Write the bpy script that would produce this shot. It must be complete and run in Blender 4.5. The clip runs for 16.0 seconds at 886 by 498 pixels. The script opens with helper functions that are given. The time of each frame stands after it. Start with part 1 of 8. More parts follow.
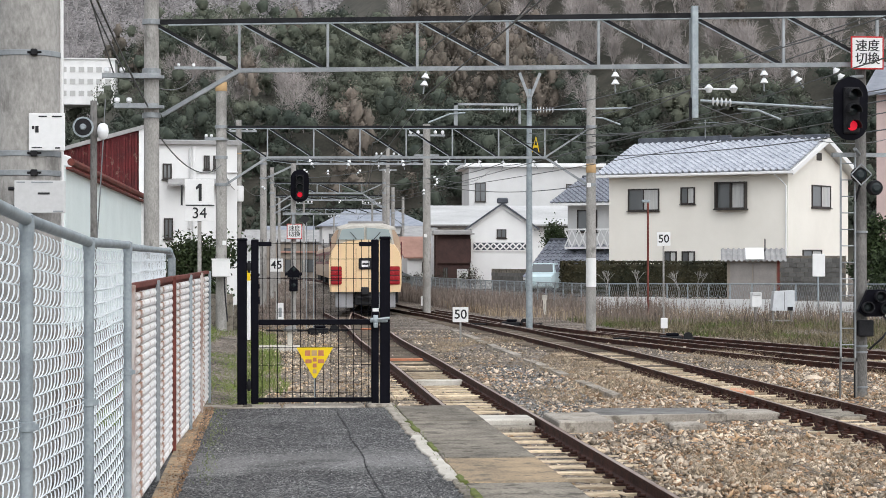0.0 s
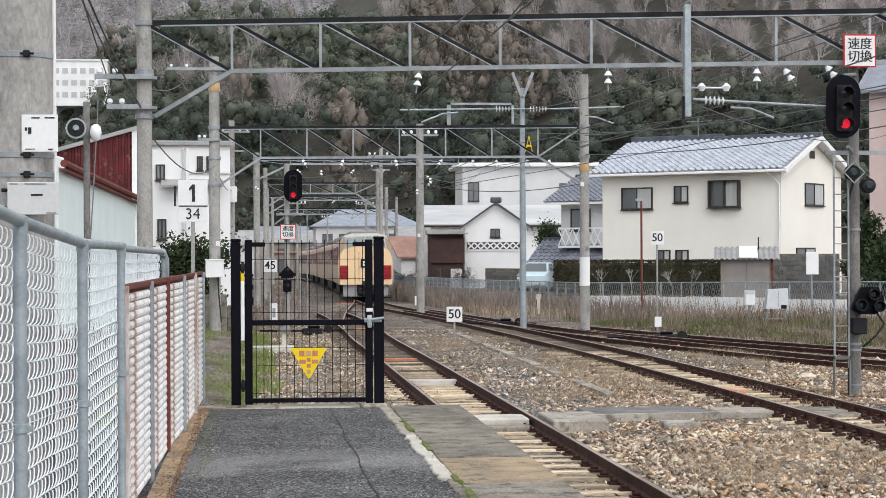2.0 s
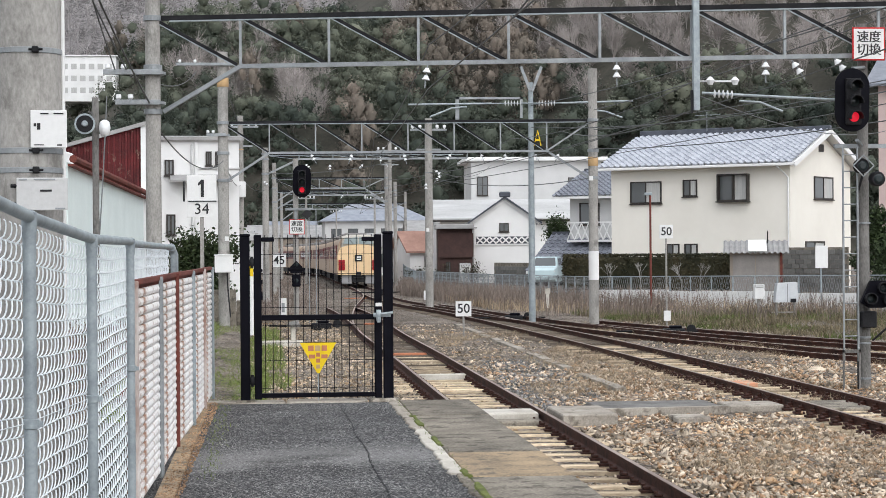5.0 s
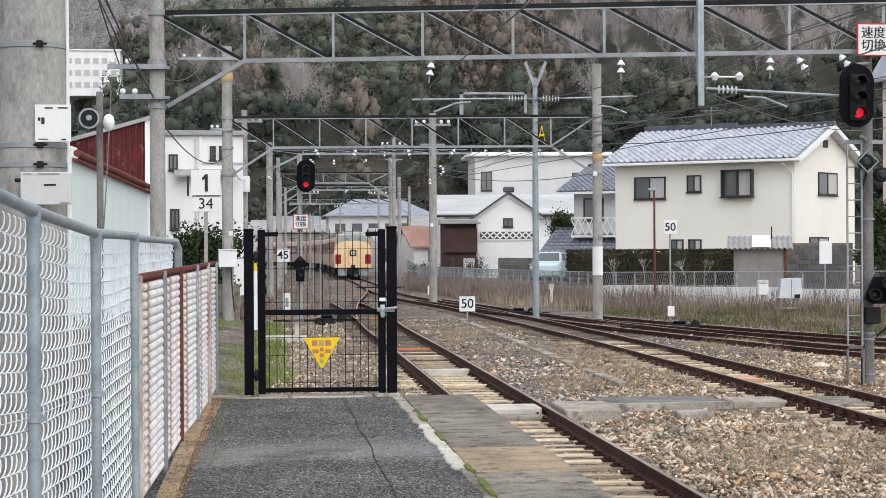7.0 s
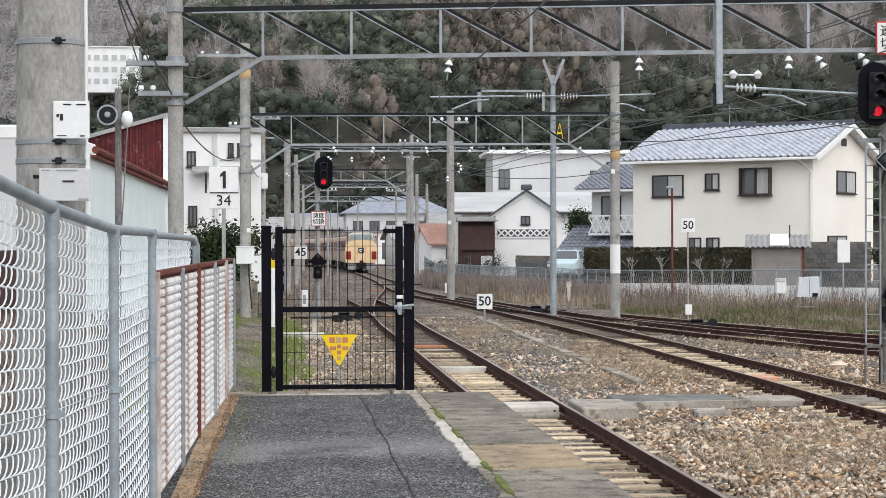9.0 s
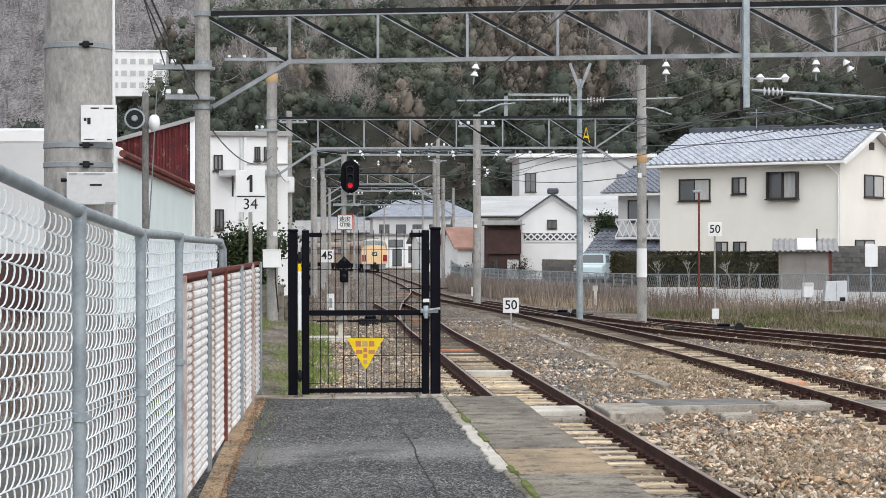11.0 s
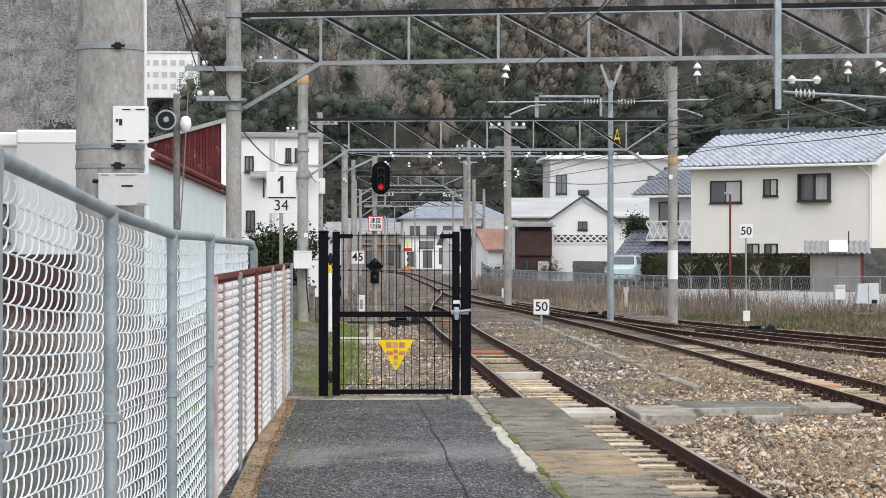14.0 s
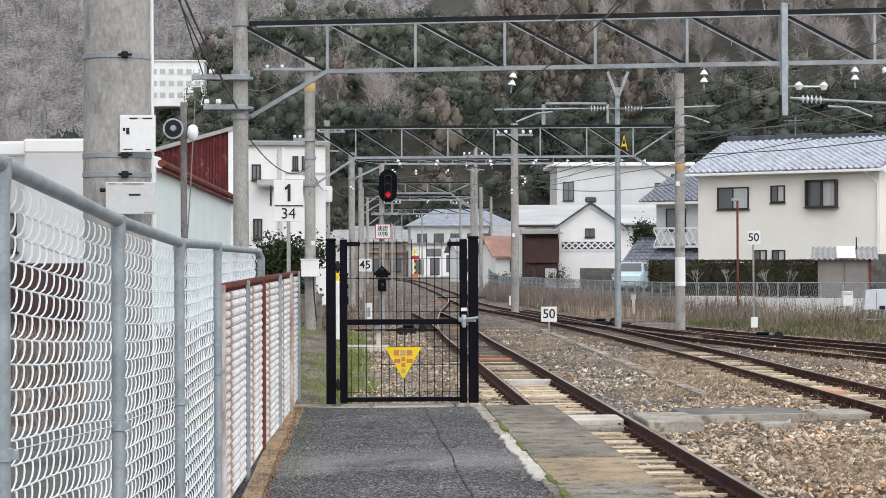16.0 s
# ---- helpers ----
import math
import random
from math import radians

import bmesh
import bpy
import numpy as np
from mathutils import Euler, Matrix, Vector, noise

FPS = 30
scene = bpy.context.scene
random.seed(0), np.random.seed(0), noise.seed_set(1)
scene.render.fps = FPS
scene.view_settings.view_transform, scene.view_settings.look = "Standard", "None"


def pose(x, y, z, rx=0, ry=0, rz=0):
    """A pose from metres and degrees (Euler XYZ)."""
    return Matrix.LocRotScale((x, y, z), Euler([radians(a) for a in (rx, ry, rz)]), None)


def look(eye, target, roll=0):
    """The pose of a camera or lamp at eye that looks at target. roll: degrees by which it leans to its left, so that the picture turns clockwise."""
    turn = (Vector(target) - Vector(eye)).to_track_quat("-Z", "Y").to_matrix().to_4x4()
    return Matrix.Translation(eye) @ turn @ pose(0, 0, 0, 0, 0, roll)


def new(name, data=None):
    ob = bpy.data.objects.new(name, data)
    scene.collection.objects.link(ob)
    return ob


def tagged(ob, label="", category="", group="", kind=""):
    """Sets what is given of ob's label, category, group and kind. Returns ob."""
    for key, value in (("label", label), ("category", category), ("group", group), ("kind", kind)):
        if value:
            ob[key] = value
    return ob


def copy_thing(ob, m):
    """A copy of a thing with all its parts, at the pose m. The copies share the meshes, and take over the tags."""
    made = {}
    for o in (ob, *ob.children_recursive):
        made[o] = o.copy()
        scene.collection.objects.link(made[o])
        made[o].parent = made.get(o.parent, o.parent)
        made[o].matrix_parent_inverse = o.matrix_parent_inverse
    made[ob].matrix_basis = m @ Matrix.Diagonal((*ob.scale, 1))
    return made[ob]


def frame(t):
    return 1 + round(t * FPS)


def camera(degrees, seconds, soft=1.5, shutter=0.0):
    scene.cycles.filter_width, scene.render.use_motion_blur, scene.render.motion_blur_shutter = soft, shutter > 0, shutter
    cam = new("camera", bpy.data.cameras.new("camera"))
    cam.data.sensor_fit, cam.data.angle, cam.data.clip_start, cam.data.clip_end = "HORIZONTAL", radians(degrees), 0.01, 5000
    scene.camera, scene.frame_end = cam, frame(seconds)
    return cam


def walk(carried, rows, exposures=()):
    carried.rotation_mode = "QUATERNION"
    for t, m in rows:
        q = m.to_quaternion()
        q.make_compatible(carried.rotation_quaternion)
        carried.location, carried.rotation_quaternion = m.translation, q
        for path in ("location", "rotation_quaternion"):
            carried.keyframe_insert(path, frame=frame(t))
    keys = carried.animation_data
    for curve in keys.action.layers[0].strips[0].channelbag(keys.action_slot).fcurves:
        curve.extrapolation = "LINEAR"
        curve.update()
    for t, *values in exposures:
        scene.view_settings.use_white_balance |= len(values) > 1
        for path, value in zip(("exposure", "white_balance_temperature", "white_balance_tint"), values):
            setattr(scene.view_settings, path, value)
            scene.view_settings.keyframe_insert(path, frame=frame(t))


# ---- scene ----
cam = camera(25.97, 16.0, soft=0.85)
EYE = (0.0, 0.0, 2.32)
PATH = [
    (0.0, 90.152, 0.0, -5.54), (0.5, 90.16, -0.01, -5.712), (1.0, 90.175, 0.053, -5.793), (1.5, 90.17, 0.164, -5.787),
    (2.0, 90.142, 0.262, -5.729), (2.5, 90.116, 0.332, -5.642), (3.0, 90.091, 0.333, -5.563), (3.5, 90.065, 0.325, -5.535),
    (4.0, 90.042, 0.375, -5.509), (6.5, 89.865, 0.394, -5.423), (7.0, 89.834, 0.304, -5.347), (7.5, 89.809, 0.302, -5.266),
    (8.0, 89.8, 0.289, -5.174), (8.5, 89.778, 0.23, -5.031), (9.0, 89.761, 0.135, -4.825), (11.5, 89.888, 0.04, -3.906),
    (12.0, 89.847, -0.035, -3.797), (12.5, 89.833, -0.096, -3.658), (13.0, 89.832, -0.101, -3.498), (13.5, 89.861, -0.051, -3.301),
    (14.0, 89.919, -0.022, -3.128), (14.5, 89.99, 0.035, -3.0), (15.0, 90.066, 0.052, -2.921), (15.5, 90.124, 0.11, -2.898),
    (16.0, 90.144, 0.186, -2.911)]
walk(cam, [(t, pose(*EYE, rx, ry, rz)) for t, rx, ry, rz in PATH], exposures=[(0.0, 0.38, 6200, 10), (16.0, 0.38, 6200, 10)])

# ---- light: a bright overcast winter day ----
world = bpy.data.worlds.new("sky")
scene.world = world
world.use_nodes = True
wn = world.node_tree
sky = wn.nodes.new("ShaderNodeTexSky")
sky.sky_type, sky.sun_disc = "NISHITA", False
sky.sun_elevation, sky.sun_rotation = radians(44), radians(158)
sky.air_density, sky.dust_density, sky.ozone_density = 1.0, 5.0, 1.0
cloud = wn.nodes.new("ShaderNodeHueSaturation")  # overcast: the blue is veiled
cloud.inputs["Saturation"].default_value = 0.4
wn.links.new(sky.outputs["Color"], cloud.inputs["Color"])
veil = wn.nodes.new("ShaderNodeMix")  # an even layer of cloud before it
veil.data_type = "RGBA"
veil.inputs[0].default_value = 0.7
wn.links.new(cloud.outputs["Color"], veil.inputs[6])
veil.inputs[7].default_value = (4.7, 4.75, 4.8, 1)
wn.links.new(veil.outputs[2], wn.nodes["Background"].inputs["Color"])
wn.nodes["Background"].inputs["Strength"].default_value = 0.18
sun_data = bpy.data.lights.new("sun", "SUN")
sun_data.energy, sun_data.angle, sun_data.color = 1.0, radians(90), (1.0, 0.985, 0.96)
sun = new("sun", sun_data)
sun.matrix_world = look((20, -50, 52), (0, 0, 0))


# ---- materials ----
def mat(name, c1, c2=None, rough=0.7, scale=2.0, fine=35.0, bump=0.15, metal=0.0, rnd=0.0, mix=0.5, stretch=(1, 1, 1), c3=None, c3_at=0.62, spec=0.25, spread=0.11, c3_soft=0.05, island=False, glow=None):
    """Two-scale noise between two colours, a third as stains, fine relief, and some change from piece to piece."""
    m = bpy.data.materials.new(name)
    m.use_nodes = True
    n, l = m.node_tree.nodes, m.node_tree.links
    b = n["Principled BSDF"]
    b.inputs["Roughness"].default_value, b.inputs["Metallic"].default_value = rough, metal
    b.inputs["Specular IOR Level"].default_value = spec
    c2 = c2 or tuple(v * 0.75 for v in c1)
    tc = n.new("ShaderNodeTexCoord")
    mp = n.new("ShaderNodeMapping")
    mp.inputs["Scale"].default_value = stretch
    l.new(tc.outputs["Object"], mp.inputs["Vector"])
    big, small = n.new("ShaderNodeTexNoise"), n.new("ShaderNodeTexNoise")
    for t, s, d in ((big, scale, 6.0), (small, fine, 5.0)):
        t.inputs["Scale"].default_value, t.inputs["Detail"].default_value = s, d
        t.inputs["Roughness"].default_value = 0.62
        l.new(mp.outputs["Vector"], t.inputs["Vector"])
    add = n.new("ShaderNodeMath")
    add.operation = "MULTIPLY_ADD"
    l.new(small.outputs["Fac"], add.inputs[0])
    add.inputs[1].default_value = mix
    l.new(big.outputs["Fac"], add.inputs[2])
    nrm = n.new("ShaderNodeMath")
    nrm.operation = "DIVIDE"
    l.new(add.outputs[0], nrm.inputs[0])
    nrm.inputs[1].default_value = 1 + mix
    ramp = n.new("ShaderNodeValToRGB")
    mid = 0.5
    e = ramp.color_ramp.elements
    e[0].position, e[1].position = max(0.0, mid - spread), min(1.0, mid + spread)
    e[0].color, e[1].color = (*c2, 1), (*c1, 1)
    l.new(nrm.outputs[0], ramp.inputs["Fac"])
    out = ramp.outputs["Color"]
    if c3:
        st = n.new("ShaderNodeTexNoise")
        st.inputs["Scale"].default_value, st.inputs["Detail"].default_value, st.inputs["Roughness"].default_value = scale * 2.7, 8.0, 0.7
        l.new(mp.outputs["Vector"], st.inputs["Vector"])
        sr = n.new("ShaderNodeValToRGB")
        sr.color_ramp.elements[0].position, sr.color_ramp.elements[1].position = c3_at - c3_soft, c3_at + c3_soft
        l.new(st.outputs["Fac"], sr.inputs["Fac"])
        mx = n.new("ShaderNodeMix")
        mx.data_type = "RGBA"
        l.new(sr.outputs["Color"], mx.inputs[0])
        l.new(out, mx.inputs[6])
        mx.inputs[7].default_value = (*c3, 1)
        out = mx.outputs[2]
    if rnd:
        src = n.new("ShaderNodeNewGeometry").outputs["Random Per Island"] if island else n.new("ShaderNodeObjectInfo").outputs["Random"]
        mr = n.new("ShaderNodeMapRange")
        mr.inputs["To Min"].default_value, mr.inputs["To Max"].default_value = 1 - rnd, 1 + rnd
        l.new(src, mr.inputs["Value"])
        hs = n.new("ShaderNodeHueSaturation")
        l.new(mr.outputs["Result"], hs.inputs["Value"])
        l.new(out, hs.inputs["Color"])
        out = hs.outputs["Color"]
    l.new(out, b.inputs["Base Color"])
    if bump:
        bp = n.new("ShaderNodeBump")
        bp.inputs["Strength"].default_value, bp.inputs["Distance"].default_value = bump, 0.02
        l.new(small.outputs["Fac"], bp.inputs["Height"])
        l.new(bp.outputs["Normal"], b.inputs["Normal"])
    if glow:
        b.inputs["Emission Color"].default_value, b.inputs["Emission Strength"].default_value = (*glow[:3], 1), glow[3]
    return m


def ballast_material(name, cols, cell):
    """Crushed stone: each cell its own shade, with larger drifts of brown and grey."""
    m = bpy.data.materials.new(name)
    m.use_nodes = True
    n, l = m.node_tree.nodes, m.node_tree.links
    b = n["Principled BSDF"]
    b.inputs["Roughness"].default_value = 0.95
    tc = n.new("ShaderNodeTexCoord")
    vo = n.new("ShaderNodeTexVoronoi")
    vo.inputs["Scale"].default_value = cell
    l.new(tc.outputs["Object"], vo.inputs["Vector"])
    ramp = n.new("ShaderNodeValToRGB")
    e = ramp.color_ramp.elements
    e[0].color, e[1].color = (*cols[0], 1), (*cols[-1], 1)
    for i, c in enumerate(cols[1:-1], 1):
        e.new(i / (len(cols) - 1)).color = (*c, 1)
    sep = n.new("ShaderNodeSeparateColor")
    l.new(vo.outputs["Color"], sep.inputs[0])
    no = n.new("ShaderNodeTexNoise")
    no.inputs["Scale"].default_value, no.inputs["Detail"].default_value = 0.55, 6.0
    l.new(tc.outputs["Object"], no.inputs["Vector"])
    ad = n.new("ShaderNodeMath")
    ad.operation = "MULTIPLY_ADD"
    l.new(no.outputs["Fac"], ad.inputs[0])
    ad.inputs[1].default_value = 1.1
    sb = n.new("ShaderNodeMath")
    sb.operation = "MULTIPLY_ADD"
    l.new(sep.outputs[0], sb.inputs[0])
    sb.inputs[1].default_value, sb.inputs[2].default_value = 0.9, -0.5
    l.new(sb.outputs[0], ad.inputs[2])
    l.new(ad.outputs[0], ramp.inputs["Fac"])
    l.new(ramp.outputs["Color"], b.inputs["Base Color"])
    bp = n.new("ShaderNodeBump")
    bp.inputs["Strength"].default_value, bp.inputs["Distance"].default_value = 0.9, 0.05
    bp.invert = True
    l.new(vo.outputs["Distance"], bp.inputs["Height"])
    l.new(bp.outputs["Normal"], b.inputs["Normal"])
    return m


def asphalt_material(name):
    """Worn asphalt: grey aggregate in dark binder, broad stains, and a pale scuffed strip across it."""
    m = bpy.data.materials.new(name)
    m.use_nodes = True
    n, l = m.node_tree.nodes, m.node_tree.links
    b = n["Principled BSDF"]
    b.inputs["Roughness"].default_value, b.inputs["Specular IOR Level"].default_value = 0.9, 0.2
    tc = n.new("ShaderNodeTexCoord")
    vo = n.new("ShaderNodeTexVoronoi")
    vo.inputs["Scale"].default_value = 85.0
    l.new(tc.outputs["Object"], vo.inputs["Vector"])
    sep = n.new("ShaderNodeSeparateColor")
    l.new(vo.outputs["Color"], sep.inputs[0])
    grain = n.new("ShaderNodeValToRGB")
    e = grain.color_ramp.elements
    e[0].position, e[1].position = 0.25, 1.0
    e[0].color, e[1].color = (0.022, 0.022, 0.024, 1), (0.34, 0.335, 0.325, 1)
    e.new(0.72).color = (0.10, 0.10, 0.102, 1)
    l.new(sep.outputs[0], grain.inputs["Fac"])
    big = n.new("ShaderNodeTexNoise")
    big.inputs["Scale"].default_value, big.inputs["Detail"].default_value, big.inputs["Roughness"].default_value = 1.3, 8.0, 0.65
    l.new(tc.outputs["Object"], big.inputs["Vector"])
    xyz = n.new("ShaderNodeSeparateXYZ")
    l.new(tc.outputs["Object"], xyz.inputs[0])
    off = n.new("ShaderNodeMath")
    off.operation = "MULTIPLY_ADD"
    l.new(big.outputs["Fac"], off.inputs[0])
    off.inputs[1].default_value = 2.4
    l.new(xyz.outputs["Y"], off.inputs[2])
    strip = n.new("ShaderNodeMath")
    strip.operation = "SUBTRACT"
    l.new(off.outputs[0], strip.inputs[0])
    strip.inputs[1].default_value = 15.7
    dist = n.new("ShaderNodeMath")
    dist.operation = "ABSOLUTE"
    l.new(strip.outputs[0], dist.inputs[0])
    near = n.new("ShaderNodeMapRange")
    near.inputs["From Min"].default_value, near.inputs["From Max"].default_value = 1.0, 0.1
    near.inputs["To Min"].default_value, near.inputs["To Max"].default_value = 0.0, 0.55
    l.new(dist.outputs[0], near.inputs["Value"])
    scuff = n.new("ShaderNodeMix")
    scuff.data_type = "RGBA"
    l.new(near.outputs["Result"], scuff.inputs[0])
    l.new(grain.outputs["Color"], scuff.inputs[6])
    scuff.inputs[7].default_value = (0.27, 0.265, 0.26, 1)
    tone = n.new("ShaderNodeMapRange")
    tone.inputs["From Min"].default_value, tone.inputs["From Max"].default_value = 0.3, 0.7
    tone.inputs["To Min"].default_value, tone.inputs["To Max"].default_value = 0.7, 1.45
    l.new(big.outputs["Fac"], tone.inputs["Value"])
    hs = n.new("ShaderNodeHueSaturation")
    l.new(tone.outputs["Result"], hs.inputs["Value"])
    l.new(scuff.outputs[2], hs.inputs["Color"])
    l.new(hs.outputs["Color"], b.inputs["Base Color"])
    bp = n.new("ShaderNodeBump")
    bp.inputs["Strength"].default_value, bp.inputs["Distance"].default_value = 0.8, 0.008
    bp.invert = True
    l.new(vo.outputs["Distance"], bp.inputs["Height"])
    l.new(bp.outputs["Normal"], b.inputs["Normal"])
    return m


def glass_material(name, tint):
    m = bpy.data.materials.new(name)
    m.use_nodes = True
    b = m.node_tree.nodes["Principled BSDF"]
    b.inputs["Base Color"].default_value = (*tint, 1)
    b.inputs["Roughness"].default_value, b.inputs["Specular IOR Level"].default_value = 0.06, 0.9
    return m


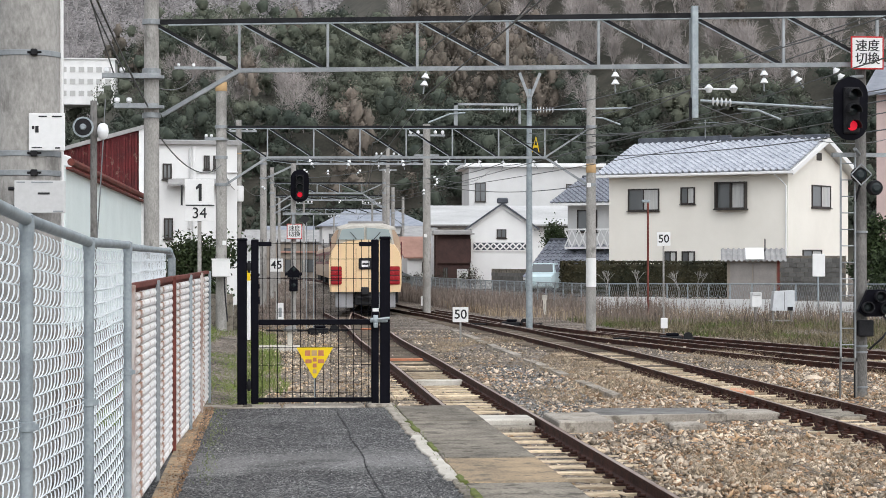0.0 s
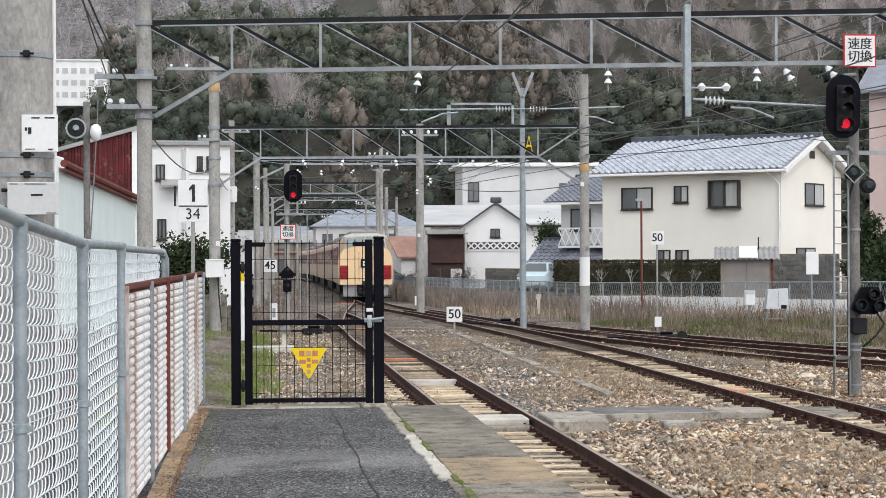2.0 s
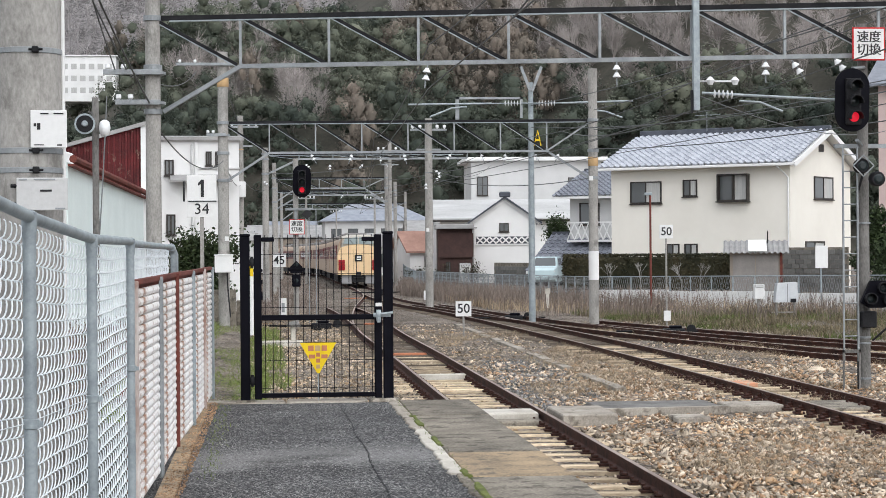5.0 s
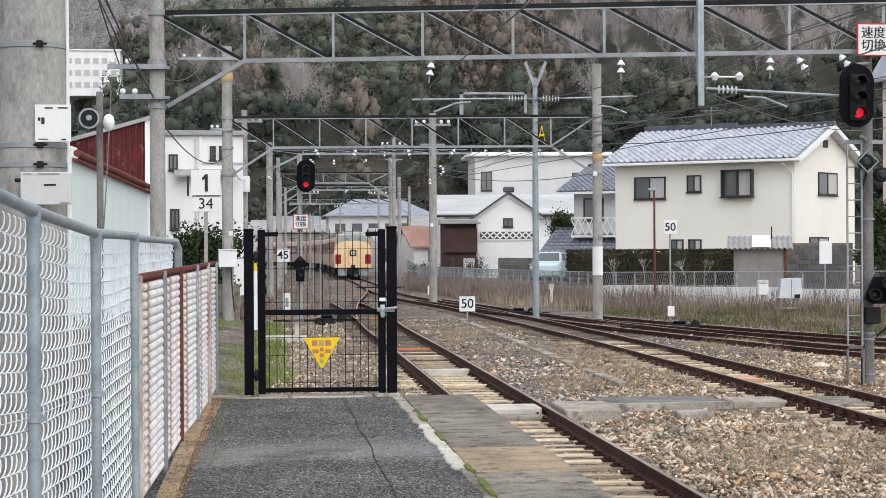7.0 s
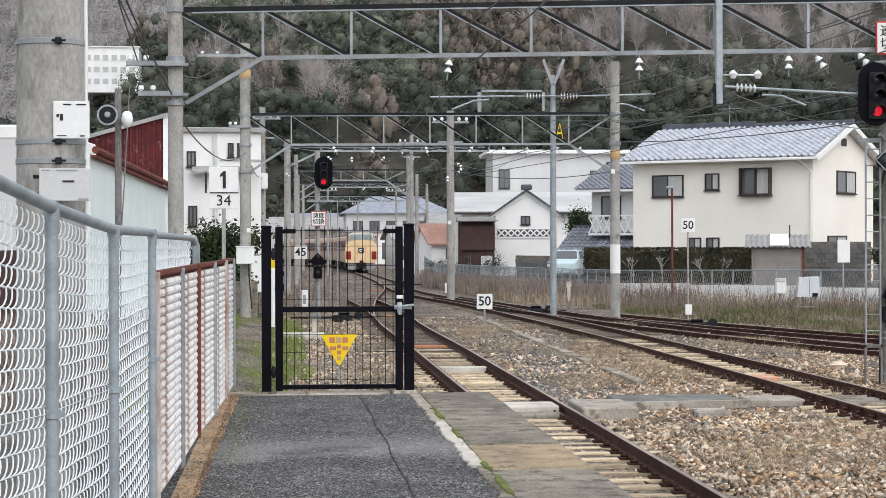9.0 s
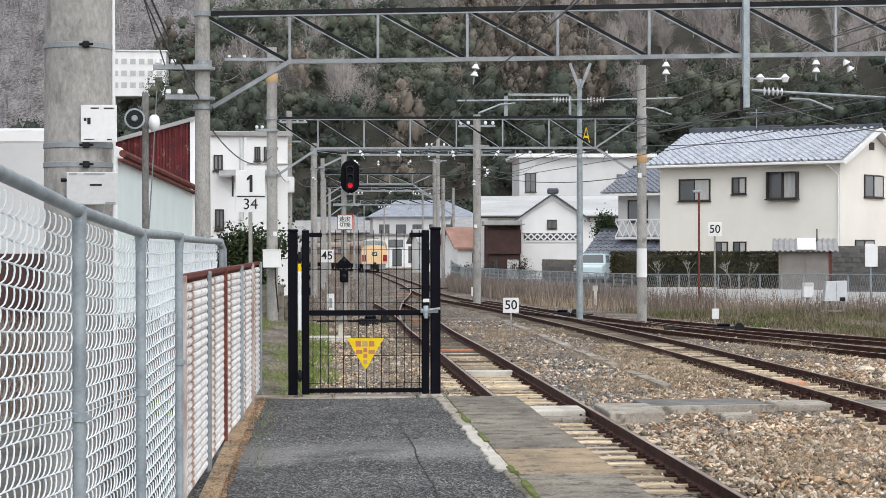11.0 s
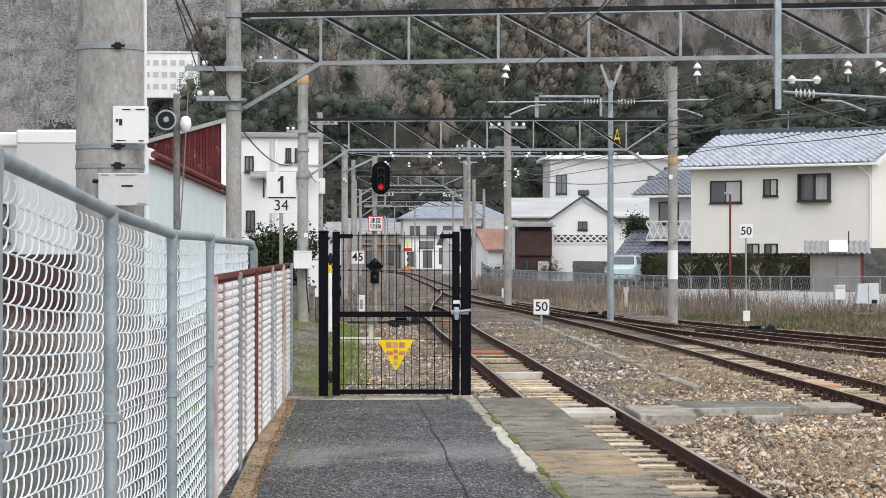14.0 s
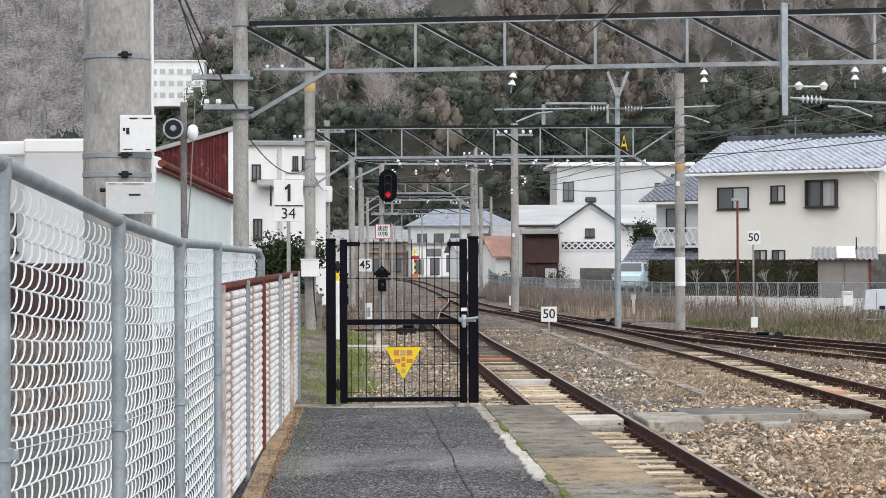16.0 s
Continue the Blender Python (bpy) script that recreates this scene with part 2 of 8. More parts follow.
M = dict(
    # Darkest ground tones stand for the shadow in gaps between loose stones.
    ground=ballast_material("dry_gravel_ground", [(0.015, 0.012, 0.009), (0.06, 0.046, 0.034), (0.18, 0.137, 0.10), (0.23, 0.20, 0.17), (0.40, 0.34, 0.28)], 24.0),
    stone=mat("broken_stone", (0.70, 0.585, 0.45), (0.10, 0.08, 0.06), 0.95, 0.5, 24, 0.3, rnd=0.75, island=True, c3=(0.38, 0.25, 0.14), c3_at=0.56),
    greystone=mat("dark_grey_stone", (0.30, 0.295, 0.285), (0.07, 0.068, 0.066), 0.95, 1.1, 24, 0.3, rnd=0.6, island=True),
    palestone=mat("pale_broken_stone", (0.80, 0.68, 0.54), (0.48, 0.385, 0.29), 0.95, 1.1, 24, 0.3, rnd=0.3, island=True),
    brownstone=mat("rusty_brown_stone", (0.56, 0.37, 0.225), (0.22, 0.135, 0.08), 0.95, 1.1, 24, 0.3, rnd=0.4, island=True),
    blockgrey=mat("grey_concrete_block", (0.20, 0.195, 0.185), (0.12, 0.118, 0.11), 0.9, 2, 30, 0.2, rnd=0.2),
    silver=mat("silver_paint", (0.60, 0.62, 0.64), (0.50, 0.52, 0.54), 0.4, 3, 30, 0.03, metal=0.3),
    shutter=mat("taupe_sheet_door", (0.27, 0.25, 0.235), (0.21, 0.195, 0.185), 0.6, 1.5, 20, 0.05),
    yard=mat("pale_yard_concrete", (0.16, 0.15, 0.13), (0.05, 0.047, 0.04), 0.9, 0.9, 20, 0.2),
    asphalt=asphalt_material("worn_asphalt"),
    aggregate=mat("asphalt_aggregate", (0.30, 0.295, 0.285), (0.07, 0.07, 0.07), 0.9, 3.0, 60, 0.0, rnd=0.8, island=True),
    pinkwall=mat("faded_pink_wall", (0.60, 0.47, 0.44), (0.50, 0.39, 0.37), 0.85, 0.6, 30, 0.05),
    bankgrass=mat("dull_winter_grass", (0.235, 0.195, 0.125), (0.085, 0.075, 0.045), 0.95, 0.7, 8, 0.0, rnd=0.45, island=True),
    moss=mat("moss", (0.16, 0.19, 0.05), (0.08, 0.09, 0.03), 0.95, 5.0, 40, 0.3),
    concrete=mat("old_concrete", (0.33, 0.295, 0.24), (0.13, 0.115, 0.095), 0.9, 1.8, 45, 0.4, mix=0.9, c3=(0.10, 0.088, 0.072), c3_at=0.56, rnd=0.12),
    pale=mat("pale_concrete", (0.62, 0.59, 0.53), (0.40, 0.37, 0.32), 0.9, 2.0, 45, 0.3, rnd=0.1),
    tan=mat("sandy_concrete", (0.47, 0.35, 0.22), (0.20, 0.16, 0.115), 0.9, 2.2, 50, 0.4, mix=0.8, c3=(0.15, 0.13, 0.10), c3_at=0.58),
    pole=mat("concrete_pole", (0.42, 0.405, 0.38), (0.22, 0.212, 0.198), 0.85, 1.9, 40, 0.2, mix=0.8, stretch=(1, 1, 0.5), c3=(0.20, 0.192, 0.178), c3_at=0.60),
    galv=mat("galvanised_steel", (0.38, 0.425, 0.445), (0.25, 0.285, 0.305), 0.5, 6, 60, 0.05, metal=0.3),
    wire=mat("galvanised_wire", (0.76, 0.80, 0.815), (0.62, 0.665, 0.69), 0.4, 6, 60, 0.0, metal=0.0, spec=0.5),
    steel=mat("grey_steel", (0.34, 0.36, 0.37), (0.22, 0.235, 0.245), 0.5, 3, 40, 0.08, metal=0.4),
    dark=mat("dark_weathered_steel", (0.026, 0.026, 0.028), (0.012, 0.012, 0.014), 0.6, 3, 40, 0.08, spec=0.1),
    black=mat("black_paint", (0.006, 0.006, 0.010), (0.0035, 0.0035, 0.006), 0.5, 6, 60, 0.05, spec=0.06),
    rust=mat("rusty_rail", (0.088, 0.036, 0.025), (0.024, 0.012, 0.010), 0.8, 4, 40, 0.2),
    railtop=mat("worn_rail_head", (0.42, 0.35, 0.30), (0.20, 0.14, 0.11), 0.45, 3, 30, 0.03, metal=0.3, stretch=(1, 0.1, 1)),
    sleeper=mat("weathered_timber", (0.76, 0.63, 0.45), (0.26, 0.19, 0.125), 0.9, 3, 26, 0.4, rnd=0.4, stretch=(0.3, 3, 1), c3=(0.14, 0.10, 0.07), c3_at=0.66),
    oldsleeper=mat("dark_weathered_timber", (0.20, 0.165, 0.13), (0.09, 0.072, 0.056), 0.95, 3, 26, 0.4, rnd=0.3, stretch=(0.3, 3, 1)),
    white=mat("white_paint", (0.80, 0.80, 0.79), (0.70, 0.70, 0.69), 0.6, 1.5, 30, 0.04),
    rustwhite=mat("rust_stained_white_sheet", (0.90, 0.89, 0.88), (0.80, 0.775, 0.75), 0.6, 1.6, 30, 0.08, stretch=(0.5, 1, 1), c3=(0.33, 0.17, 0.10), c3_at=0.585, c3_soft=0.07, rnd=0.05),
    rustred=mat("rusted_sheet", (0.20, 0.055, 0.04), (0.10, 0.035, 0.028), 0.75, 2.5, 30, 0.15),
    redsheet=mat("dark_red_corrugated_sheet", (0.13, 0.02, 0.022), (0.06, 0.013, 0.014), 0.7, 1.5, 20, 0.1, c3=(0.22, 0.14, 0.11), c3_at=0.62),
    mintsheet=mat("pale_mint_sheet", (0.80, 0.88, 0.86), (0.72, 0.80, 0.78), 0.55, 0.7, 12, 0.05),
    plaster=mat("cream_plaster", (0.86, 0.825, 0.75), (0.80, 0.765, 0.69), 0.85, 0.4, 60, 0.08, mix=0.3),
    whitewall=mat("white_render", (0.83, 0.83, 0.82), (0.73, 0.73, 0.72), 0.8, 0.35, 40, 0.05, mix=0.3),
    greywall=mat("light_grey_render", (0.60, 0.60, 0.595), (0.50, 0.50, 0.495), 0.8, 0.35, 40, 0.05),
    brownboard=mat("dark_brown_boards", (0.075, 0.04, 0.035), (0.045, 0.025, 0.022), 0.6, 2, 20, 0.1),
    beige=mat("beige_wall", (0.30, 0.255, 0.21), (0.22, 0.19, 0.16), 0.8, 0.6, 30, 0.05),
    tile=mat("glazed_grey_tiles", (0.54, 0.56, 0.61), (0.36, 0.38, 0.43), 0.28, 2.0, 20, 0.04, rnd=0.06),
    darktile=mat("dark_grey_tiles", (0.10, 0.11, 0.13), (0.06, 0.065, 0.08), 0.35, 2.0, 20, 0.04, rnd=0.1),
    bluetile=mat("blue_grey_roof", (0.30, 0.325, 0.375), (0.20, 0.22, 0.26), 0.4, 1.0, 20, 0.04),
    pinktile=mat("faded_red_roof", (0.40, 0.24, 0.19), (0.28, 0.16, 0.125), 0.7, 1.0, 20, 0.05),
    greyroof=mat("grey_sheet_roof", (0.36, 0.355, 0.35), (0.24, 0.235, 0.23), 0.5, 1.0, 20, 0.05),
    bronze=mat("dark_bronze_frame", (0.045, 0.038, 0.034), (0.03, 0.026, 0.024), 0.4, 4, 30, 0.02),
    # Paleness of the cab panes is the sky's reflection put into the colour.
    cabglass=glass_material("sky_pale_cab_glass", (0.30, 0.36, 0.36)),
    marker=mat("faded_orange_band", (0.52, 0.35, 0.18), (0.42, 0.28, 0.14), 0.7, 4, 30, 0.05),
    darkpole=mat("stained_concrete_post", (0.24, 0.232, 0.22), (0.10, 0.096, 0.09), 0.9, 2.2, 40, 0.25, mix=0.8, stretch=(1, 1, 0.4)),
    greytile=mat("smoky_grey_tiles", (0.24, 0.255, 0.29), (0.15, 0.16, 0.19), 0.3, 2.0, 20, 0.04),
    # Base colour lightened to stand for sky mirrored in the windows.
    glass=glass_material("window_glass", (0.11, 0.118, 0.122)),
    curtain=mat("pale_curtain", (0.55, 0.55, 0.53), (0.42, 0.42, 0.41), 0.8, 3, 20, 0.05, stretch=(6, 6, 0.3)),
    yellow=mat("yellow_enamel", (0.82, 0.60, 0.01), (0.72, 0.50, 0.01), 0.45, 4, 30, 0.02),
    ink=mat("black_ink", (0.02, 0.02, 0.022), (0.03, 0.03, 0.032), 0.6, 4, 30, 0.0),
    redink=mat("red_ink", (0.55, 0.03, 0.03), (0.45, 0.03, 0.03), 0.6, 4, 30, 0.0),
    slabgrey=mat("worn_grey_slab", (0.46, 0.42, 0.36), (0.25, 0.22, 0.185), 0.9, 1.6, 45, 0.4, mix=0.9, c3=(0.16, 0.14, 0.115), c3_at=0.58),
    vivid=mat("orange_spray_paint", (0.78, 0.36, 0.20), (0.55, 0.27, 0.16), 0.85, 4, 30, 0.1, c3=(0.5, 0.42, 0.32), c3_at=0.55),
    sheetroof=mat("pale_sheet_roof", (0.55, 0.55, 0.545), (0.38, 0.38, 0.375), 0.6, 0.6, 20, 0.05, stretch=(0.3, 1, 1)),
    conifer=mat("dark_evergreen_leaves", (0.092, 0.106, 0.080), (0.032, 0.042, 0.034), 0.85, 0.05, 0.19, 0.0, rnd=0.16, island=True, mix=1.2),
    rustpost=mat("rust_stained_post", (0.62, 0.58, 0.55), (0.26, 0.14, 0.10), 0.7, 4, 30, 0.1, stretch=(1, 1, 0.3)),
    orange=mat("orange_paint", (0.55, 0.22, 0.12), (0.38, 0.15, 0.08), 0.8, 4, 30, 0.05),
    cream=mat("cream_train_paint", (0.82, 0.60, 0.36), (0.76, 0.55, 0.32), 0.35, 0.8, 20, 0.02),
    # Cream darkened here for the dim, grazing light along the car sides.
    sidecream=mat("shaded_cream_train_side", (0.46, 0.345, 0.25), (0.36, 0.27, 0.20), 0.45, 0.8, 20, 0.02),
    maroon=mat("red_train_paint", (0.17, 0.04, 0.04), (0.12, 0.032, 0.032), 0.45, 0.8, 20, 0.02),
    traingrey=mat("grey_train_roof", (0.27, 0.26, 0.25), (0.20, 0.19, 0.185), 0.6, 0.8, 20, 0.05),
    trainskirt=mat("grey_skirt", (0.34, 0.34, 0.35), (0.26, 0.26, 0.27), 0.5, 1.5, 20, 0.05),
    taillight=mat("red_tail_light", (0.30, 0.012, 0.018), (0.22, 0.010, 0.014), 0.3, 5, 30, 0.0, glow=(0.9, 0.03, 0.04, 0.05)),
    redlamp=mat("lit_red_signal", (0.7, 0.02, 0.04), None, 0.3, 5, 30, 0.0, glow=(1.0, 0.02, 0.05, 0.4)),
    porcelain=mat("white_porcelain", (0.82, 0.83, 0.84), (0.74, 0.75, 0.76), 0.2, 6, 30, 0.0),
    grass=mat("green_grass", (0.125, 0.155, 0.045), (0.06, 0.078, 0.025), 0.9, 0.6, 10, 0.0, rnd=0.45, island=True),
    drygrass=mat("dry_grass", (0.46, 0.37, 0.26), (0.25, 0.19, 0.13), 0.95, 0.4, 10, 0.0, rnd=0.35, island=True),
    lush=mat("fresh_green_grass", (0.22, 0.27, 0.075), (0.11, 0.15, 0.04), 0.9, 0.6, 10, 0.0, rnd=0.4, island=True),
    stalk=mat("dead_stalks", (0.285, 0.235, 0.20), (0.14, 0.112, 0.096), 0.95, 0.4, 10, 0.0, rnd=0.4, island=True),
    hedge=mat("hedge_leaves", (0.06, 0.05, 0.026), (0.015, 0.02, 0.010), 0.7, 0.7, 8, 0.0, rnd=0.5, island=True),
    pine=mat("garden_leaves", (0.048, 0.070, 0.026), (0.020, 0.032, 0.013), 0.7, 0.9, 8, 0.0, rnd=0.4, island=True),
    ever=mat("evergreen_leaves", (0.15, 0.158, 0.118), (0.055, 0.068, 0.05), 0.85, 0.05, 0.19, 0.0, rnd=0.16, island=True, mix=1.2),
    cedar=mat("cedar_foliage", (0.21, 0.176, 0.146), (0.10, 0.09, 0.073), 0.9, 0.05, 0.19, 0.0, rnd=0.18, island=True, mix=1.2),
    bare=mat("bare_twigs", (0.50, 0.455, 0.435), (0.27, 0.243, 0.23), 0.95, 0.05, 0.19, 0.0, rnd=0.2, island=True, mix=1.2),
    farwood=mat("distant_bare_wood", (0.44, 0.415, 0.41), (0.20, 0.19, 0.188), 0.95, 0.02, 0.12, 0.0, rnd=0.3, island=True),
    trunk=mat("grey_bark", (0.16, 0.135, 0.115), (0.09, 0.075, 0.065), 0.95, 2, 20, 0.2),
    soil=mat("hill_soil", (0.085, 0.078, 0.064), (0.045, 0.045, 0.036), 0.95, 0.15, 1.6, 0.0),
    # Distance haze is put into this paler, greyer soil colour.
    farsoil=mat("hazed_hill_soil", (0.25, 0.235, 0.233), (0.065, 0.061, 0.06), 0.95, 0.07, 0.75, 0.0, mix=1.6, spread=0.09),
    carpaint=mat("pale_blue_car_paint", (0.62, 0.75, 0.78), (0.56, 0.70, 0.73), 0.25, 2, 30, 0.0),
    tyre=mat("black_rubber", (0.02, 0.02, 0.021), None, 0.8, 5, 40, 0.05),
    cable=mat("black_cable", (0.025, 0.025, 0.027), None, 0.6, 5, 40, 0.0),
    linewire=mat("weathered_overhead_wire", (0.12, 0.125, 0.125), None, 0.6, 5, 40, 0.0),
    lens=mat("dark_signal_lens", (0.02, 0.028, 0.03), None, 0.15, 5, 40, 0.0),
)


# ---- mesh helpers ----
class Shape:
    """Collects the faces of one mesh."""

    def __init__(self):
        self.v, self.f = [], []

    def add(self, verts, faces):
        k = len(self.v)
        self.v += [tuple(p) for p in verts]
        self.f += [tuple(i + k for i in q) for q in faces]
        return self

    def box(self, x0, x1, y0, y1, z0, z1, c=0.0):
        """A box; c chamfers its upright and top edges."""
        if c <= 0:
            v = [(x, y, z) for z in (z0, z1) for x, y in ((x0, y0), (x1, y0), (x1, y1), (x0, y1))]
            return self.add(v, [(3, 2, 1, 0), (4, 5, 6, 7), (0, 1, 5, 4), (1, 2, 6, 5), (2, 3, 7, 6), (3, 0, 4, 7)])
        ring = lambda i, z: [(x0 + c + i, y0 + i, z), (x1 - c - i, y0 + i, z), (x1 - i, y0 + c + i, z), (x1 - i, y1 - c - i, z),
                             (x1 - c - i, y1 - i, z), (x0 + c + i, y1 - i, z), (x0 + i, y1 - c - i, z), (x0 + i, y0 + c + i, z)]
        return self.loft([ring(c * 0.7, z0), ring(0, z0 + c), ring(0, z1 - c), ring(c * 0.7, z1)])

    def loft(self, rings, caps=True):
        k = len(rings[0])
        v = [p for r in rings for p in r]
        f = [(a * k + i, a * k + (i + 1) % k, (a + 1) * k + (i + 1) % k, (a + 1) * k + i) for a in range(len(rings) - 1) for i in range(k)]
        if caps:
            f += [tuple(reversed(range(k))), tuple(range((len(rings) - 1) * k, len(rings) * k))]
        return self.add(v, f)

    def tube(self, p, q, r, r2=None, n=8, caps=True):
        p, q = Vector(p), Vector(q)
        r2 = r if r2 is None else r2
        d = (q - p).normalized()
        a = d.cross(Vector((0, 0, 1)) if abs(d.z) < 0.9 else Vector((1, 0, 0))).normalized()
        b = a.cross(d)
        ring = lambda c, s: [c + (a * math.cos(2 * math.pi * i / n) - b * math.sin(2 * math.pi * i / n)) * s for i in range(n)]
        return self.loft([ring(p, r), ring(q, r2)], caps)

    def pipe(self, pts, r, n=8):
        pts = [Vector(p) for p in pts]
        rings, a = [], None
        for i, p in enumerate(pts):
            d = (pts[min(i + 1, len(pts) - 1)] - pts[max(i - 1, 0)]).normalized()
            if a is None:
                a = d.cross(Vector((0, 0, 1)) if abs(d.z) < 0.9 else Vector((1, 0, 0)))
            a = (a - d * a.dot(d)).normalized()
            b = a.cross(d)
            rings.append([p + (a * math.cos(2 * math.pi * j / n) - b * math.sin(2 * math.pi * j / n)) * r for j in range(n)])
        return self.loft(rings)

    def turned(self, c, prof, n=12, axis="z"):
        """A turned form from (radius, along) pairs round an axis through c."""
        rings = []
        for r, s in prof:
            ring = []
            for i in range(n):
                w = 2 * math.pi * i / n
                u, v = r * math.cos(w), r * math.sin(w)
                ring.append({"z": (c[0] + u, c[1] + v, c[2] + s), "y": (c[0] + u, c[1] + s, c[2] - v), "x": (c[0] + s, c[1] + u, c[2] + v)}[axis])
            rings.append(ring)
        return self.loft(rings)

    def slab(self, outline, y0, y1):
        """An outline of (x, z) pairs, clockwise from the front, given a depth along y."""
        k = len(outline)
        v = [(x, y0, z) for x, z in outline] + [(x, y1, z) for x, z in outline]
        return self.add(v, [tuple(reversed(range(k))), tuple(range(k, 2 * k))] + [(i, (i + 1) % k, k + (i + 1) % k, k + i) for i in range(k)])

    def beam(self, p, q, w, t):
        """A flat bar of width w (upright) and thickness t."""
        p, q = Vector(p), Vector(q)
        d = (q - p).normalized()
        s = d.cross(Vector((0, 0, 1)) if abs(d.z) < 0.95 else Vector((0, 1, 0))).normalized()
        u = s.cross(d)
        return self.loft([[c + s * a * t / 2 + u * b * w / 2 for a, b in ((-1, -1), (1, -1), (1, 1), (-1, 1))] for c in (p, q)])


def mesh_of(name, shape, material, smooth=False):
    me = bpy.data.meshes.new(name)
    me.from_pydata([tuple(p) for p in shape.v], [], shape.f)
    me.materials.append(material)
    bm = bmesh.new()
    bm.from_mesh(me)
    bmesh.ops.recalc_face_normals(bm, faces=bm.faces)
    bm.to_mesh(me)
    bm.free()
    if smooth:
        for p in me.polygons:
            p.use_smooth = True
        me.set_sharp_from_angle(angle=radians(40))
    return me


def part(name, shape, material, parent, label="", smooth=False):
    ob = new(name, mesh_of(name, shape, M[material], smooth))
    ob.parent = parent
    if label:
        tagged(ob, label)
    return ob


def piece(name, mesh, parent, m=None):
    ob = new(name, mesh)
    ob.parent = parent
    if m is not None:
        ob.matrix_basis = m
    return ob


def thing(name, at, label, category, group="", rz=0.0):
    ob = new(name)
    ob.matrix_basis = pose(*at, 0, 0, rz)
    return tagged(ob, label, category, group)


def structure(name, shape, material, label, category, at=(0, 0, 0), rz=0.0, smooth=False, kind="structure"):
    ob = new(name, mesh_of(name, shape, M[material], smooth))
    ob.matrix_basis = pose(*at, 0, 0, rz)
    return tagged(ob, label, category, "", kind)


def cloud_mesh(name, v, f, material, label, category):
    me = bpy.data.meshes.new(name)
    v, f = np.asarray(v, np.float32), np.asarray(f, np.int32)
    k = f.shape[1]
    me.vertices.add(len(v))
    me.vertices.foreach_set("co", v.ravel())
    me.loops.add(f.size)
    me.loops.foreach_set("vertex_index", f.ravel())
    me.polygons.add(len(f))
    me.polygons.foreach_set("loop_start", np.arange(0, f.size, k, dtype=np.int32))
    me.update(calc_edges=True)
    me.materials.append(M[material])
    return tagged(new(name, me), label, category, "", "stuff")


def lettering(text, size, material, parent, at, name="lettering", rz=0.0, bold=0.0):
    """Letters of the built-in font as a thin mesh, upright and facing -y."""
    cu = bpy.data.curves.new(name, "FONT")
    cu.body, cu.size, cu.align_x, cu.align_y, cu.extrude, cu.offset = text, size, "CENTER", "CENTER", 0.001, bold
    tmp = bpy.data.objects.new(name, cu)
    me = bpy.data.meshes.new_from_object(tmp)
    bpy.data.objects.remove(tmp)
    me.materials.clear()
    me.materials.append(M[material])
    ob = new(name, me)
    ob.parent = parent
    ob.matrix_basis = pose(*at, 90, 0, rz)
    return ob


# ---- the lie of the land and the tracks ----
def smooth01(a, b, x):
    t = np.clip((x - a) / (b - a), 0, 1)
    return t * t * (3 - 2 * t)


def grade(y):
    """The line falls gently away beyond the points."""
    return -0.0045 * np.maximum(0, y - 75)


def ground_z(x, y):
    """Height of the ground sheet: track bed, verge, house plots."""
    x, y = np.asarray(x, float), np.asarray(y, float)
    bed = -0.19 + 0.035 * smooth01(4.1, 4.5, x) + 0.03 * smooth01(9.4, 10.2, x) + grade(y) * (1 - smooth01(250, 400, y)) - 0.9 * smooth01(250, 400, y)
    edge = 13.0 - 0.085 * np.clip(y - 57, 0, 50) + 0.35 * np.maximum(0, 57 - y) + 0.06 * np.maximum(0, y - 107)
    right = smooth01(0, 5.5, x - edge) * np.where(y < 260, 1, 0)
    plot = np.interp(y, [30, 57.0, 62.3, 66.4, 70.8, 74.1, 88, 106, 130, 160], [50, 24.5, 20.9, 18.2, 15.3, 12.98, 10.5, 8.6, 9.9, 11.8])
    above = smooth01(0.4, 1.3, x - plot) * (1 - smooth01(150, 260, y))
    left = smooth01(0, 2.0, -0.6 - x) * smooth01(22, 30, y) * (1 - smooth01(160, 240, y))
    return bed + 0.15 * right + 0.35 * above + 0.42 * left


def along(points, step=1.0):
    """A smooth curve through (x, y) points, sampled evenly, as arrays of x, y and heading."""
    p = [Vector(q) for q in points]
    p = [2 * p[0] - p[1]] + p + [2 * p[-1] - p[-2]]
    out = []
    for a, b, c, d in zip(p, p[1:], p[2:], p[3:]):
        k = max(2, int((c - b).length / 0.5))
        for i in range(k):
            t = i / k
            out.append(0.5 * (2 * b + (c - a) * t + (2 * a - 5 * b + 4 * c - d) * t * t + (3 * b - a - 3 * c + d) * t ** 3))
    out.append(p[-2])
    xy = np.array([tuple(q) for q in out])
    s = np.concatenate([[0], np.cumsum(np.hypot(*np.diff(xy, axis=0).T))])
    n = np.arange(0, s[-1], step)
    x, y = np.interp(n, s, xy[:, 0]), np.interp(n, s, xy[:, 1])
    return np.stack([x, y], 1), n


MAIN = [(3.43, -12), (3.43, 20), (3.43, 40), (3.43, 58), (4.3, 76), (6.0, 101), (6.6, 121), (6.85, 142), (7.1, 165), (7.4, 188), (7.35, 210), (6.3, 232),
        (2.8, 256), (-6, 280), (-19, 305), (-38, 328), (-62, 345), (-120, 372)]
LOOP = [(8.66, -12), (8.64, 26), (8.5, 38), (8.28, 48), (7.45, 67.6), (6.5, 81), (6.12, 95), (6.5, 118)]
SIDING = [(24.0, 10), (19.0, 22), (15.0, 33), (12.0, 43), (9.7, 55), (8.1, 68), (6.9, 81)]


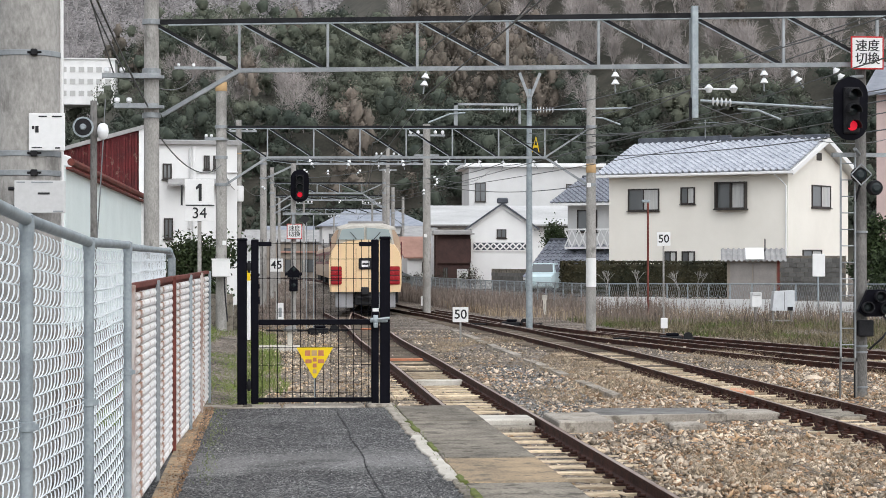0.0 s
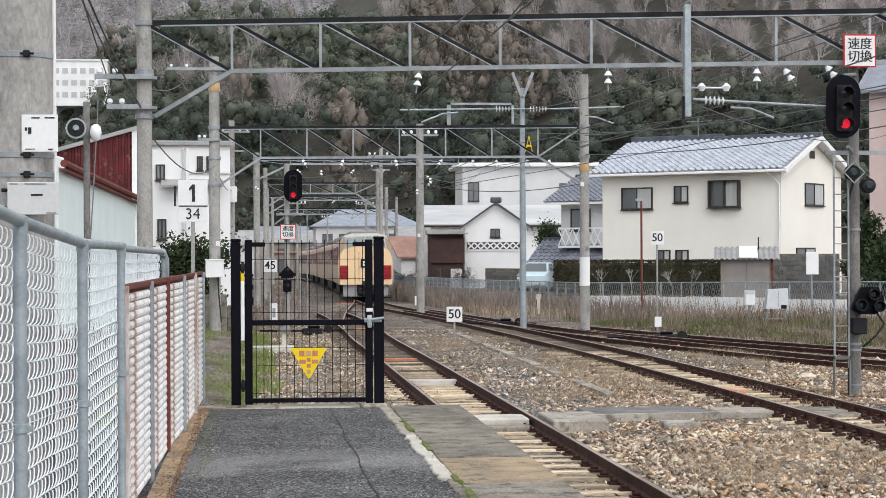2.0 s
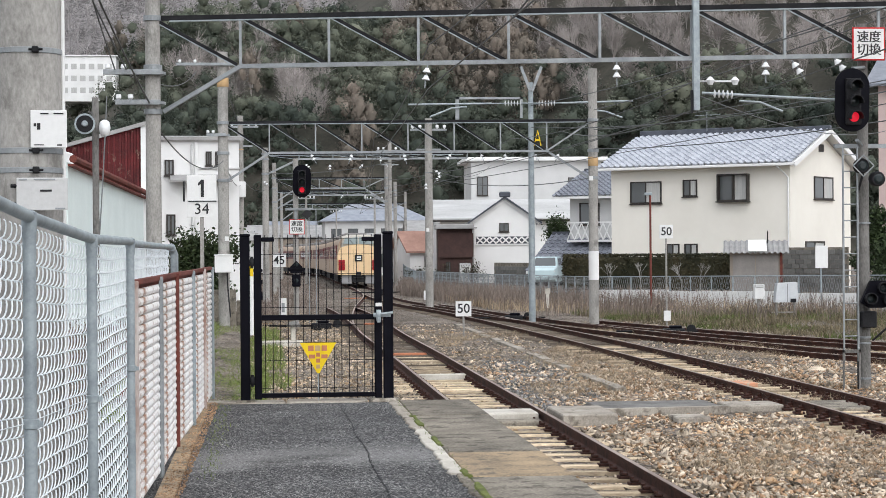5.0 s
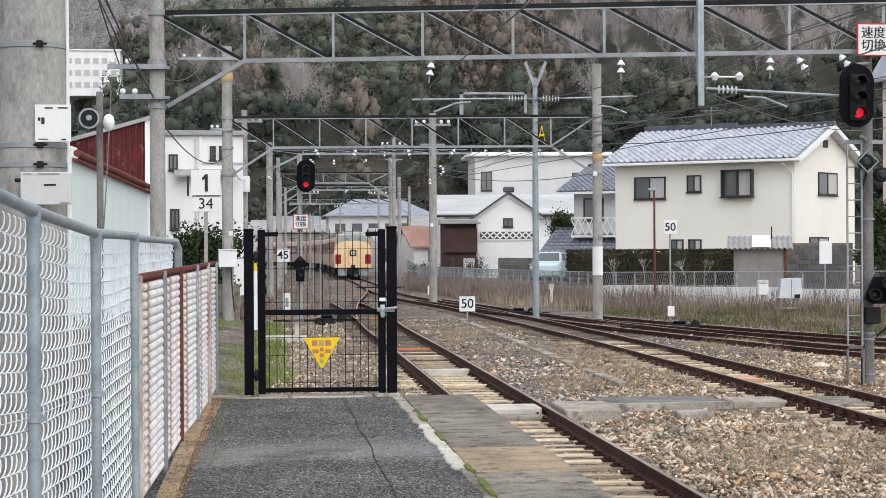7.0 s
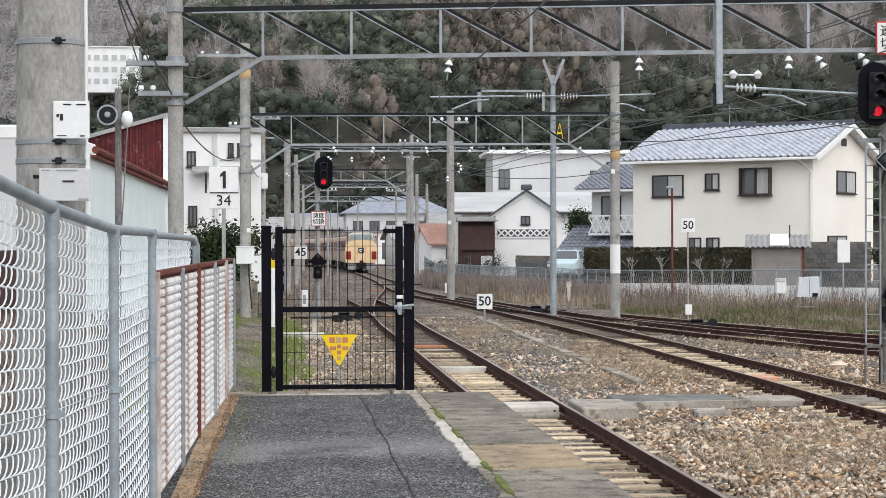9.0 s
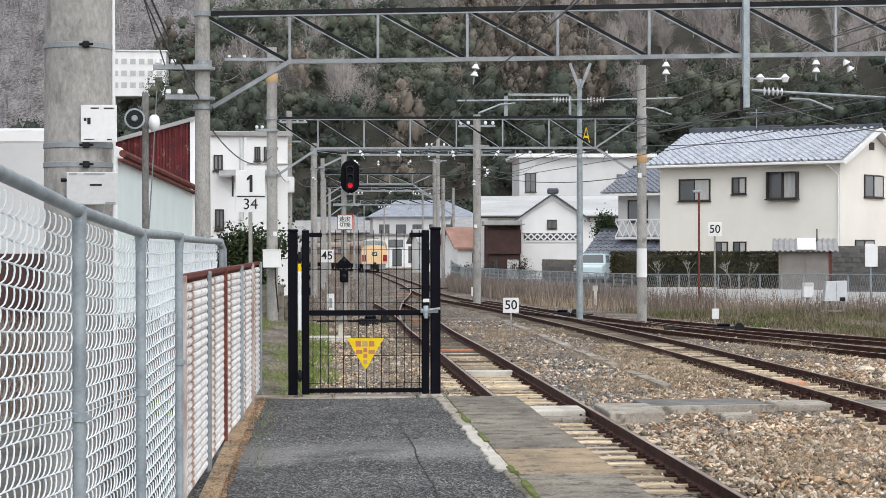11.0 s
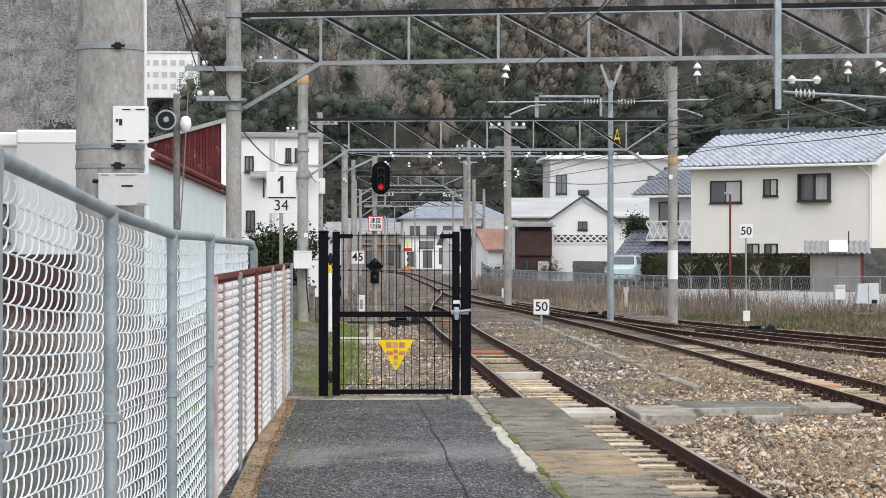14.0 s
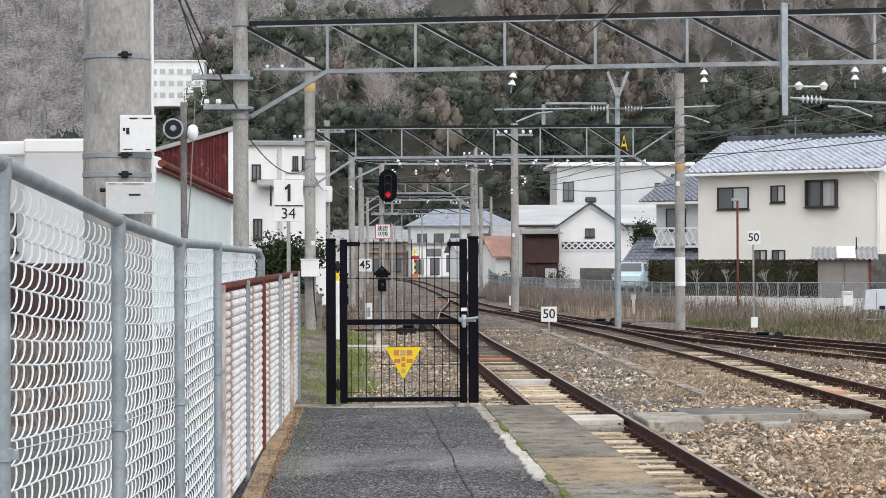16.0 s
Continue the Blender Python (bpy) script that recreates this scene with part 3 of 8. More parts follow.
# ---- ground: one sheet to the horizon ----
def ground_sheet():
    xs = np.unique(np.concatenate([np.linspace(-900, -60, 15), np.arange(-60, 1.5, 1.5), np.arange(1.5, 26, 0.4), np.arange(26, 60, 1.5), np.linspace(60, 900, 15)]))
    ys = np.unique(np.concatenate([np.linspace(-300, -10, 8), np.arange(-10, 140, 1.5), np.arange(140, 420, 6), np.linspace(420, 1500, 20)]))
    gx, gy = np.meshgrid(xs, ys)
    gz = ground_z(gx, gy)
    rng = np.random.default_rng(3)
    gz = gz + rng.normal(0, 0.012, gz.shape)
    under = (gx < 2.05) & (gx > -14) & (gy < 20.5)
    gz = np.where(under, -0.3, gz)
    w = len(xs)
    s = Shape()
    s.v = [tuple(p) for p in np.stack([gx, gy, gz], -1).reshape(-1, 3)]
    s.f = [(j * w + i, j * w + i + 1, (j + 1) * w + i + 1, (j + 1) * w + i) for j in range(len(ys) - 1) for i in range(w - 1)]
    return structure("ground", s, "ground", "dry brown and grey gravel ground with dead grass", "ground", smooth=True)


ground_sheet()


# ---- tracks ----
RAIL = [(-0.062, -0.153), (0.062, -0.153), (0.062, -0.14), (0.009, -0.125), (0.009, -0.045), (0.033, -0.036), (0.033, -0.003), (-0.033, -0.003), (-0.033, -0.036), (-0.009, -0.045), (-0.009, -0.125), (-0.062, -0.14)]
HEAD = [(-0.027, -0.003), (0.027, -0.003), (0.024, 0.0), (-0.024, 0.0)]


def sweep(points, profile, off):
    d = np.gradient(points, axis=0)
    d /= np.hypot(d[:, 0], d[:, 1])[:, None]
    right = np.stack([d[:, 1], -d[:, 0]], 1)
    z = grade(points[:, 1])
    s = Shape()
    s.loft([[(p[0] + r[0] * (off + u), p[1] + r[1] * (off + u), zz + w) for u, w in profile] for p, r, zz in zip(points, right, z)])
    return s


def sleeper_mesh(name, seed, width=0.175, material="sleeper"):
    r = random.Random(seed)
    s = Shape().box(-1.05, 1.05, -width / 2, width / 2, -0.14, 0, 0.008)
    s.v = [(x + r.uniform(-0.02, 0.02), y + r.uniform(-0.012, 0.012), z + r.uniform(-0.006, 0.004)) for x, y, z in s.v]
    return mesh_of(name, s, M[material])


SLEEPERS = [sleeper_mesh("sleeper", k) for k in range(5)]
OLD_SLEEPERS = [sleeper_mesh("sleeper", k, 0.2, "oldsleeper") for k in range(5)]


def track(name, label, pts, end_y, first=0.0, sleepers=True, bed=-0.116):
    curve, n = along(pts, 1.0)
    keep = curve[:, 1] <= end_y
    curve = curve[keep]
    base = new(name)
    tagged(base, label, "railway track", "", "structure")
    for off in (-0.566, 0.566):
        rail = part("rail", sweep(curve, RAIL, off), "rust", base, "rusty brown steel rail")
        part("rail_head", sweep(curve, HEAD, off), "railtop", rail, "worn steel running surface")
    if sleepers:
        fine, _ = along(pts, 0.6)
        rnd = random.Random(len(name))
        for (p, q) in zip(fine, fine[1:]):
            if first <= p[1] <= sleepers:
                h = math.degrees(math.atan2(q[1] - p[1], q[0] - p[0])) - 90
                piece("sleeper", rnd.choice(SLEEPERS if p[1] < 44 + rnd.uniform(-8, 4) else OLD_SLEEPERS), base, pose(p[0] + rnd.uniform(-0.04, 0.04), p[1] + rnd.uniform(-0.03, 0.03), bed + float(grade(p[1])) + rnd.uniform(-0.012, 0.006), 0, 0, h + rnd.uniform(-1.2, 1.2)))
    return base


def rail_clips(track_thing, x0, y0, y1, bed):
    """Rusty spring clips and bolts at the rail foot, on both sides of each rail."""
    clip = mesh_of("rail_clip", Shape().box(-0.075, 0.075, -0.07, 0.07, -0.02, 0.012, 0.004).tube((0.035, 0.0, 0.0), (0.035, 0.0, 0.07), 0.02, n=6).box(-0.03, 0.05, -0.045, 0.045, 0.015, 0.045, 0.008), M["rust"])
    y = y0
    while y < y1:
        for off in (-0.566, 0.566):
            for side in (-1, 1):
                piece("rail_clip", clip, track_thing, pose(x0 + off + side * 0.10, y, bed, 0, 0, 0 if side > 0 else 180))
        y += 0.6


main_track = track("main_track", "rusty rails on weathered timber sleepers beside the platform", MAIN, 400, 8.0, 120, -0.158)
loop_track = track("loop_track", "rusty rails on timber sleepers in pale gravel", LOOP, 118, 18.0, 95)
track("siding_track", "dark rusty siding rails curving across to the main line", SIDING, 81, 28.0, 78)
track("far_siding_track", "second rusty siding rail pair beside the signal", [(30, 14), (22.5, 26), (18.4, 34), (14.9, 43), (12.3, 51), (9.9, 61)], 61, 28, 60)

track("stub_track", "short rusty straight leg of the turnout ending in the weeds", [(3.432, 56), (3.432, 64), (3.40, 70), (3.2, 78)], 77, 60, 74, -0.158)
rail_clips(main_track, 3.43, 9.0, 40.0, -0.15)
rail_clips(loop_track, 8.48, 19.0, 40.0, -0.11)


# ---- platform ----
def platform():
    structure("platform", Shape().box(-0.72, 1.36, -12, 19.45, -0.3, 0.765), "asphalt", "dark worn asphalt platform surface with pale patches", "platform")
    structure("yard", Shape().box(-14.0, -0.725, -12, 21.5, -0.4, 0.42), "yard", "pale concrete yard beyond the fence", "yard")
    # A dark strip laid on the surface stands in for the open crack.
    seam_ = Shape()
    rs = random.Random(4)
    ys = [2 + 0.35 * i for i in range(50)]
    xs = [0.80 + 0.012 * math.sin(i * 0.9) + rs.uniform(-0.008, 0.008) for i in range(50)]
    for (x0, y0), (x1, y1) in zip(zip(xs, ys), zip(xs[1:], ys[1:])):
        seam_.add([(x0 - 0.006, y0, 0.769), (x0 + 0.006, y0, 0.769), (x1 + 0.005, y1 - 0.04, 0.769), (x1 - 0.005, y1 - 0.04, 0.769)], [(0, 1, 2, 3)])
    structure("tar_seam", seam_, "dark", "thin dark strip drawn for the crack along the asphalt", "seam")
    edge = new("platform_edge")
    tagged(edge, "stained old concrete coping slabs along the platform edge", "platform edge", "", "structure")
    cut = [-12.0, 4.0, 8.2, 11.3, 12.9, 14.45, 16.1, 17.7, 19.5]
    for i, (a, b) in enumerate(zip(cut, cut[1:])):
        s = Shape().box(1.40, 2.12, a + 0.008, b - 0.008, 0.53, 0.775 + 0.004 * (i % 3), 0.015)
        part("coping_slab", s, "tan" if i == 4 else "concrete", edge, "sandy coping slab" if i == 4 else "")
    part("wall", Shape().box(1.362, 2.02, -12, 19.45, -0.3, 0.528), "concrete", edge, "concrete retaining face")
    kerb = new("platform_kerb")
    tagged(kerb, "pale concrete strip along the fence foot", "kerb", "", "structure")
    part("strip", Shape().add([(-0.78, -12, 0.7), (-0.66, -12, 0.7), (-0.50, 19.4, 0.7), (-0.62, 19.4, 0.7), (-0.78, -12, 0.79), (-0.66, -12, 0.79), (-0.50, 19.4, 0.79), (-0.62, 19.4, 0.79)],
         [(3, 2, 1, 0), (4, 5, 6, 7), (0, 1, 5, 4), (1, 2, 6, 5), (2, 3, 7, 6), (3, 0, 4, 7)]), "tan", kerb)
    end = new("platform_end_kerb")
    tagged(end, "cracked pale concrete edge at the end of the platform", "kerb", "", "structure")
    for a, b, z in ((-0.6, 0.25, 0.775), (0.27, 1.1, 0.782), (1.12, 1.38, 0.80)):
        part("edge_block", Shape().box(a, b, 19.46, 19.85, -0.3, z, 0.02), "slabgrey", end)
    seam = new("platform_seam")
    tagged(seam, "pale mortar patches between asphalt and coping", "seam", "", "structure")
    jag = random.Random(12)
    def strip(y0, y1, xa, xb, z, m, name, label=""):
        """A low ragged strip: both long edges wander."""
        k = max(4, int((y1 - y0) / 0.12))
        rings = []
        for i in range(k + 1):
            y = y0 + (y1 - y0) * i / k
            ea, eb = xa + jag.uniform(-0.028, 0.018), xb + jag.uniform(-0.008, 0.008)
            rings.append([(ea, y, 0.6), (ea, y, z - 0.008), (ea + 0.008, y, z + jag.uniform(-0.003, 0.003)), (eb - 0.006, y, z + jag.uniform(-0.002, 0.002)), (eb, y, z - 0.008), (eb, y, 0.6)])
        part(name, Shape().loft(rings), m, seam, label)
    strip(13.1, 16.3, 1.305, 1.398, 0.782, "pale", "mortar")
    strip(-12, 13.09, 1.33, 1.396, 0.778, "concrete", "mortar")
    strip(16.31, 19.4, 1.30, 1.396, 0.779, "slabgrey", "mortar")
    for y0, y1 in ((10.2, 10.9), (11.6, 12.5), (12.9, 13.3), (14.9, 15.6), (16.6, 17.6)):
        strip(y0, y1, 1.375, 1.42, 0.79, "moss", "moss", "green moss in the joint")


platform()


# ---- gate at the platform end ----
def gate():
    g = thing("platform_gate", (-0.13, 19.6, 0.77), "black steel mesh gate closed across the platform end", "gate")
    def post(x0, x1, top):
        p = part("post", Shape().box(x0, x1, -0.05, 0.05, 0, top, 0.008), "black", g)
        part("cap", Shape().box(x0 - 0.006, x1 + 0.006, -0.056, 0.056, top, top + 0.03, 0.01), "black", p)
    post(-0.066, 0.032, 1.68)
    post(1.385, 1.485, 1.70)
    leaf = part("gate_leaf", Shape().box(0.073, 0.150, -0.04, 0.04, 0.03, 1.70, 0.008).box(1.295, 1.37, -0.04, 0.04, 0.03, 1.70, 0.008)
                .box(0.150, 1.295, -0.03, 0.03, 0.83, 0.885, 0.006).box(0.150, 1.295, -0.03, 0.03, 0.045, 0.09, 0.006)
                .box(0.150, 0.28, -0.028, 0.028, 1.63, 1.675, 0.006).box(1.17, 1.295, -0.028, 0.028, 1.63, 1.675, 0.006), "black", g, "welded black frame")
    for i in range(15):
        x = 0.186 + i * 0.0775
        part("bar", Shape().tube((x, 0.012, 0.03), (x, 0.012, 1.70), 0.0042, n=6), "black", leaf)
    for z in (0.14, 0.42, 0.60, 0.78, 0.96, 1.30, 1.50, 1.66):
        part("cross_wire", Shape().tube((0.14, 0.018, z), (1.31, 0.018, z), 0.003, n=6), "black", leaf)
    for z in (0.22, 1.42):
        part("hinge", Shape().box(0.032, 0.078, -0.03, 0.03, z - 0.04, z + 0.04, 0.004).tube((0.053, -0.01, z - 0.06), (0.053, -0.01, z + 0.06), 0.016), "dark", g, smooth=True)
    latch = part("latch", Shape().box(1.28, 1.46, -0.062, -0.048, 0.855, 0.90, 0.004).box(1.31, 1.36, -0.07, -0.05, 0.82, 0.93, 0.004).tube((1.36, -0.07, 0.885), (1.48, -0.07, 0.90), 0.014), "galv", g, "grey galvanised slide latch", smooth=True)
    part("padlock", Shape().box(1.315, 1.355, -0.10, -0.072, 0.80, 0.85, 0.006), "galv", latch)
    part("tag", Shape().box(1.305, 1.37, -0.05, -0.042, 0.965, 1.0), "white", g, "small white label")
    for x in (-0.017, 1.435):
        part("footing", Shape().box(x - 0.1, x + 0.1, -0.09, 0.1, -0.02, 0.025, 0.01), "concrete", g)
    sign = thing("warning_sign", (0.588, 19.575, 1.06), "yellow inverted triangle warning sign wired to the gate", "sign")
    part("plate", Shape().slab([(-0.186, 0.31), (0.186, 0.31), (0.012, 0.0), (-0.012, 0.0)], -0.006, 0.0), "yellow", sign)
    for k in range(3):
        part("text_bar", Shape().box(-0.10 + k * 0.068, -0.045 + k * 0.068, -0.009, -0.0065, 0.225, 0.282), "orange" if k != 1 else "marker", sign)
    for z in (0.19, 0.13, 0.07):
        part("text_bar", Shape().box(-0.02, 0.018, -0.009, -0.0065, z - 0.022, z + 0.018), "orange" if z > 0.1 else "marker", sign)
    part("text_bar", Shape().box(-0.095, -0.032, -0.009, -0.0065, 0.15, 0.19), "orange", sign)
    part("text_bar", Shape().box(0.032, 0.095, -0.009, -0.0065, 0.15, 0.19), "orange", sign)
    part("stay", Shape().tube((0.0, 0.002, -0.29), (0.0, 0.002, 0.02), 0.006, n=6), "galv", sign)


gate()


# ---- chain-link fence ----
FPOSTS = [(-0.908, 2.87, 2.63), (-0.858, 4.84, 2.537), (-0.801, 6.83, 2.431), (-0.756, 8.81, 2.365), (-0.735, 11.11, 2.361)]


def link_panel(p, q, zp, zq, z0):
    """Woven wire hung behind the posts: in each row a bowed leg falls towards the near post, then returns along the row."""
    L = math.dist(p, q)
    rise, r = 0.067, 0.0029
    k = max(4, round(L / 0.113))
    half = L / k * 0.43
    d = ((q[0] - p[0]) / L, (q[1] - p[1]) / L)
    nrm = (d[1], -d[0])
    s = Shape()
    rnd = random.Random(int(p[1] * 100))
    leg = ((1.0, 0.001, 0.02), (0.86, 0.008, 0.10), (0.66, 0.011, 0.34), (0.42, 0.011, 0.60), (0.0, 0.009, 0.82), (-0.6, 0.004, 0.95), (-0.95, -0.003, 0.98))
    for i in range(k):
        u0 = (i + 0.5) * L / k
        zt = zp + (zq - zp) * u0 / L - 0.02
        rows = int((zt - z0) / rise)
        pts = []
        for j in range(rows):
            slack = rnd.uniform(0.9, 1.1)
            for du, n, f in leg:
                u = min(max(u0 + du * half * slack, 0.01), L - 0.01)
                n = n * slack - 0.034
                pts.append((p[0] + d[0] * u + nrm[0] * n, p[1] + d[1] * u + nrm[1] * n, zt - (j + f) * rise + 0.004 * math.sin(u * 3.1 + j * 0.4)))
        s.pipe(pts, r, 4)
    return s


def chain_fence():
    fn = thing("chain_link_fence", (0, 0, 0), "grey galvanised chain-link fence with pipe rail beside the platform", "fence")
    for (x, y, z) in FPOSTS:
        po = part("post", Shape().tube((x, y, 0.7), (x, y, z + 0.008), 0.0235, n=14).turned((x, y, z - 0.017), [(0.0245, -0.05), (0.028, 0.0), (0.0275, 0.042), (0.012, 0.05)], 14), "galv", fn, smooth=True)
        for dz in (0.715,):
            part("clamp", Shape().turned((x, y, z - dz), [(0.022, -0.018), (0.031, -0.015), (0.031, 0.015), (0.022, 0.018)], 12).box(x - 0.01, x + 0.045, y - 0.016, y - 0.004, z - dz - 0.011, z - dz + 0.011), "galv", po, smooth=True)
    for (a, b) in zip(FPOSTS, FPOSTS[1:]):
        part("top_rail", Shape().tube((a[0], a[1], a[2] + 0.01), (b[0], b[1], b[2] + 0.01), 0.0225, n=14), "galv", fn, smooth=True)
        part("mesh", link_panel(a, b, a[2], b[2], 0.75), "wire", fn, "woven diamond wire mesh")
        part("tension_wire", Shape().tube((a[0] - 0.02, a[1], a[2] - 0.715), (b[0] - 0.02, b[1], b[2] - 0.715), 0.002, n=5), "wire", fn)
    a, b = FPOSTS[-1], (-0.74, 16.4, 2.345)
    part("top_rail", Shape().tube(a, b, 0.022, n=12), "galv", fn, smooth=True)
    part("elbow", Shape().pipe([b, (b[0], b[1] + 0.06, b[2] - 0.01), (b[0] + 0.02, b[1] + 0.1, b[2] - 0.06), (b[0] + 0.02, b[1] + 0.1, 0.7)], 0.034, 12), "galv", fn, smooth=True)
    part("mesh", link_panel((a[0], a[1]), (b[0], b[1]), a[2], b[2], 1.3), "wire", fn, "woven diamond wire mesh")


chain_fence()


# ---- rust-stained sheet fence ----
def sheet_fence():
    fn = thing("sheet_fence", (0, 0, 0.77), "rust-stained white ribbed sheet fence along the platform", "fence")
    posts = [(-0.75, 11.4), (-0.70, 13.3), (-0.665, 15.1), (-0.60, 16.9), (-0.555, 18.7), (-0.52, 20.4)]
    for i, (a, b) in enumerate(zip(posts, posts[1:])):
        h = math.degrees(math.atan2(b[1] - a[1], b[0] - a[0]))
        L = math.dist(a, b)
        slat = mesh_of("slat", Shape().loft([[(x, -0.002, 0.0), (x, -0.013, 0.006), (x, -0.019, 0.026), (x, -0.014, 0.046), (x, -0.004, 0.052), (x, 0.012, 0.052), (x, 0.012, 0.0)] for x in (0.0, L)]), M["rustwhite"])
        part("backing", Shape().beam((a[0] - 0.03, a[1], 0.68), (b[0] - 0.03, b[1], 0.68), 1.32, 0.006), "rustred", fn, "rusted sheet behind the slats")
        for k in range(23):
            piece("slat", slat, fn, pose(a[0], a[1], 0.02 + k * 0.0565, 0, 0, h))
        part("top_rail", Shape().beam((a[0], a[1], 1.36), (b[0], b[1], 1.36), 0.03, 0.045), "rustred", fn, "rusty red-brown cap rail")
        part("back_rail", Shape().beam((a[0] - 0.05, a[1], 0.7), (b[0] - 0.05, b[1], 0.7), 0.05, 0.04), "rustred", fn)
    for i, (x, y) in enumerate(posts):
        m = "rustred" if i in (2,) else "steel" if i == 1 else ("galv" if i in (3, 5) else "rustpost")
        part("post", Shape().box(x + 0.012, x + 0.042, y - 0.02, y + 0.02, -0.02, 1.37, 0.005), m, fn)


sheet_fence()


# ---- concrete and steel poles ----
def concrete_pole(x, y, z0, z1, r0, r1, label, bands=()):
    p = thing("utility_pole", (x, y, z0), label, "pole")
    k = 6
    s = Shape().turned((0, 0, 0), [(r0 + (r1 - r0) * i / k, (z1 - z0) * i / k) for i in range(k + 1)], 24)
    part("shaft", s, "pole", p, smooth=True)
    for z, m in bands:
        rr = r0 + (r1 - r0) * (z - z0) / (z1 - z0)
        part("band", Shape().turned((0, 0, z - z0), [(rr + 0.001, -0.018), (rr + 0.006, -0.015), (rr + 0.006, 0.015), (rr + 0.001, 0.018)], 24), m, p, smooth=True)
    return p


big = concrete_pole(-1.43, 12.19, 0.6, 8.0, 0.226, 0.19, "thick grey concrete pole with white notice boards strapped on", ((3.56, "steel"), (2.94, "steel"), (2.82, "steel")))
part("conduit", Shape().tube((0.226, -0.02, 0.2), (0.205, -0.02, 7.2), 0.012, n=8), "white", big, "white conduit", smooth=True)
for z in (3.56, 2.94, 2.82):
    part("band_bolt", Shape().box(0.05, 0.09, -0.235, -0.19, z - 0.62, z - 0.58, 0.006).tube((0.03, -0.22, z - 0.6), (0.115, -0.22, z - 0.6), 0.007), "dark", big, "dark bolted clamp")
upper = thing("notice_board", (-1.28, 11.96, 2.955), "white notice sheet with faded print strapped to the pole", "notice")
part("sheet", Shape().box(-0.11, 0.11, -0.006, 0.0, 0.0, 0.23, 0.003), "white", upper)
for a, b, c, d in ((-0.09, -0.075, 0.13, 0.15), (-0.07, -0.05, 0.11, 0.15), (-0.05, 0.0, 0.205, 0.213), (0.03, 0.09, 0.205, 0.213), (-0.09, -0.03, 0.015, 0.02), (0.05, 0.08, 0.012, 0.02)):
    part("text_bar", Shape().box(a, b, -0.009, -0.0065, c, d), "ink", upper)
lower = thing("notice_board", (-1.32, 11.94, 2.57), "white weathered plate with a dark printed bar strapped to the pole", "notice")
part("plate", Shape().box(-0.155, 0.155, -0.012, 0.0, 0.0, 0.2, 0.004), "greywall", lower)
part("text_bar", Shape().box(-0.012, 0.06, -0.015, -0.0125, 0.115, 0.127), "ink", lower)
for a, b, z in ((-0.14, -0.09, 0.185), (-0.05, 0.08, 0.185), (0.08, 0.14, 0.008)):
    part("text_bar", Shape().box(a, b, -0.015, -0.0125, z, z + 0.008), "steel", lower)
for z in (0.04, 0.15):
    part("strap_bolt", Shape().tube((-0.19, 0.0, z), (-0.15, 0.0, z), 0.012), "dark", lower)


# ---- overhead line portals ----
def portal(p, q, z_top, depth, bays, left_pole, right_pole, strut, label, t=0.07):
    """A lattice beam between two poles; p and q are its ends in plan."""
    base = thing("overhead_line_portal", (p[0], p[1], 0), label, "portal")
    d = Vector((q[0] - p[0], q[1] - p[1], 0))
    at = lambda u, z: tuple(d * u + Vector((0, 0, z)))
    zb = z_top - depth
    inner = 1 / bays
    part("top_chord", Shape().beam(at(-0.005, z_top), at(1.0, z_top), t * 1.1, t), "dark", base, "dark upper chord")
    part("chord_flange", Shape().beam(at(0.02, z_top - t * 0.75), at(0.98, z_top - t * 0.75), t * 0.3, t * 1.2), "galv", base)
    part("bottom_chord", Shape().beam(at(inner, zb), at(1 - inner if right_pole else 1.0, zb), t, t), "steel", base)
    for i in range(1, bays + 1):
        if i < bays or not right_pole:
            part("vertical", Shape().beam(at(i * inner, zb), at(i * inner, z_top), t * 0.7, t * 0.6), "steel", base)
        if not (right_pole and i == bays):
            lo = i * inner
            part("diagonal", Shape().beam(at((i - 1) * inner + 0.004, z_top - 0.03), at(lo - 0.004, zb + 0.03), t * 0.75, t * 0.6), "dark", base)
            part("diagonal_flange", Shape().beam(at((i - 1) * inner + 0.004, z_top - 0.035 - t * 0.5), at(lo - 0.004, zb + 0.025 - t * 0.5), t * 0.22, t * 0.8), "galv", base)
    if right_pole:
        part("diagonal", Shape().beam(at(1 - inner, zb), at(1, z_top), t * 0.75, t * 0.6), "steel", base)
    if strut:
        part("strut", Shape().beam(at(0.012, zb - strut), at(inner, zb), t, t * 0.8), "steel", base)
        if right_pole:
            part("strut", Shape().beam(at(0.99, zb - strut), at(1 - inner, zb), t, t * 0.8), "steel", base)
    for u, r, top in ((0.0, left_pole[0], left_pole[1]),) + (((1.0, right_pole[0], right_pole[1]),) if right_pole else ()):
        c = at(u, 0)
        pole = part("pole", Shape().turned(c, [(r * 1.12, -0.3), (r * 1.05, top * 0.5), (r, top)], 16), "pole", base, "grey concrete pole", smooth=True)
        for z in (zb - strut, zb, z_top):
            part("collar", Shape().turned((c[0], c[1], z), [(r + 0.01, -0.05), (r + 0.035, -0.045), (r + 0.035, 0.045), (r + 0.01, 0.05)], 16), "steel", pole)
    return base


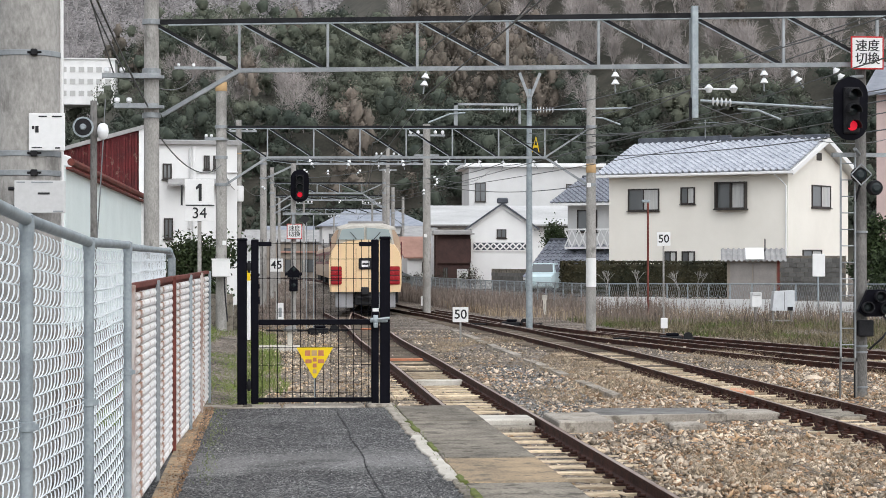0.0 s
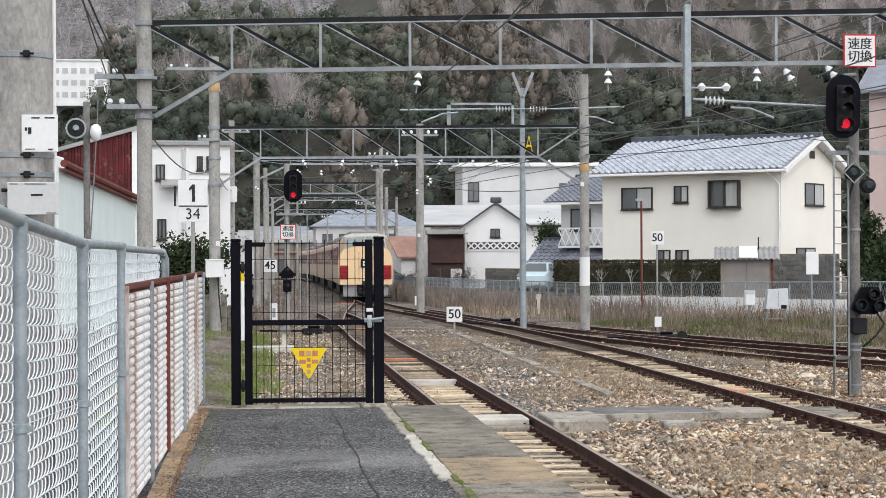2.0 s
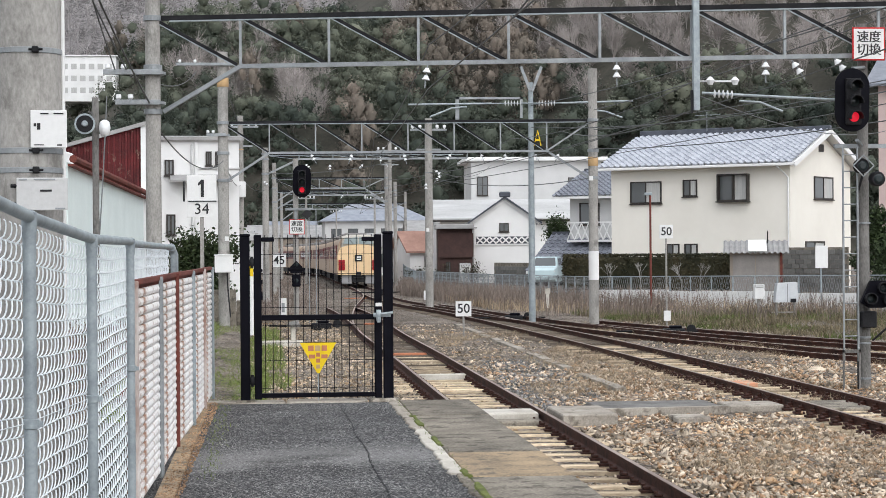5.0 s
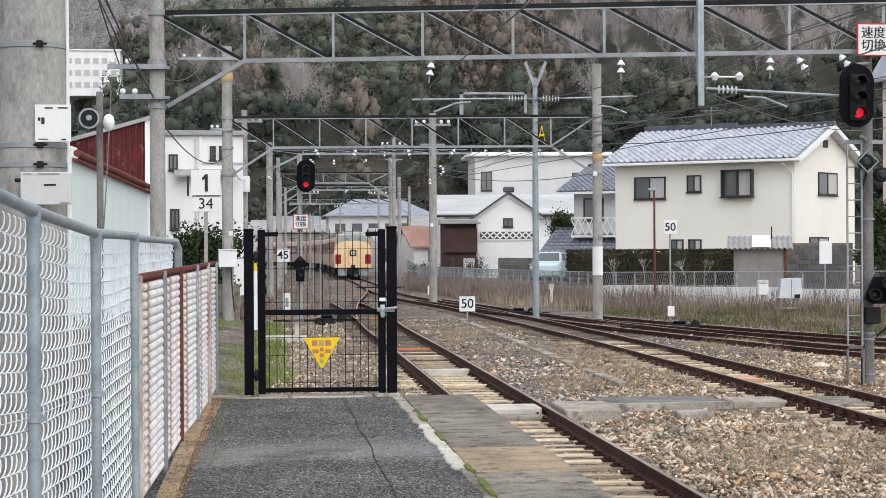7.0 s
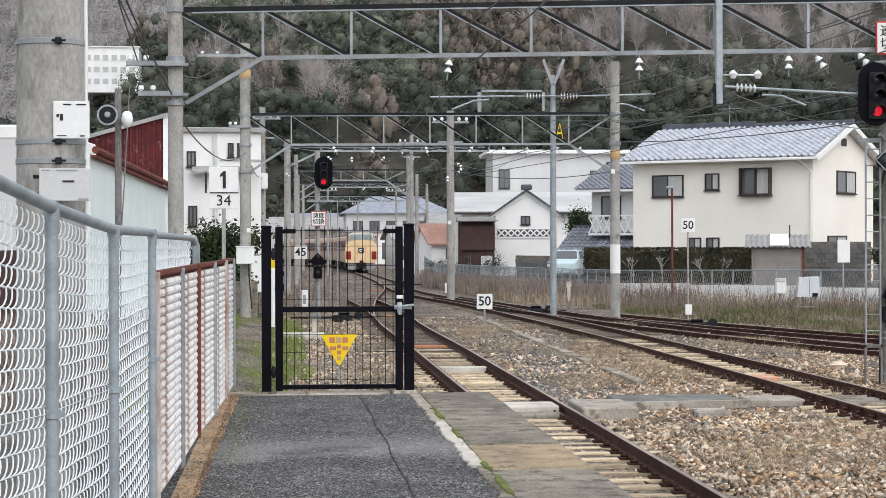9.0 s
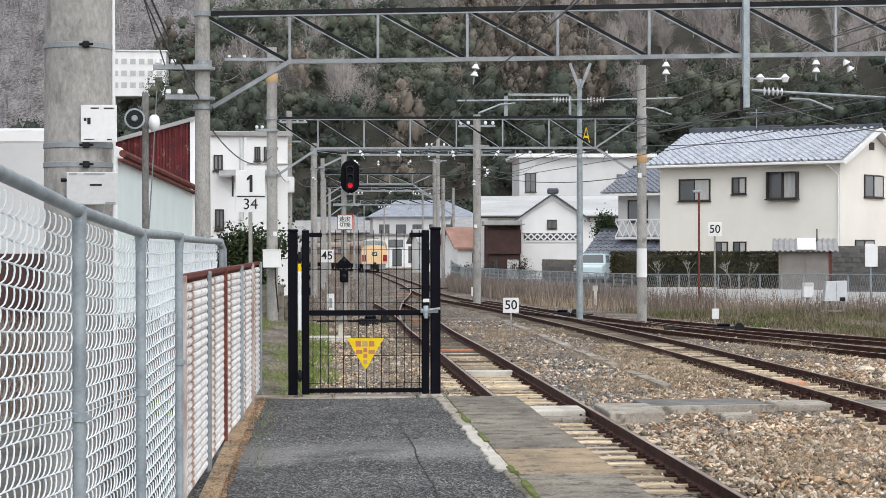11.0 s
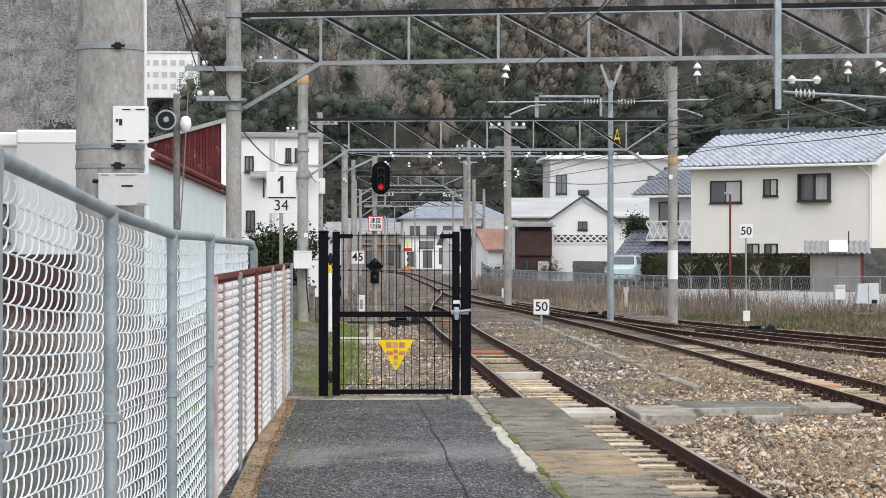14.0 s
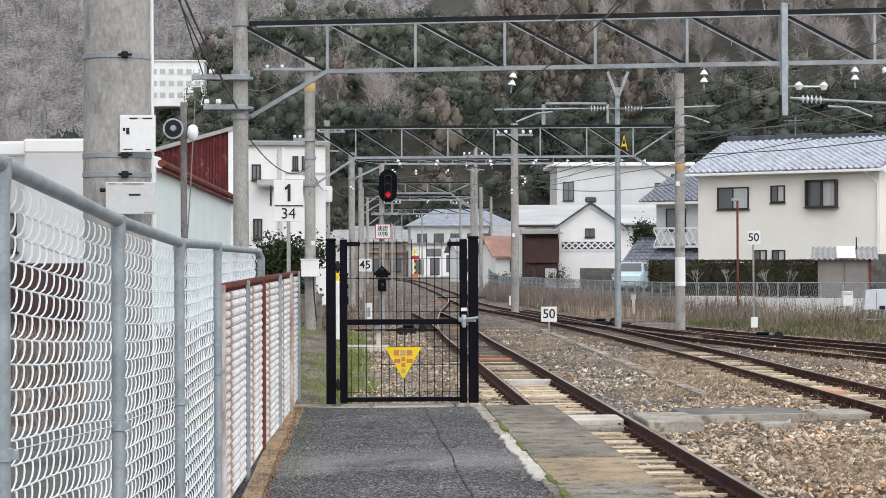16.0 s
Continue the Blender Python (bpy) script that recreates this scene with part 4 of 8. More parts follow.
port1 = portal((-1.85, 34.3), (13.6, 31.2), 6.42, 0.87, 10, (0.128, 8.6), (0.17, 8.0), 0.78, "grey steel lattice portal beam over the tracks on concrete poles", 0.075)
port2 = portal((-1.1, 60.4), (10.4, 59.3), 6.29, 0.95, 8, (0.16, 8.5), (0.142, 7.9), 0.85, "second steel lattice portal beam over the tracks on concrete poles", 0.07)
port3 = portal((0.32, 92.4), (10.0, 92.0), 6.9, 0.25, 6, (0.15, 7.2), None, 0.7, "distant steel portal beam over the tracks", 0.09)
portal((0.9, 113), (7.47, 112.8), 6.5, 0.6, 5, (0.12, 7.4), (0.11, 7.4), 0.8, "distant steel lattice portal over the line", 0.08)
portal((2.0, 172), (13.0, 171), 6.4, 0.5, 8, (0.12, 7.4), (0.12, 7.4), 0.9, "far steel lattice portal over the line", 0.1)
port4 = portal((1.2, 135), (9.5, 134.3), 6.4, 0.3, 5, (0.12, 7.0), (0.12, 7.0), 0.9, "far steel portal beam over the line", 0.1)


# ---- houses ----
def window(parent, x, y, z0, x1, z1, side="front", deep=0.06, name="window", curtain=True):
    """A sliding window in the front wall (facing -y) or in the right wall (facing +x)."""
    w, hgt = x1 - x, z1 - z0
    if side == "front":
        put = lambda a0, a1, d0, d1, b0, b1: (x + a0, x + a1, y - d1, y - d0, z0 + b0, z0 + b1)
    else:
        put = lambda a0, a1, d0, d1, b0, b1: (y + d0, y + d1, x + a0, x + a1, z0 + b0, z0 + b1)
    t = 0.06
    s = Shape()
    for q in ((0, w, 0, deep, 0, t), (0, w, 0, deep, hgt - t, hgt), (0, t, 0, deep, t, hgt - t), (w - t, w, 0, deep, t, hgt - t), (w / 2 - 0.03, w / 2 + 0.03, 0, deep * 0.8, t, hgt - t)):
        s.box(*put(*q))
    wn_ = part(name, s, "bronze", parent, "dark bronze sliding window")
    part("pane", Shape().box(*put(t, w / 2 - 0.03, 0.004, 0.02, t, hgt - t)), "glass", wn_)
    part("pane", Shape().box(*put(w / 2 + 0.03, w - t, 0.004, 0.03, t, hgt - t)), "curtain" if curtain else "glass", wn_)
    part("sill", Shape().box(*put(-0.04, w + 0.04, 0, deep + 0.05, -0.05, -0.004)), "bronze", wn_)
    return wn_


def tiled_slope(parent, x0, x1, ya, za, yb, zb, material, tile=0.32, course=0.32, overlap=0.0):
    """One roof slope from the eave (ya, za) to the ridge (yb, zb), of rounded tiles in courses."""
    run, rise = yb - ya, zb - za
    L = math.hypot(run, rise)
    nrow, ncol = int(L / course), int((x1 - x0) / tile)
    cs = L / nrow
    tw = (x1 - x0) / ncol
    ey, ez = run / L, rise / L
    prof = [(0.0, 0.05), (0.18, 0.008), (0.5, 0.0), (0.72, 0.03), (0.88, 0.095), (1.0, 0.05)]
    s = Shape()
    out = Vector((0, -ez if run > 0 else ez, abs(ey)))
    for r in range(nrow):
        lo, hi = [], []
        for c in range(ncol):
            for a, hgt in prof[:-1]:
                lo.append((x0 + (c + a) * tw, ya + ey * r * cs + out.y * (hgt + 0.07), za + ez * r * cs + out.z * (hgt + 0.07)))
                hi.append((x0 + (c + a) * tw, ya + ey * (r + 1) * cs + out.y * (hgt + 0.02), za + ez * (r + 1) * cs + out.z * (hgt + 0.02)))
        front = [(p[0], p[1] - out.y * 0.05, p[2] - out.z * 0.05) for p in lo]
        k = len(lo)
        s.add(lo + hi + front, [(i, i + 1, k + i + 1, k + i) for i in range(k - 1)] + [(2 * k + i, 2 * k + i + 1, i + 1, i) for i in range(k - 1)])
    part("tiles", s, material, parent, smooth=True)
    th = 0.12
    deck = Shape().add([(x0, ya, za), (x1, ya, za), (x1, yb, zb), (x0, yb, zb), (x0, ya, za - th), (x1, ya, za - th), (x1, yb, zb - th), (x0, yb, zb - th)],
                       [(0, 1, 2, 3), (7, 6, 5, 4), (4, 5, 1, 0), (5, 6, 2, 1), (6, 7, 3, 2), (7, 4, 0, 3)])
    part("roof_deck", deck, "whitewall", parent)


def gabled_shell(s, w, d, z0, ze, zr):
    """Walls of a house whose ridge runs along x."""
    v = [(0, 0, z0), (w, 0, z0), (w, d, z0), (0, d, z0), (0, 0, ze), (w, 0, ze), (w, d, ze), (0, d, ze), (0, d / 2, zr), (w, d / 2, zr)]
    return s.add(v, [(0, 1, 5, 4), (2, 3, 7, 6), (1, 2, 6, 9, 5), (3, 0, 4, 8, 7), (4, 5, 9, 8), (6, 7, 8, 9)])


def cream_house():
    hs = thing("cream_house", (16.43, 88.8, 0.4), "two-storey cream plastered house with grey tiled roof", "house", rz=-39.4)
    part("wall", gabled_shell(Shape(), 9.0, 6.95, -0.4, 5.62, 7.02), "plaster", hs)
    roof = part("roof", Shape().box(4.1, 9.5, 3.36, 3.58, 7.14, 7.40, 0.03), "darktile", hs, "dark ridge course over pale grey tiles")
    tiled_slope(roof, -0.45, 9.45, -0.55, 5.58, 3.48, 7.2, "tile")
    tiled_slope(roof, -0.45, 9.45, 7.5, 5.58, 3.48, 7.2, "tile")
    part("upper_ridge", Shape().box(-0.4, 4.5, 3.60, 3.82, 7.16, 7.52, 0.03), "darktile", roof)
    for y0 in (-0.66, 7.5):
        part("gutter", Shape().box(-0.47, 9.5, y0, y0 + 0.11, 5.46, 5.57, 0.02), "whitewall", hs, "white gutter")
    part("bargeboard", Shape().beam((9.49, -0.62, 5.50), (9.49, 3.48, 7.12), 0.22, 0.05).beam((9.49, 7.56, 5.50), (9.49, 3.48, 7.12), 0.22, 0.05), "whitewall", hs, "white bargeboard")
    part("downpipe", Shape().pipe([(8.6, -0.6, 5.45), (8.75, -0.2, 5.2), (8.93, -0.06, 4.95), (8.93, -0.06, 0.0)], 0.035, 8), "whitewall", hs, smooth=True)
    window(hs, 1.02, 0.0, 3.92, 2.64, 4.94)
    window(hs, 3.74, 0.0, 4.2, 4.46, 4.97)
    window(hs, 2.88, 0.0, 1.4, 3.54, 2.05)
    window(hs, 3.8, 0.0, 1.4, 4.46, 2.05)
    window(hs, 5.55, 0.0, 3.95, 7.05, 5.17, deep=0.28, name="bay_window")
    window(hs, 2.61, 9.0, 4.04, 4.78, 5.07, side="right")
    window(hs, 1.59, 9.0, 1.3, 3.72, 2.12, side="right")
    part("gable_vent", Shape().box(9.0, 9.03, 3.2, 3.75, 6.2, 6.55), "bronze", hs)
    part("aerial", Shape().tube((3.2, 3.6, 7.4), (3.2, 3.6, 8.3), 0.02).tube((2.6, 3.6, 8.15), (3.9, 3.6, 8.15), 0.012).tube((2.8, 3.3, 8.15), (2.8, 3.9, 8.15), 0.01).tube((3.3, 3.3, 8.15), (3.3, 3.9, 8.15), 0.01), "steel", hs, "thin metal aerial")
    return hs


cream_house()


def plain_building(name, at, rz, w, d, z1, wall, roof, label, windows=(), lip=0.25, zr=0.0, faint=False, hip=0.0):
    """A flat or low-gabled building: local x along its front, y into it."""
    b = thing(name, at, label, "house", rz=rz)
    if zr:
        part("wall", Shape().box(0, w, 0, d, -0.6, z1) if hip else gabled_shell(Shape(), w, d, -0.6, z1, z1 + zr), wall, b)
        rf = Shape()
        for ya, yb in ((-lip, d / 2), (d + lip, d / 2)):
            za = z1 - zr * lip / (d / 2)
            rf.add([(-lip, ya, za), (w + lip, ya, za), (w + lip - hip, yb, z1 + zr), (hip - lip, yb, z1 + zr), (-lip, ya, za + 0.14), (w + lip, ya, za + 0.14), (w + lip - hip, yb, z1 + zr + 0.14), (hip - lip, yb, z1 + zr + 0.14)],
                   [(0, 1, 2, 3), (7, 6, 5, 4), (4, 5, 1, 0), (5, 6, 2, 1), (6, 7, 3, 2), (7, 4, 0, 3)])
        for xe, xr in ((-lip, hip - lip), (w + lip, w + lip - hip)) if hip else ():
            za = z1 - zr * lip / (d / 2)
            rf.add([(xe, -lip, za), (xe, d + lip, za), (xr, d / 2, z1 + zr), (xe, -lip, za + 0.14), (xe, d + lip, za + 0.14), (xr, d / 2, z1 + zr + 0.14)], [(0, 1, 2), (5, 4, 3), (0, 3, 4, 1), (1, 4, 5, 2), (2, 5, 3, 0)])
        part("roof", rf, roof, b)
    else:
        part("wall", Shape().box(0, w, 0, d, -0.6, z1), wall, b)
        part("roof", Shape().box(-lip, w + lip, -lip, d + lip, z1, z1 + 0.3, 0.04), roof, b)
    for (x, z0, x1, zz) in windows:
        if faint:
            part("window", Shape().box(x, x1, -0.06, 0.0, z0, zz), "curtain", b, "window drawn as a pale panel")
        else:
            window(b, x, 0.0, z0, x1, zz, curtain=False)
    return b


plain_building("white_building", (16.5, 149, 0.4), -2, 10.2, 8, 8.7, "greywall", "whitewall", "white two-storey rendered building with flat roof", ((0.45, 6.0, 1.3, 7.5), (7.6, 6.2, 9.4, 7.4)), 0.5)
annex = plain_building("white_annex", (13.0, 138, 0.4), -2, 10.5, 9, 4.1, "whitewall", "sheetroof", "low white annex with broad pale roof", (), 0.6, 1.3)

for i in range(5):
    f = (i + 0.3) / 5
    part("roof_seam", Shape().beam((-0.6, -0.55 + 5.0 * f, 4.02 + 1.45 * f), (11.1, -0.55 + 5.0 * f, 4.02 + 1.45 * f), 0.07, 0.10), "greyroof", annex)
# Dark tube added to draw the shaded line beneath the roof edge.
part("gutter", Shape().tube((-0.6, -0.68, 3.9), (11.1, -0.68, 3.9), 0.08), "bronze", annex)


def storehouse():
    k = thing("plaster_storehouse", (13.3, 119.0, 0.3), "white plastered storehouse with lattice band and dark gabled roof", "house", rz=-5)
    w, d, ze, zr = 3.9, 6.0, 3.75, 5.12
    v = [(0, 0, -0.5), (w, 0, -0.5), (w, d, -0.5), (0, d, -0.5), (0, 0, ze), (w, 0, ze), (w, d, ze), (0, d, ze), (w / 2, 0, zr), (w / 2, d, zr)]
    part("wall", Shape().add(v, [(0, 1, 5, 8, 4), (2, 3, 7, 9, 6), (1, 2, 6, 5), (3, 0, 4, 7), (5, 6, 9, 8), (7, 4, 8, 9)]), "whitewall", k)
    rf = Shape()
    for a in (-0.35, w + 0.35):
        za = ze - (zr - ze) * 0.35 / (w / 2)
        rf.add([(a, -0.3, za), (w / 2, -0.3, zr), (w / 2, d + 0.3, zr), (a, d + 0.3, za), (a, -0.3, za + 0.12), (w / 2, -0.3, zr + 0.12), (w / 2, d + 0.3, zr + 0.12), (a, d + 0.3, za + 0.12)],
               [(0, 1, 2, 3), (7, 6, 5, 4), (4, 5, 1, 0), (5, 6, 2, 1), (6, 7, 3, 2), (7, 4, 0, 3)])
    part("roof", rf, "darktile", k)
    part("gable_moulding", Shape().beam((-0.2, -0.06, ze - 0.2), (w / 2, -0.06, zr - 0.14), 0.16, 0.1).beam((w + 0.2, -0.06, ze - 0.2), (w / 2, -0.06, zr - 0.14), 0.16, 0.1), "whitewall", k)
    part("ridge_ornament", Shape().box(w / 2 - 0.35, w / 2 + 0.35, -0.4, 0.0, zr + 0.05, zr + 0.4, 0.08), "darktile", k)
    window(k, 1.6, 0.0, 3.02, 2.2, 3.57, curtain=False)
    band = part("lattice_band", Shape().box(0.15, w - 0.1, -0.03, 0.0, 2.28, 2.73), "darktile", k, "grey tile band with white raised lattice")
    for i in range(9):
        x = 0.2 + i * 0.4
        part("lattice_bar", Shape().beam((x, -0.05, 2.31), (x + 0.4, -0.05, 2.70), 0.09, 0.05).beam((x + 0.4, -0.05, 2.31), (x, -0.05, 2.70), 0.09, 0.05), "whitewall", band)
    part("trim", Shape().box(0.1, w - 0.05, -0.06, 0, 2.19, 2.28).box(0.1, w - 0.05, -0.06, 0, 2.73, 2.81), "whitewall", band)
    return k


storehouse()
brown = plain_building("brown_shed", (10.9, 117.5, 0.2), -4, 2.15, 3, 3.3, "brownboard", "greyroof", "dark brown boarded shed beside the storehouse", ((0.5, 0.5, 0.8, 1.3),), 0.12)
part("upper_panel", Shape().box(0.1, 2.2, -0.22, -0.005, 1.55, 3.05, 0.01), "brownboard", brown)
part("garage_door", Shape().box(1.35, 2.05, -0.08, -0.005, 0.0, 1.2, 0.01), "greywall", brown, "pale sheet door")
part("canopy", Shape().box(-0.2, 2.4, -0.7, 0.0, 3.32, 3.4), "greyroof", brown)
part("support", Shape().box(0.05, 0.13, -0.6, -0.52, 0, 3.3).box(1.2, 1.28, -0.2, -0.12, 3.0, 3.4), "brownboard", brown)
plain_building("pink_roofed_house", (11.9, 152, 0.2), 12, 2.0, 5, 2.0, "whitewall", "pinktile", "small white house with faded red roof", ((1.2, 0.7, 1.9, 1.5),), 0.4, 1.4)


def tiled_house(name, at, rz, w, d, z1, zr, wall, label, over=0.6, windows=(), tile_mat="darktile"):
    b = thing(name, at, label, "house", rz=rz)
    part("wall", gabled_shell(Shape(), w, d, -0.6, z1, z1 + zr), wall, b)
    za = z1 - zr * over / (d / 2)
    rf = part("roof", Shape().box(-over, w + over, d / 2 - 0.1, d / 2 + 0.1, z1 + zr + 0.02, z1 + zr + 0.28, 0.03), "darktile", b, "dark ridge over tiled slopes")
    tiled_slope(rf, -over, w + over, -over, za + 0.12, d / 2, z1 + zr + 0.12, tile_mat)
    tiled_slope(rf, -over, w + over, d + over, za + 0.12, d / 2, z1 + zr + 0.12, tile_mat)
    for q in windows:
        window(b, q[0], 0.0, q[1], q[2], q[3], curtain=False)
    return b


tiled_house("tiled_annex", (15.1, 101.5, 0.3), -38, 4.8, 4.5, 1.1, 1.5, "brownboard", "low outbuilding with grey tiled roof", 0.7, (), "greytile")
oth = tiled_house("old_tiled_house", (16.7, 102.5, 0.3), -38, 4.5, 6, 4.9, 1.2, "greywall", "older house with grey tiled roof and lattice balcony", 0.7, ((0.6, 3.2, 1.8, 4.4),), "greytile")
bal = part("balcony", Shape().box(0.3, 4.2, -0.9, 0.0, 2.3, 2.42).box(0.3, 4.2, -0.9, -0.84, 3.3, 3.38), "white", oth, "white lattice balcony")
for i in range(9):
    part("lattice_bar", Shape().beam((0.3 + i * 0.43, -0.87, 2.42), (0.73 + i * 0.43, -0.87, 3.3), 0.05, 0.04).beam((0.73 + i * 0.43, -0.87, 2.42), (0.3 + i * 0.43, -0.87, 3.3), 0.05, 0.04), "white", bal)
plain_building("neighbour_house", (32.0, 97, 0.4), -30, 8, 7, 10.4, "pinkwall", "greytile", "faded pink neighbouring house with tiled roof", ((1.0, 4.0, 2.4, 5.2), (3.6, 4.0, 5.2, 5.2)), 0.6, 1.6)
# buildings beside the line on the other side
ware = thing("warehouse", (-4.35, 44.6, 0.3), "pale sheet warehouse with dark red corrugated upper wall", "warehouse", rz=87.4)
part("wall", Shape().add([(0, 0, -0.5), (17, 0, -0.5), (17, 1.4, -0.5), (0, 1.4, -0.5), (0, 0, 4.05), (17, 0, 3.75), (17, 1.4, 4.15), (0, 1.4, 4.3)], [(0, 1, 5, 4), (1, 2, 6, 5), (2, 3, 7, 6), (3, 0, 4, 7), (4, 5, 6, 7)]), "mintsheet", ware)
rb = thing("red_corrugated_building", (-6.4, 61.0, 0.3), "building end clad in dark red corrugated sheet", "building")
part("wall", Shape().slab([(0.0, 5.15), (2.72, 5.93), (2.72, -0.4), (0.0, -0.4)], 0, 6), "redsheet", rb)
for i in range(15):
    x = 0.03 + i * 0.182
    part("rib", Shape().add([(x, -0.002, 0), (x + 0.10, -0.002, 0), (x + 0.08, -0.06, 0), (x + 0.02, -0.06, 0), (x, -0.002, 5.1 + 0.287 * x), (x + 0.10, -0.002, 5.1 + 0.287 * x), (x + 0.08, -0.06, 5.1 + 0.287 * x), (x + 0.02, -0.06, 5.1 + 0.287 * x)],
         [(0, 1, 2, 3), (7, 6, 5, 4), (4, 5, 1, 0), (5, 6, 2, 1), (6, 7, 3, 2), (7, 4, 0, 3)]), "redsheet", rb)
part("corner_trim", Shape().box(2.72, 2.9, -0.08, 0.0, -0.4, 5.95), "white", rb)
part("verge", Shape().beam((-0.1, -0.05, 5.18), (2.9, -0.05, 6.02), 0.12, 0.2), "greyroof", rb)
part("eave_pipe", Shape().tube((-0.2, -0.15, 4.12), (17.2, -0.15, 3.78), 0.09).beam((-0.2, -0.1, 3.98), (17.2, -0.1, 3.64), 0.05, 0.14), "rustred", ware, "rust-red gutter pipe")
gab = plain_building("white_gabled_house", (-3.75, 74.5, 0.3), 4, 3.0, 9, 6.25, "whitewall", "greyroof", "white house front with small twin windows", ((1.72, 5.28, 1.95, 5.82), (2.08, 5.28, 2.31, 5.82), (0.15, 4.9, 0.5, 5.5), (0.2, 2.6, 0.55, 3.4)), 0.18, 0.3)
part("ledge", Shape().box(1.45, 3.02, -0.07, -0.003, 5.14, 5.20, 0.01), "greywall", gab, "thin moulded ledge")
part("lean_to_roof", Shape().add([(0.35, -0.6, 4.62), (2.7, -0.6, 4.62), (2.7, -0.003, 4.85), (0.35, -0.003, 4.85), (0.35, -0.6, 4.70), (2.7, -0.6, 4.70), (2.7, -0.003, 4.93), (0.35, -0.003, 4.93)], [(3, 2, 1, 0), (4, 5, 6, 7), (0, 1, 5, 4), (1, 2, 6, 5), (2, 3, 7, 6), (3, 0, 4, 7)]), "greyroof", gab, "narrow grey canopy")
part("corner_board", Shape().box(1.30, 1.42, -0.09, -0.003, -0.5, 6.2, 0.01), "white", gab)
part("downpipe", Shape().tube((1.18, -0.06, 0.0), (1.18, -0.06, 6.1), 0.035, n=8), "greywall", gab, smooth=True)
pale_box = plain_building("pale_box_building", (-6.6, 40.0, 0.3), -4, 1.5, 8, 4.12, "greywall", "whitewall", "plain white rendered building behind the fence", (), 0.02)
lean_to = plain_building("grey_lean_to", (-12.35, 41.0, 0.3), -4, 5.7, 2, 4.1, "greywall", "white", "light grey shed with white roof edge behind the fence", ((4.95, 2.1, 5.5, 2.9),), 0.06)
# Added dark panels stand in for the shaded clutter below both walls.
part("lower_wall", Shape().box(-0.02, 1.52, -0.08, -0.004, -0.5, 1.85), "brownboard", pale_box, "dark panel standing in for shaded clutter before the wall")
part("lower_wall", Shape().box(0.0, 5.7, -0.08, -0.004, -0.5, 1.9), "brownboard", lean_to, "dark panel standing in for shaded clutter before the wall")
plain_building("hill_apartment_block", (-43.2, 424, 35.5), 0, 12.4, 8, 9.2, "whitewall", "whitewall", "white apartment block on the hillside", tuple((0.8 + 1.9 * i, 1.2 + 2.6 * j, 2.0 + 1.9 * i, 2.4 + 2.6 * j) for i in range(6) for j in range(3)), 0.3, 0.0, True)
# town beyond the curve
plain_building("blue_roofed_hall", (10.2, 300, -0.5), 0, 16, 14, 7.4, "greywall", "bluetile", "broad hall with blue-grey hipped roof", tuple((1 + 2.6 * i, 4.6, 2.6 + 2.6 * i, 6.0) for i in range(6)), 0.8, 2.4, hip=5.0)
plain_building("white_shop", (10.0, 285, -0.9), 4, 15, 9, 4.6, "whitewall", "greyroof", "white shop building beyond the crossing", ((0.4, 0.2, 1.6, 2.4), (2.0, 2.9, 4.2, 4.0), (2.6, 0.1, 4.0, 2.6), (5.0, 0.6, 6.6, 3.0), (7.2, 0.1, 9.6, 2.7), (7.4, 3.1, 9.0, 4.0), (10.4, 0.1, 12.0, 2.7), (12.6, 0.9, 14.4, 2.4)), 0.5)
plain_building("grey_town_house", (-8.0, 262, -0.7), 6, 9, 8, 4.4, "greywall", "greyroof", "grey town house by the line", ((1.0, 1.0, 2.6, 2.6), (4.5, 1.0, 6.2, 2.6)), 0.5, 1.6)
plain_building("brown_town_house", (-1.5, 320, -0.9), 0, 12, 8, 5.4, "beige", "greyroof", "beige town house with grey roof", ((1.0, 2.6, 3.0, 4.2), (6.0, 2.6, 8.0, 4.2)), 0.5, 1.8)
plain_building("pale_town_house", (-14, 200, -0.4), 5, 8, 8, 4.6, "whitewall", "greyroof", "pale house with grey roof beside the line", ((1.0, 2.5, 2.6, 3.8), (4.5, 2.5, 6.2, 3.8)), 0.5, 1.4)
plain_building("slate_town_house", (-10.5, 232, -0.7), 4, 7, 8, 3.6, "greywall", "bluetile", "low town house with slate roof", ((1.0, 1.0, 2.6, 2.6), (4.0, 1.0, 5.6, 2.6)), 0.5, 1.5)
plain_building("white_town_house", (2.0, 345, -0.9), 0, 8, 8, 6.4, "whitewall", "bluetile", "white town house with slate roof", ((1.0, 3.0, 3.0, 4.6), (4.5, 3.0, 6.5, 4.6)), 0.5, 1.8)
plain_building("small_white_shop", (3.6, 292, -0.9), 0, 5.6, 7, 3.4, "beige", "pinktile", "small shop with a reddish canopy", ((0.6, 0.5, 2.4, 2.4), (3.2, 0.5, 5.0, 2.4)), 0.5)
plain_building("corner_house", (20.5, 262, -0.5), 0, 9, 8, 5.0, "whitewall", "greyroof", "white corner house beyond the crossing", ((1.0, 2.6, 2.8, 4.0), (4.5, 2.6, 6.5, 4.0)), 0.5, 1.6)
plain_building("roadside_house", (12.2, 205, -0.4), 6, 5.5, 7, 3.0, "whitewall", "greyroof", "low white roadside house", ((0.8, 0.8, 2.2, 2.2), (3.2, 0.8, 4.6, 2.2)), 0.5, 1.3)


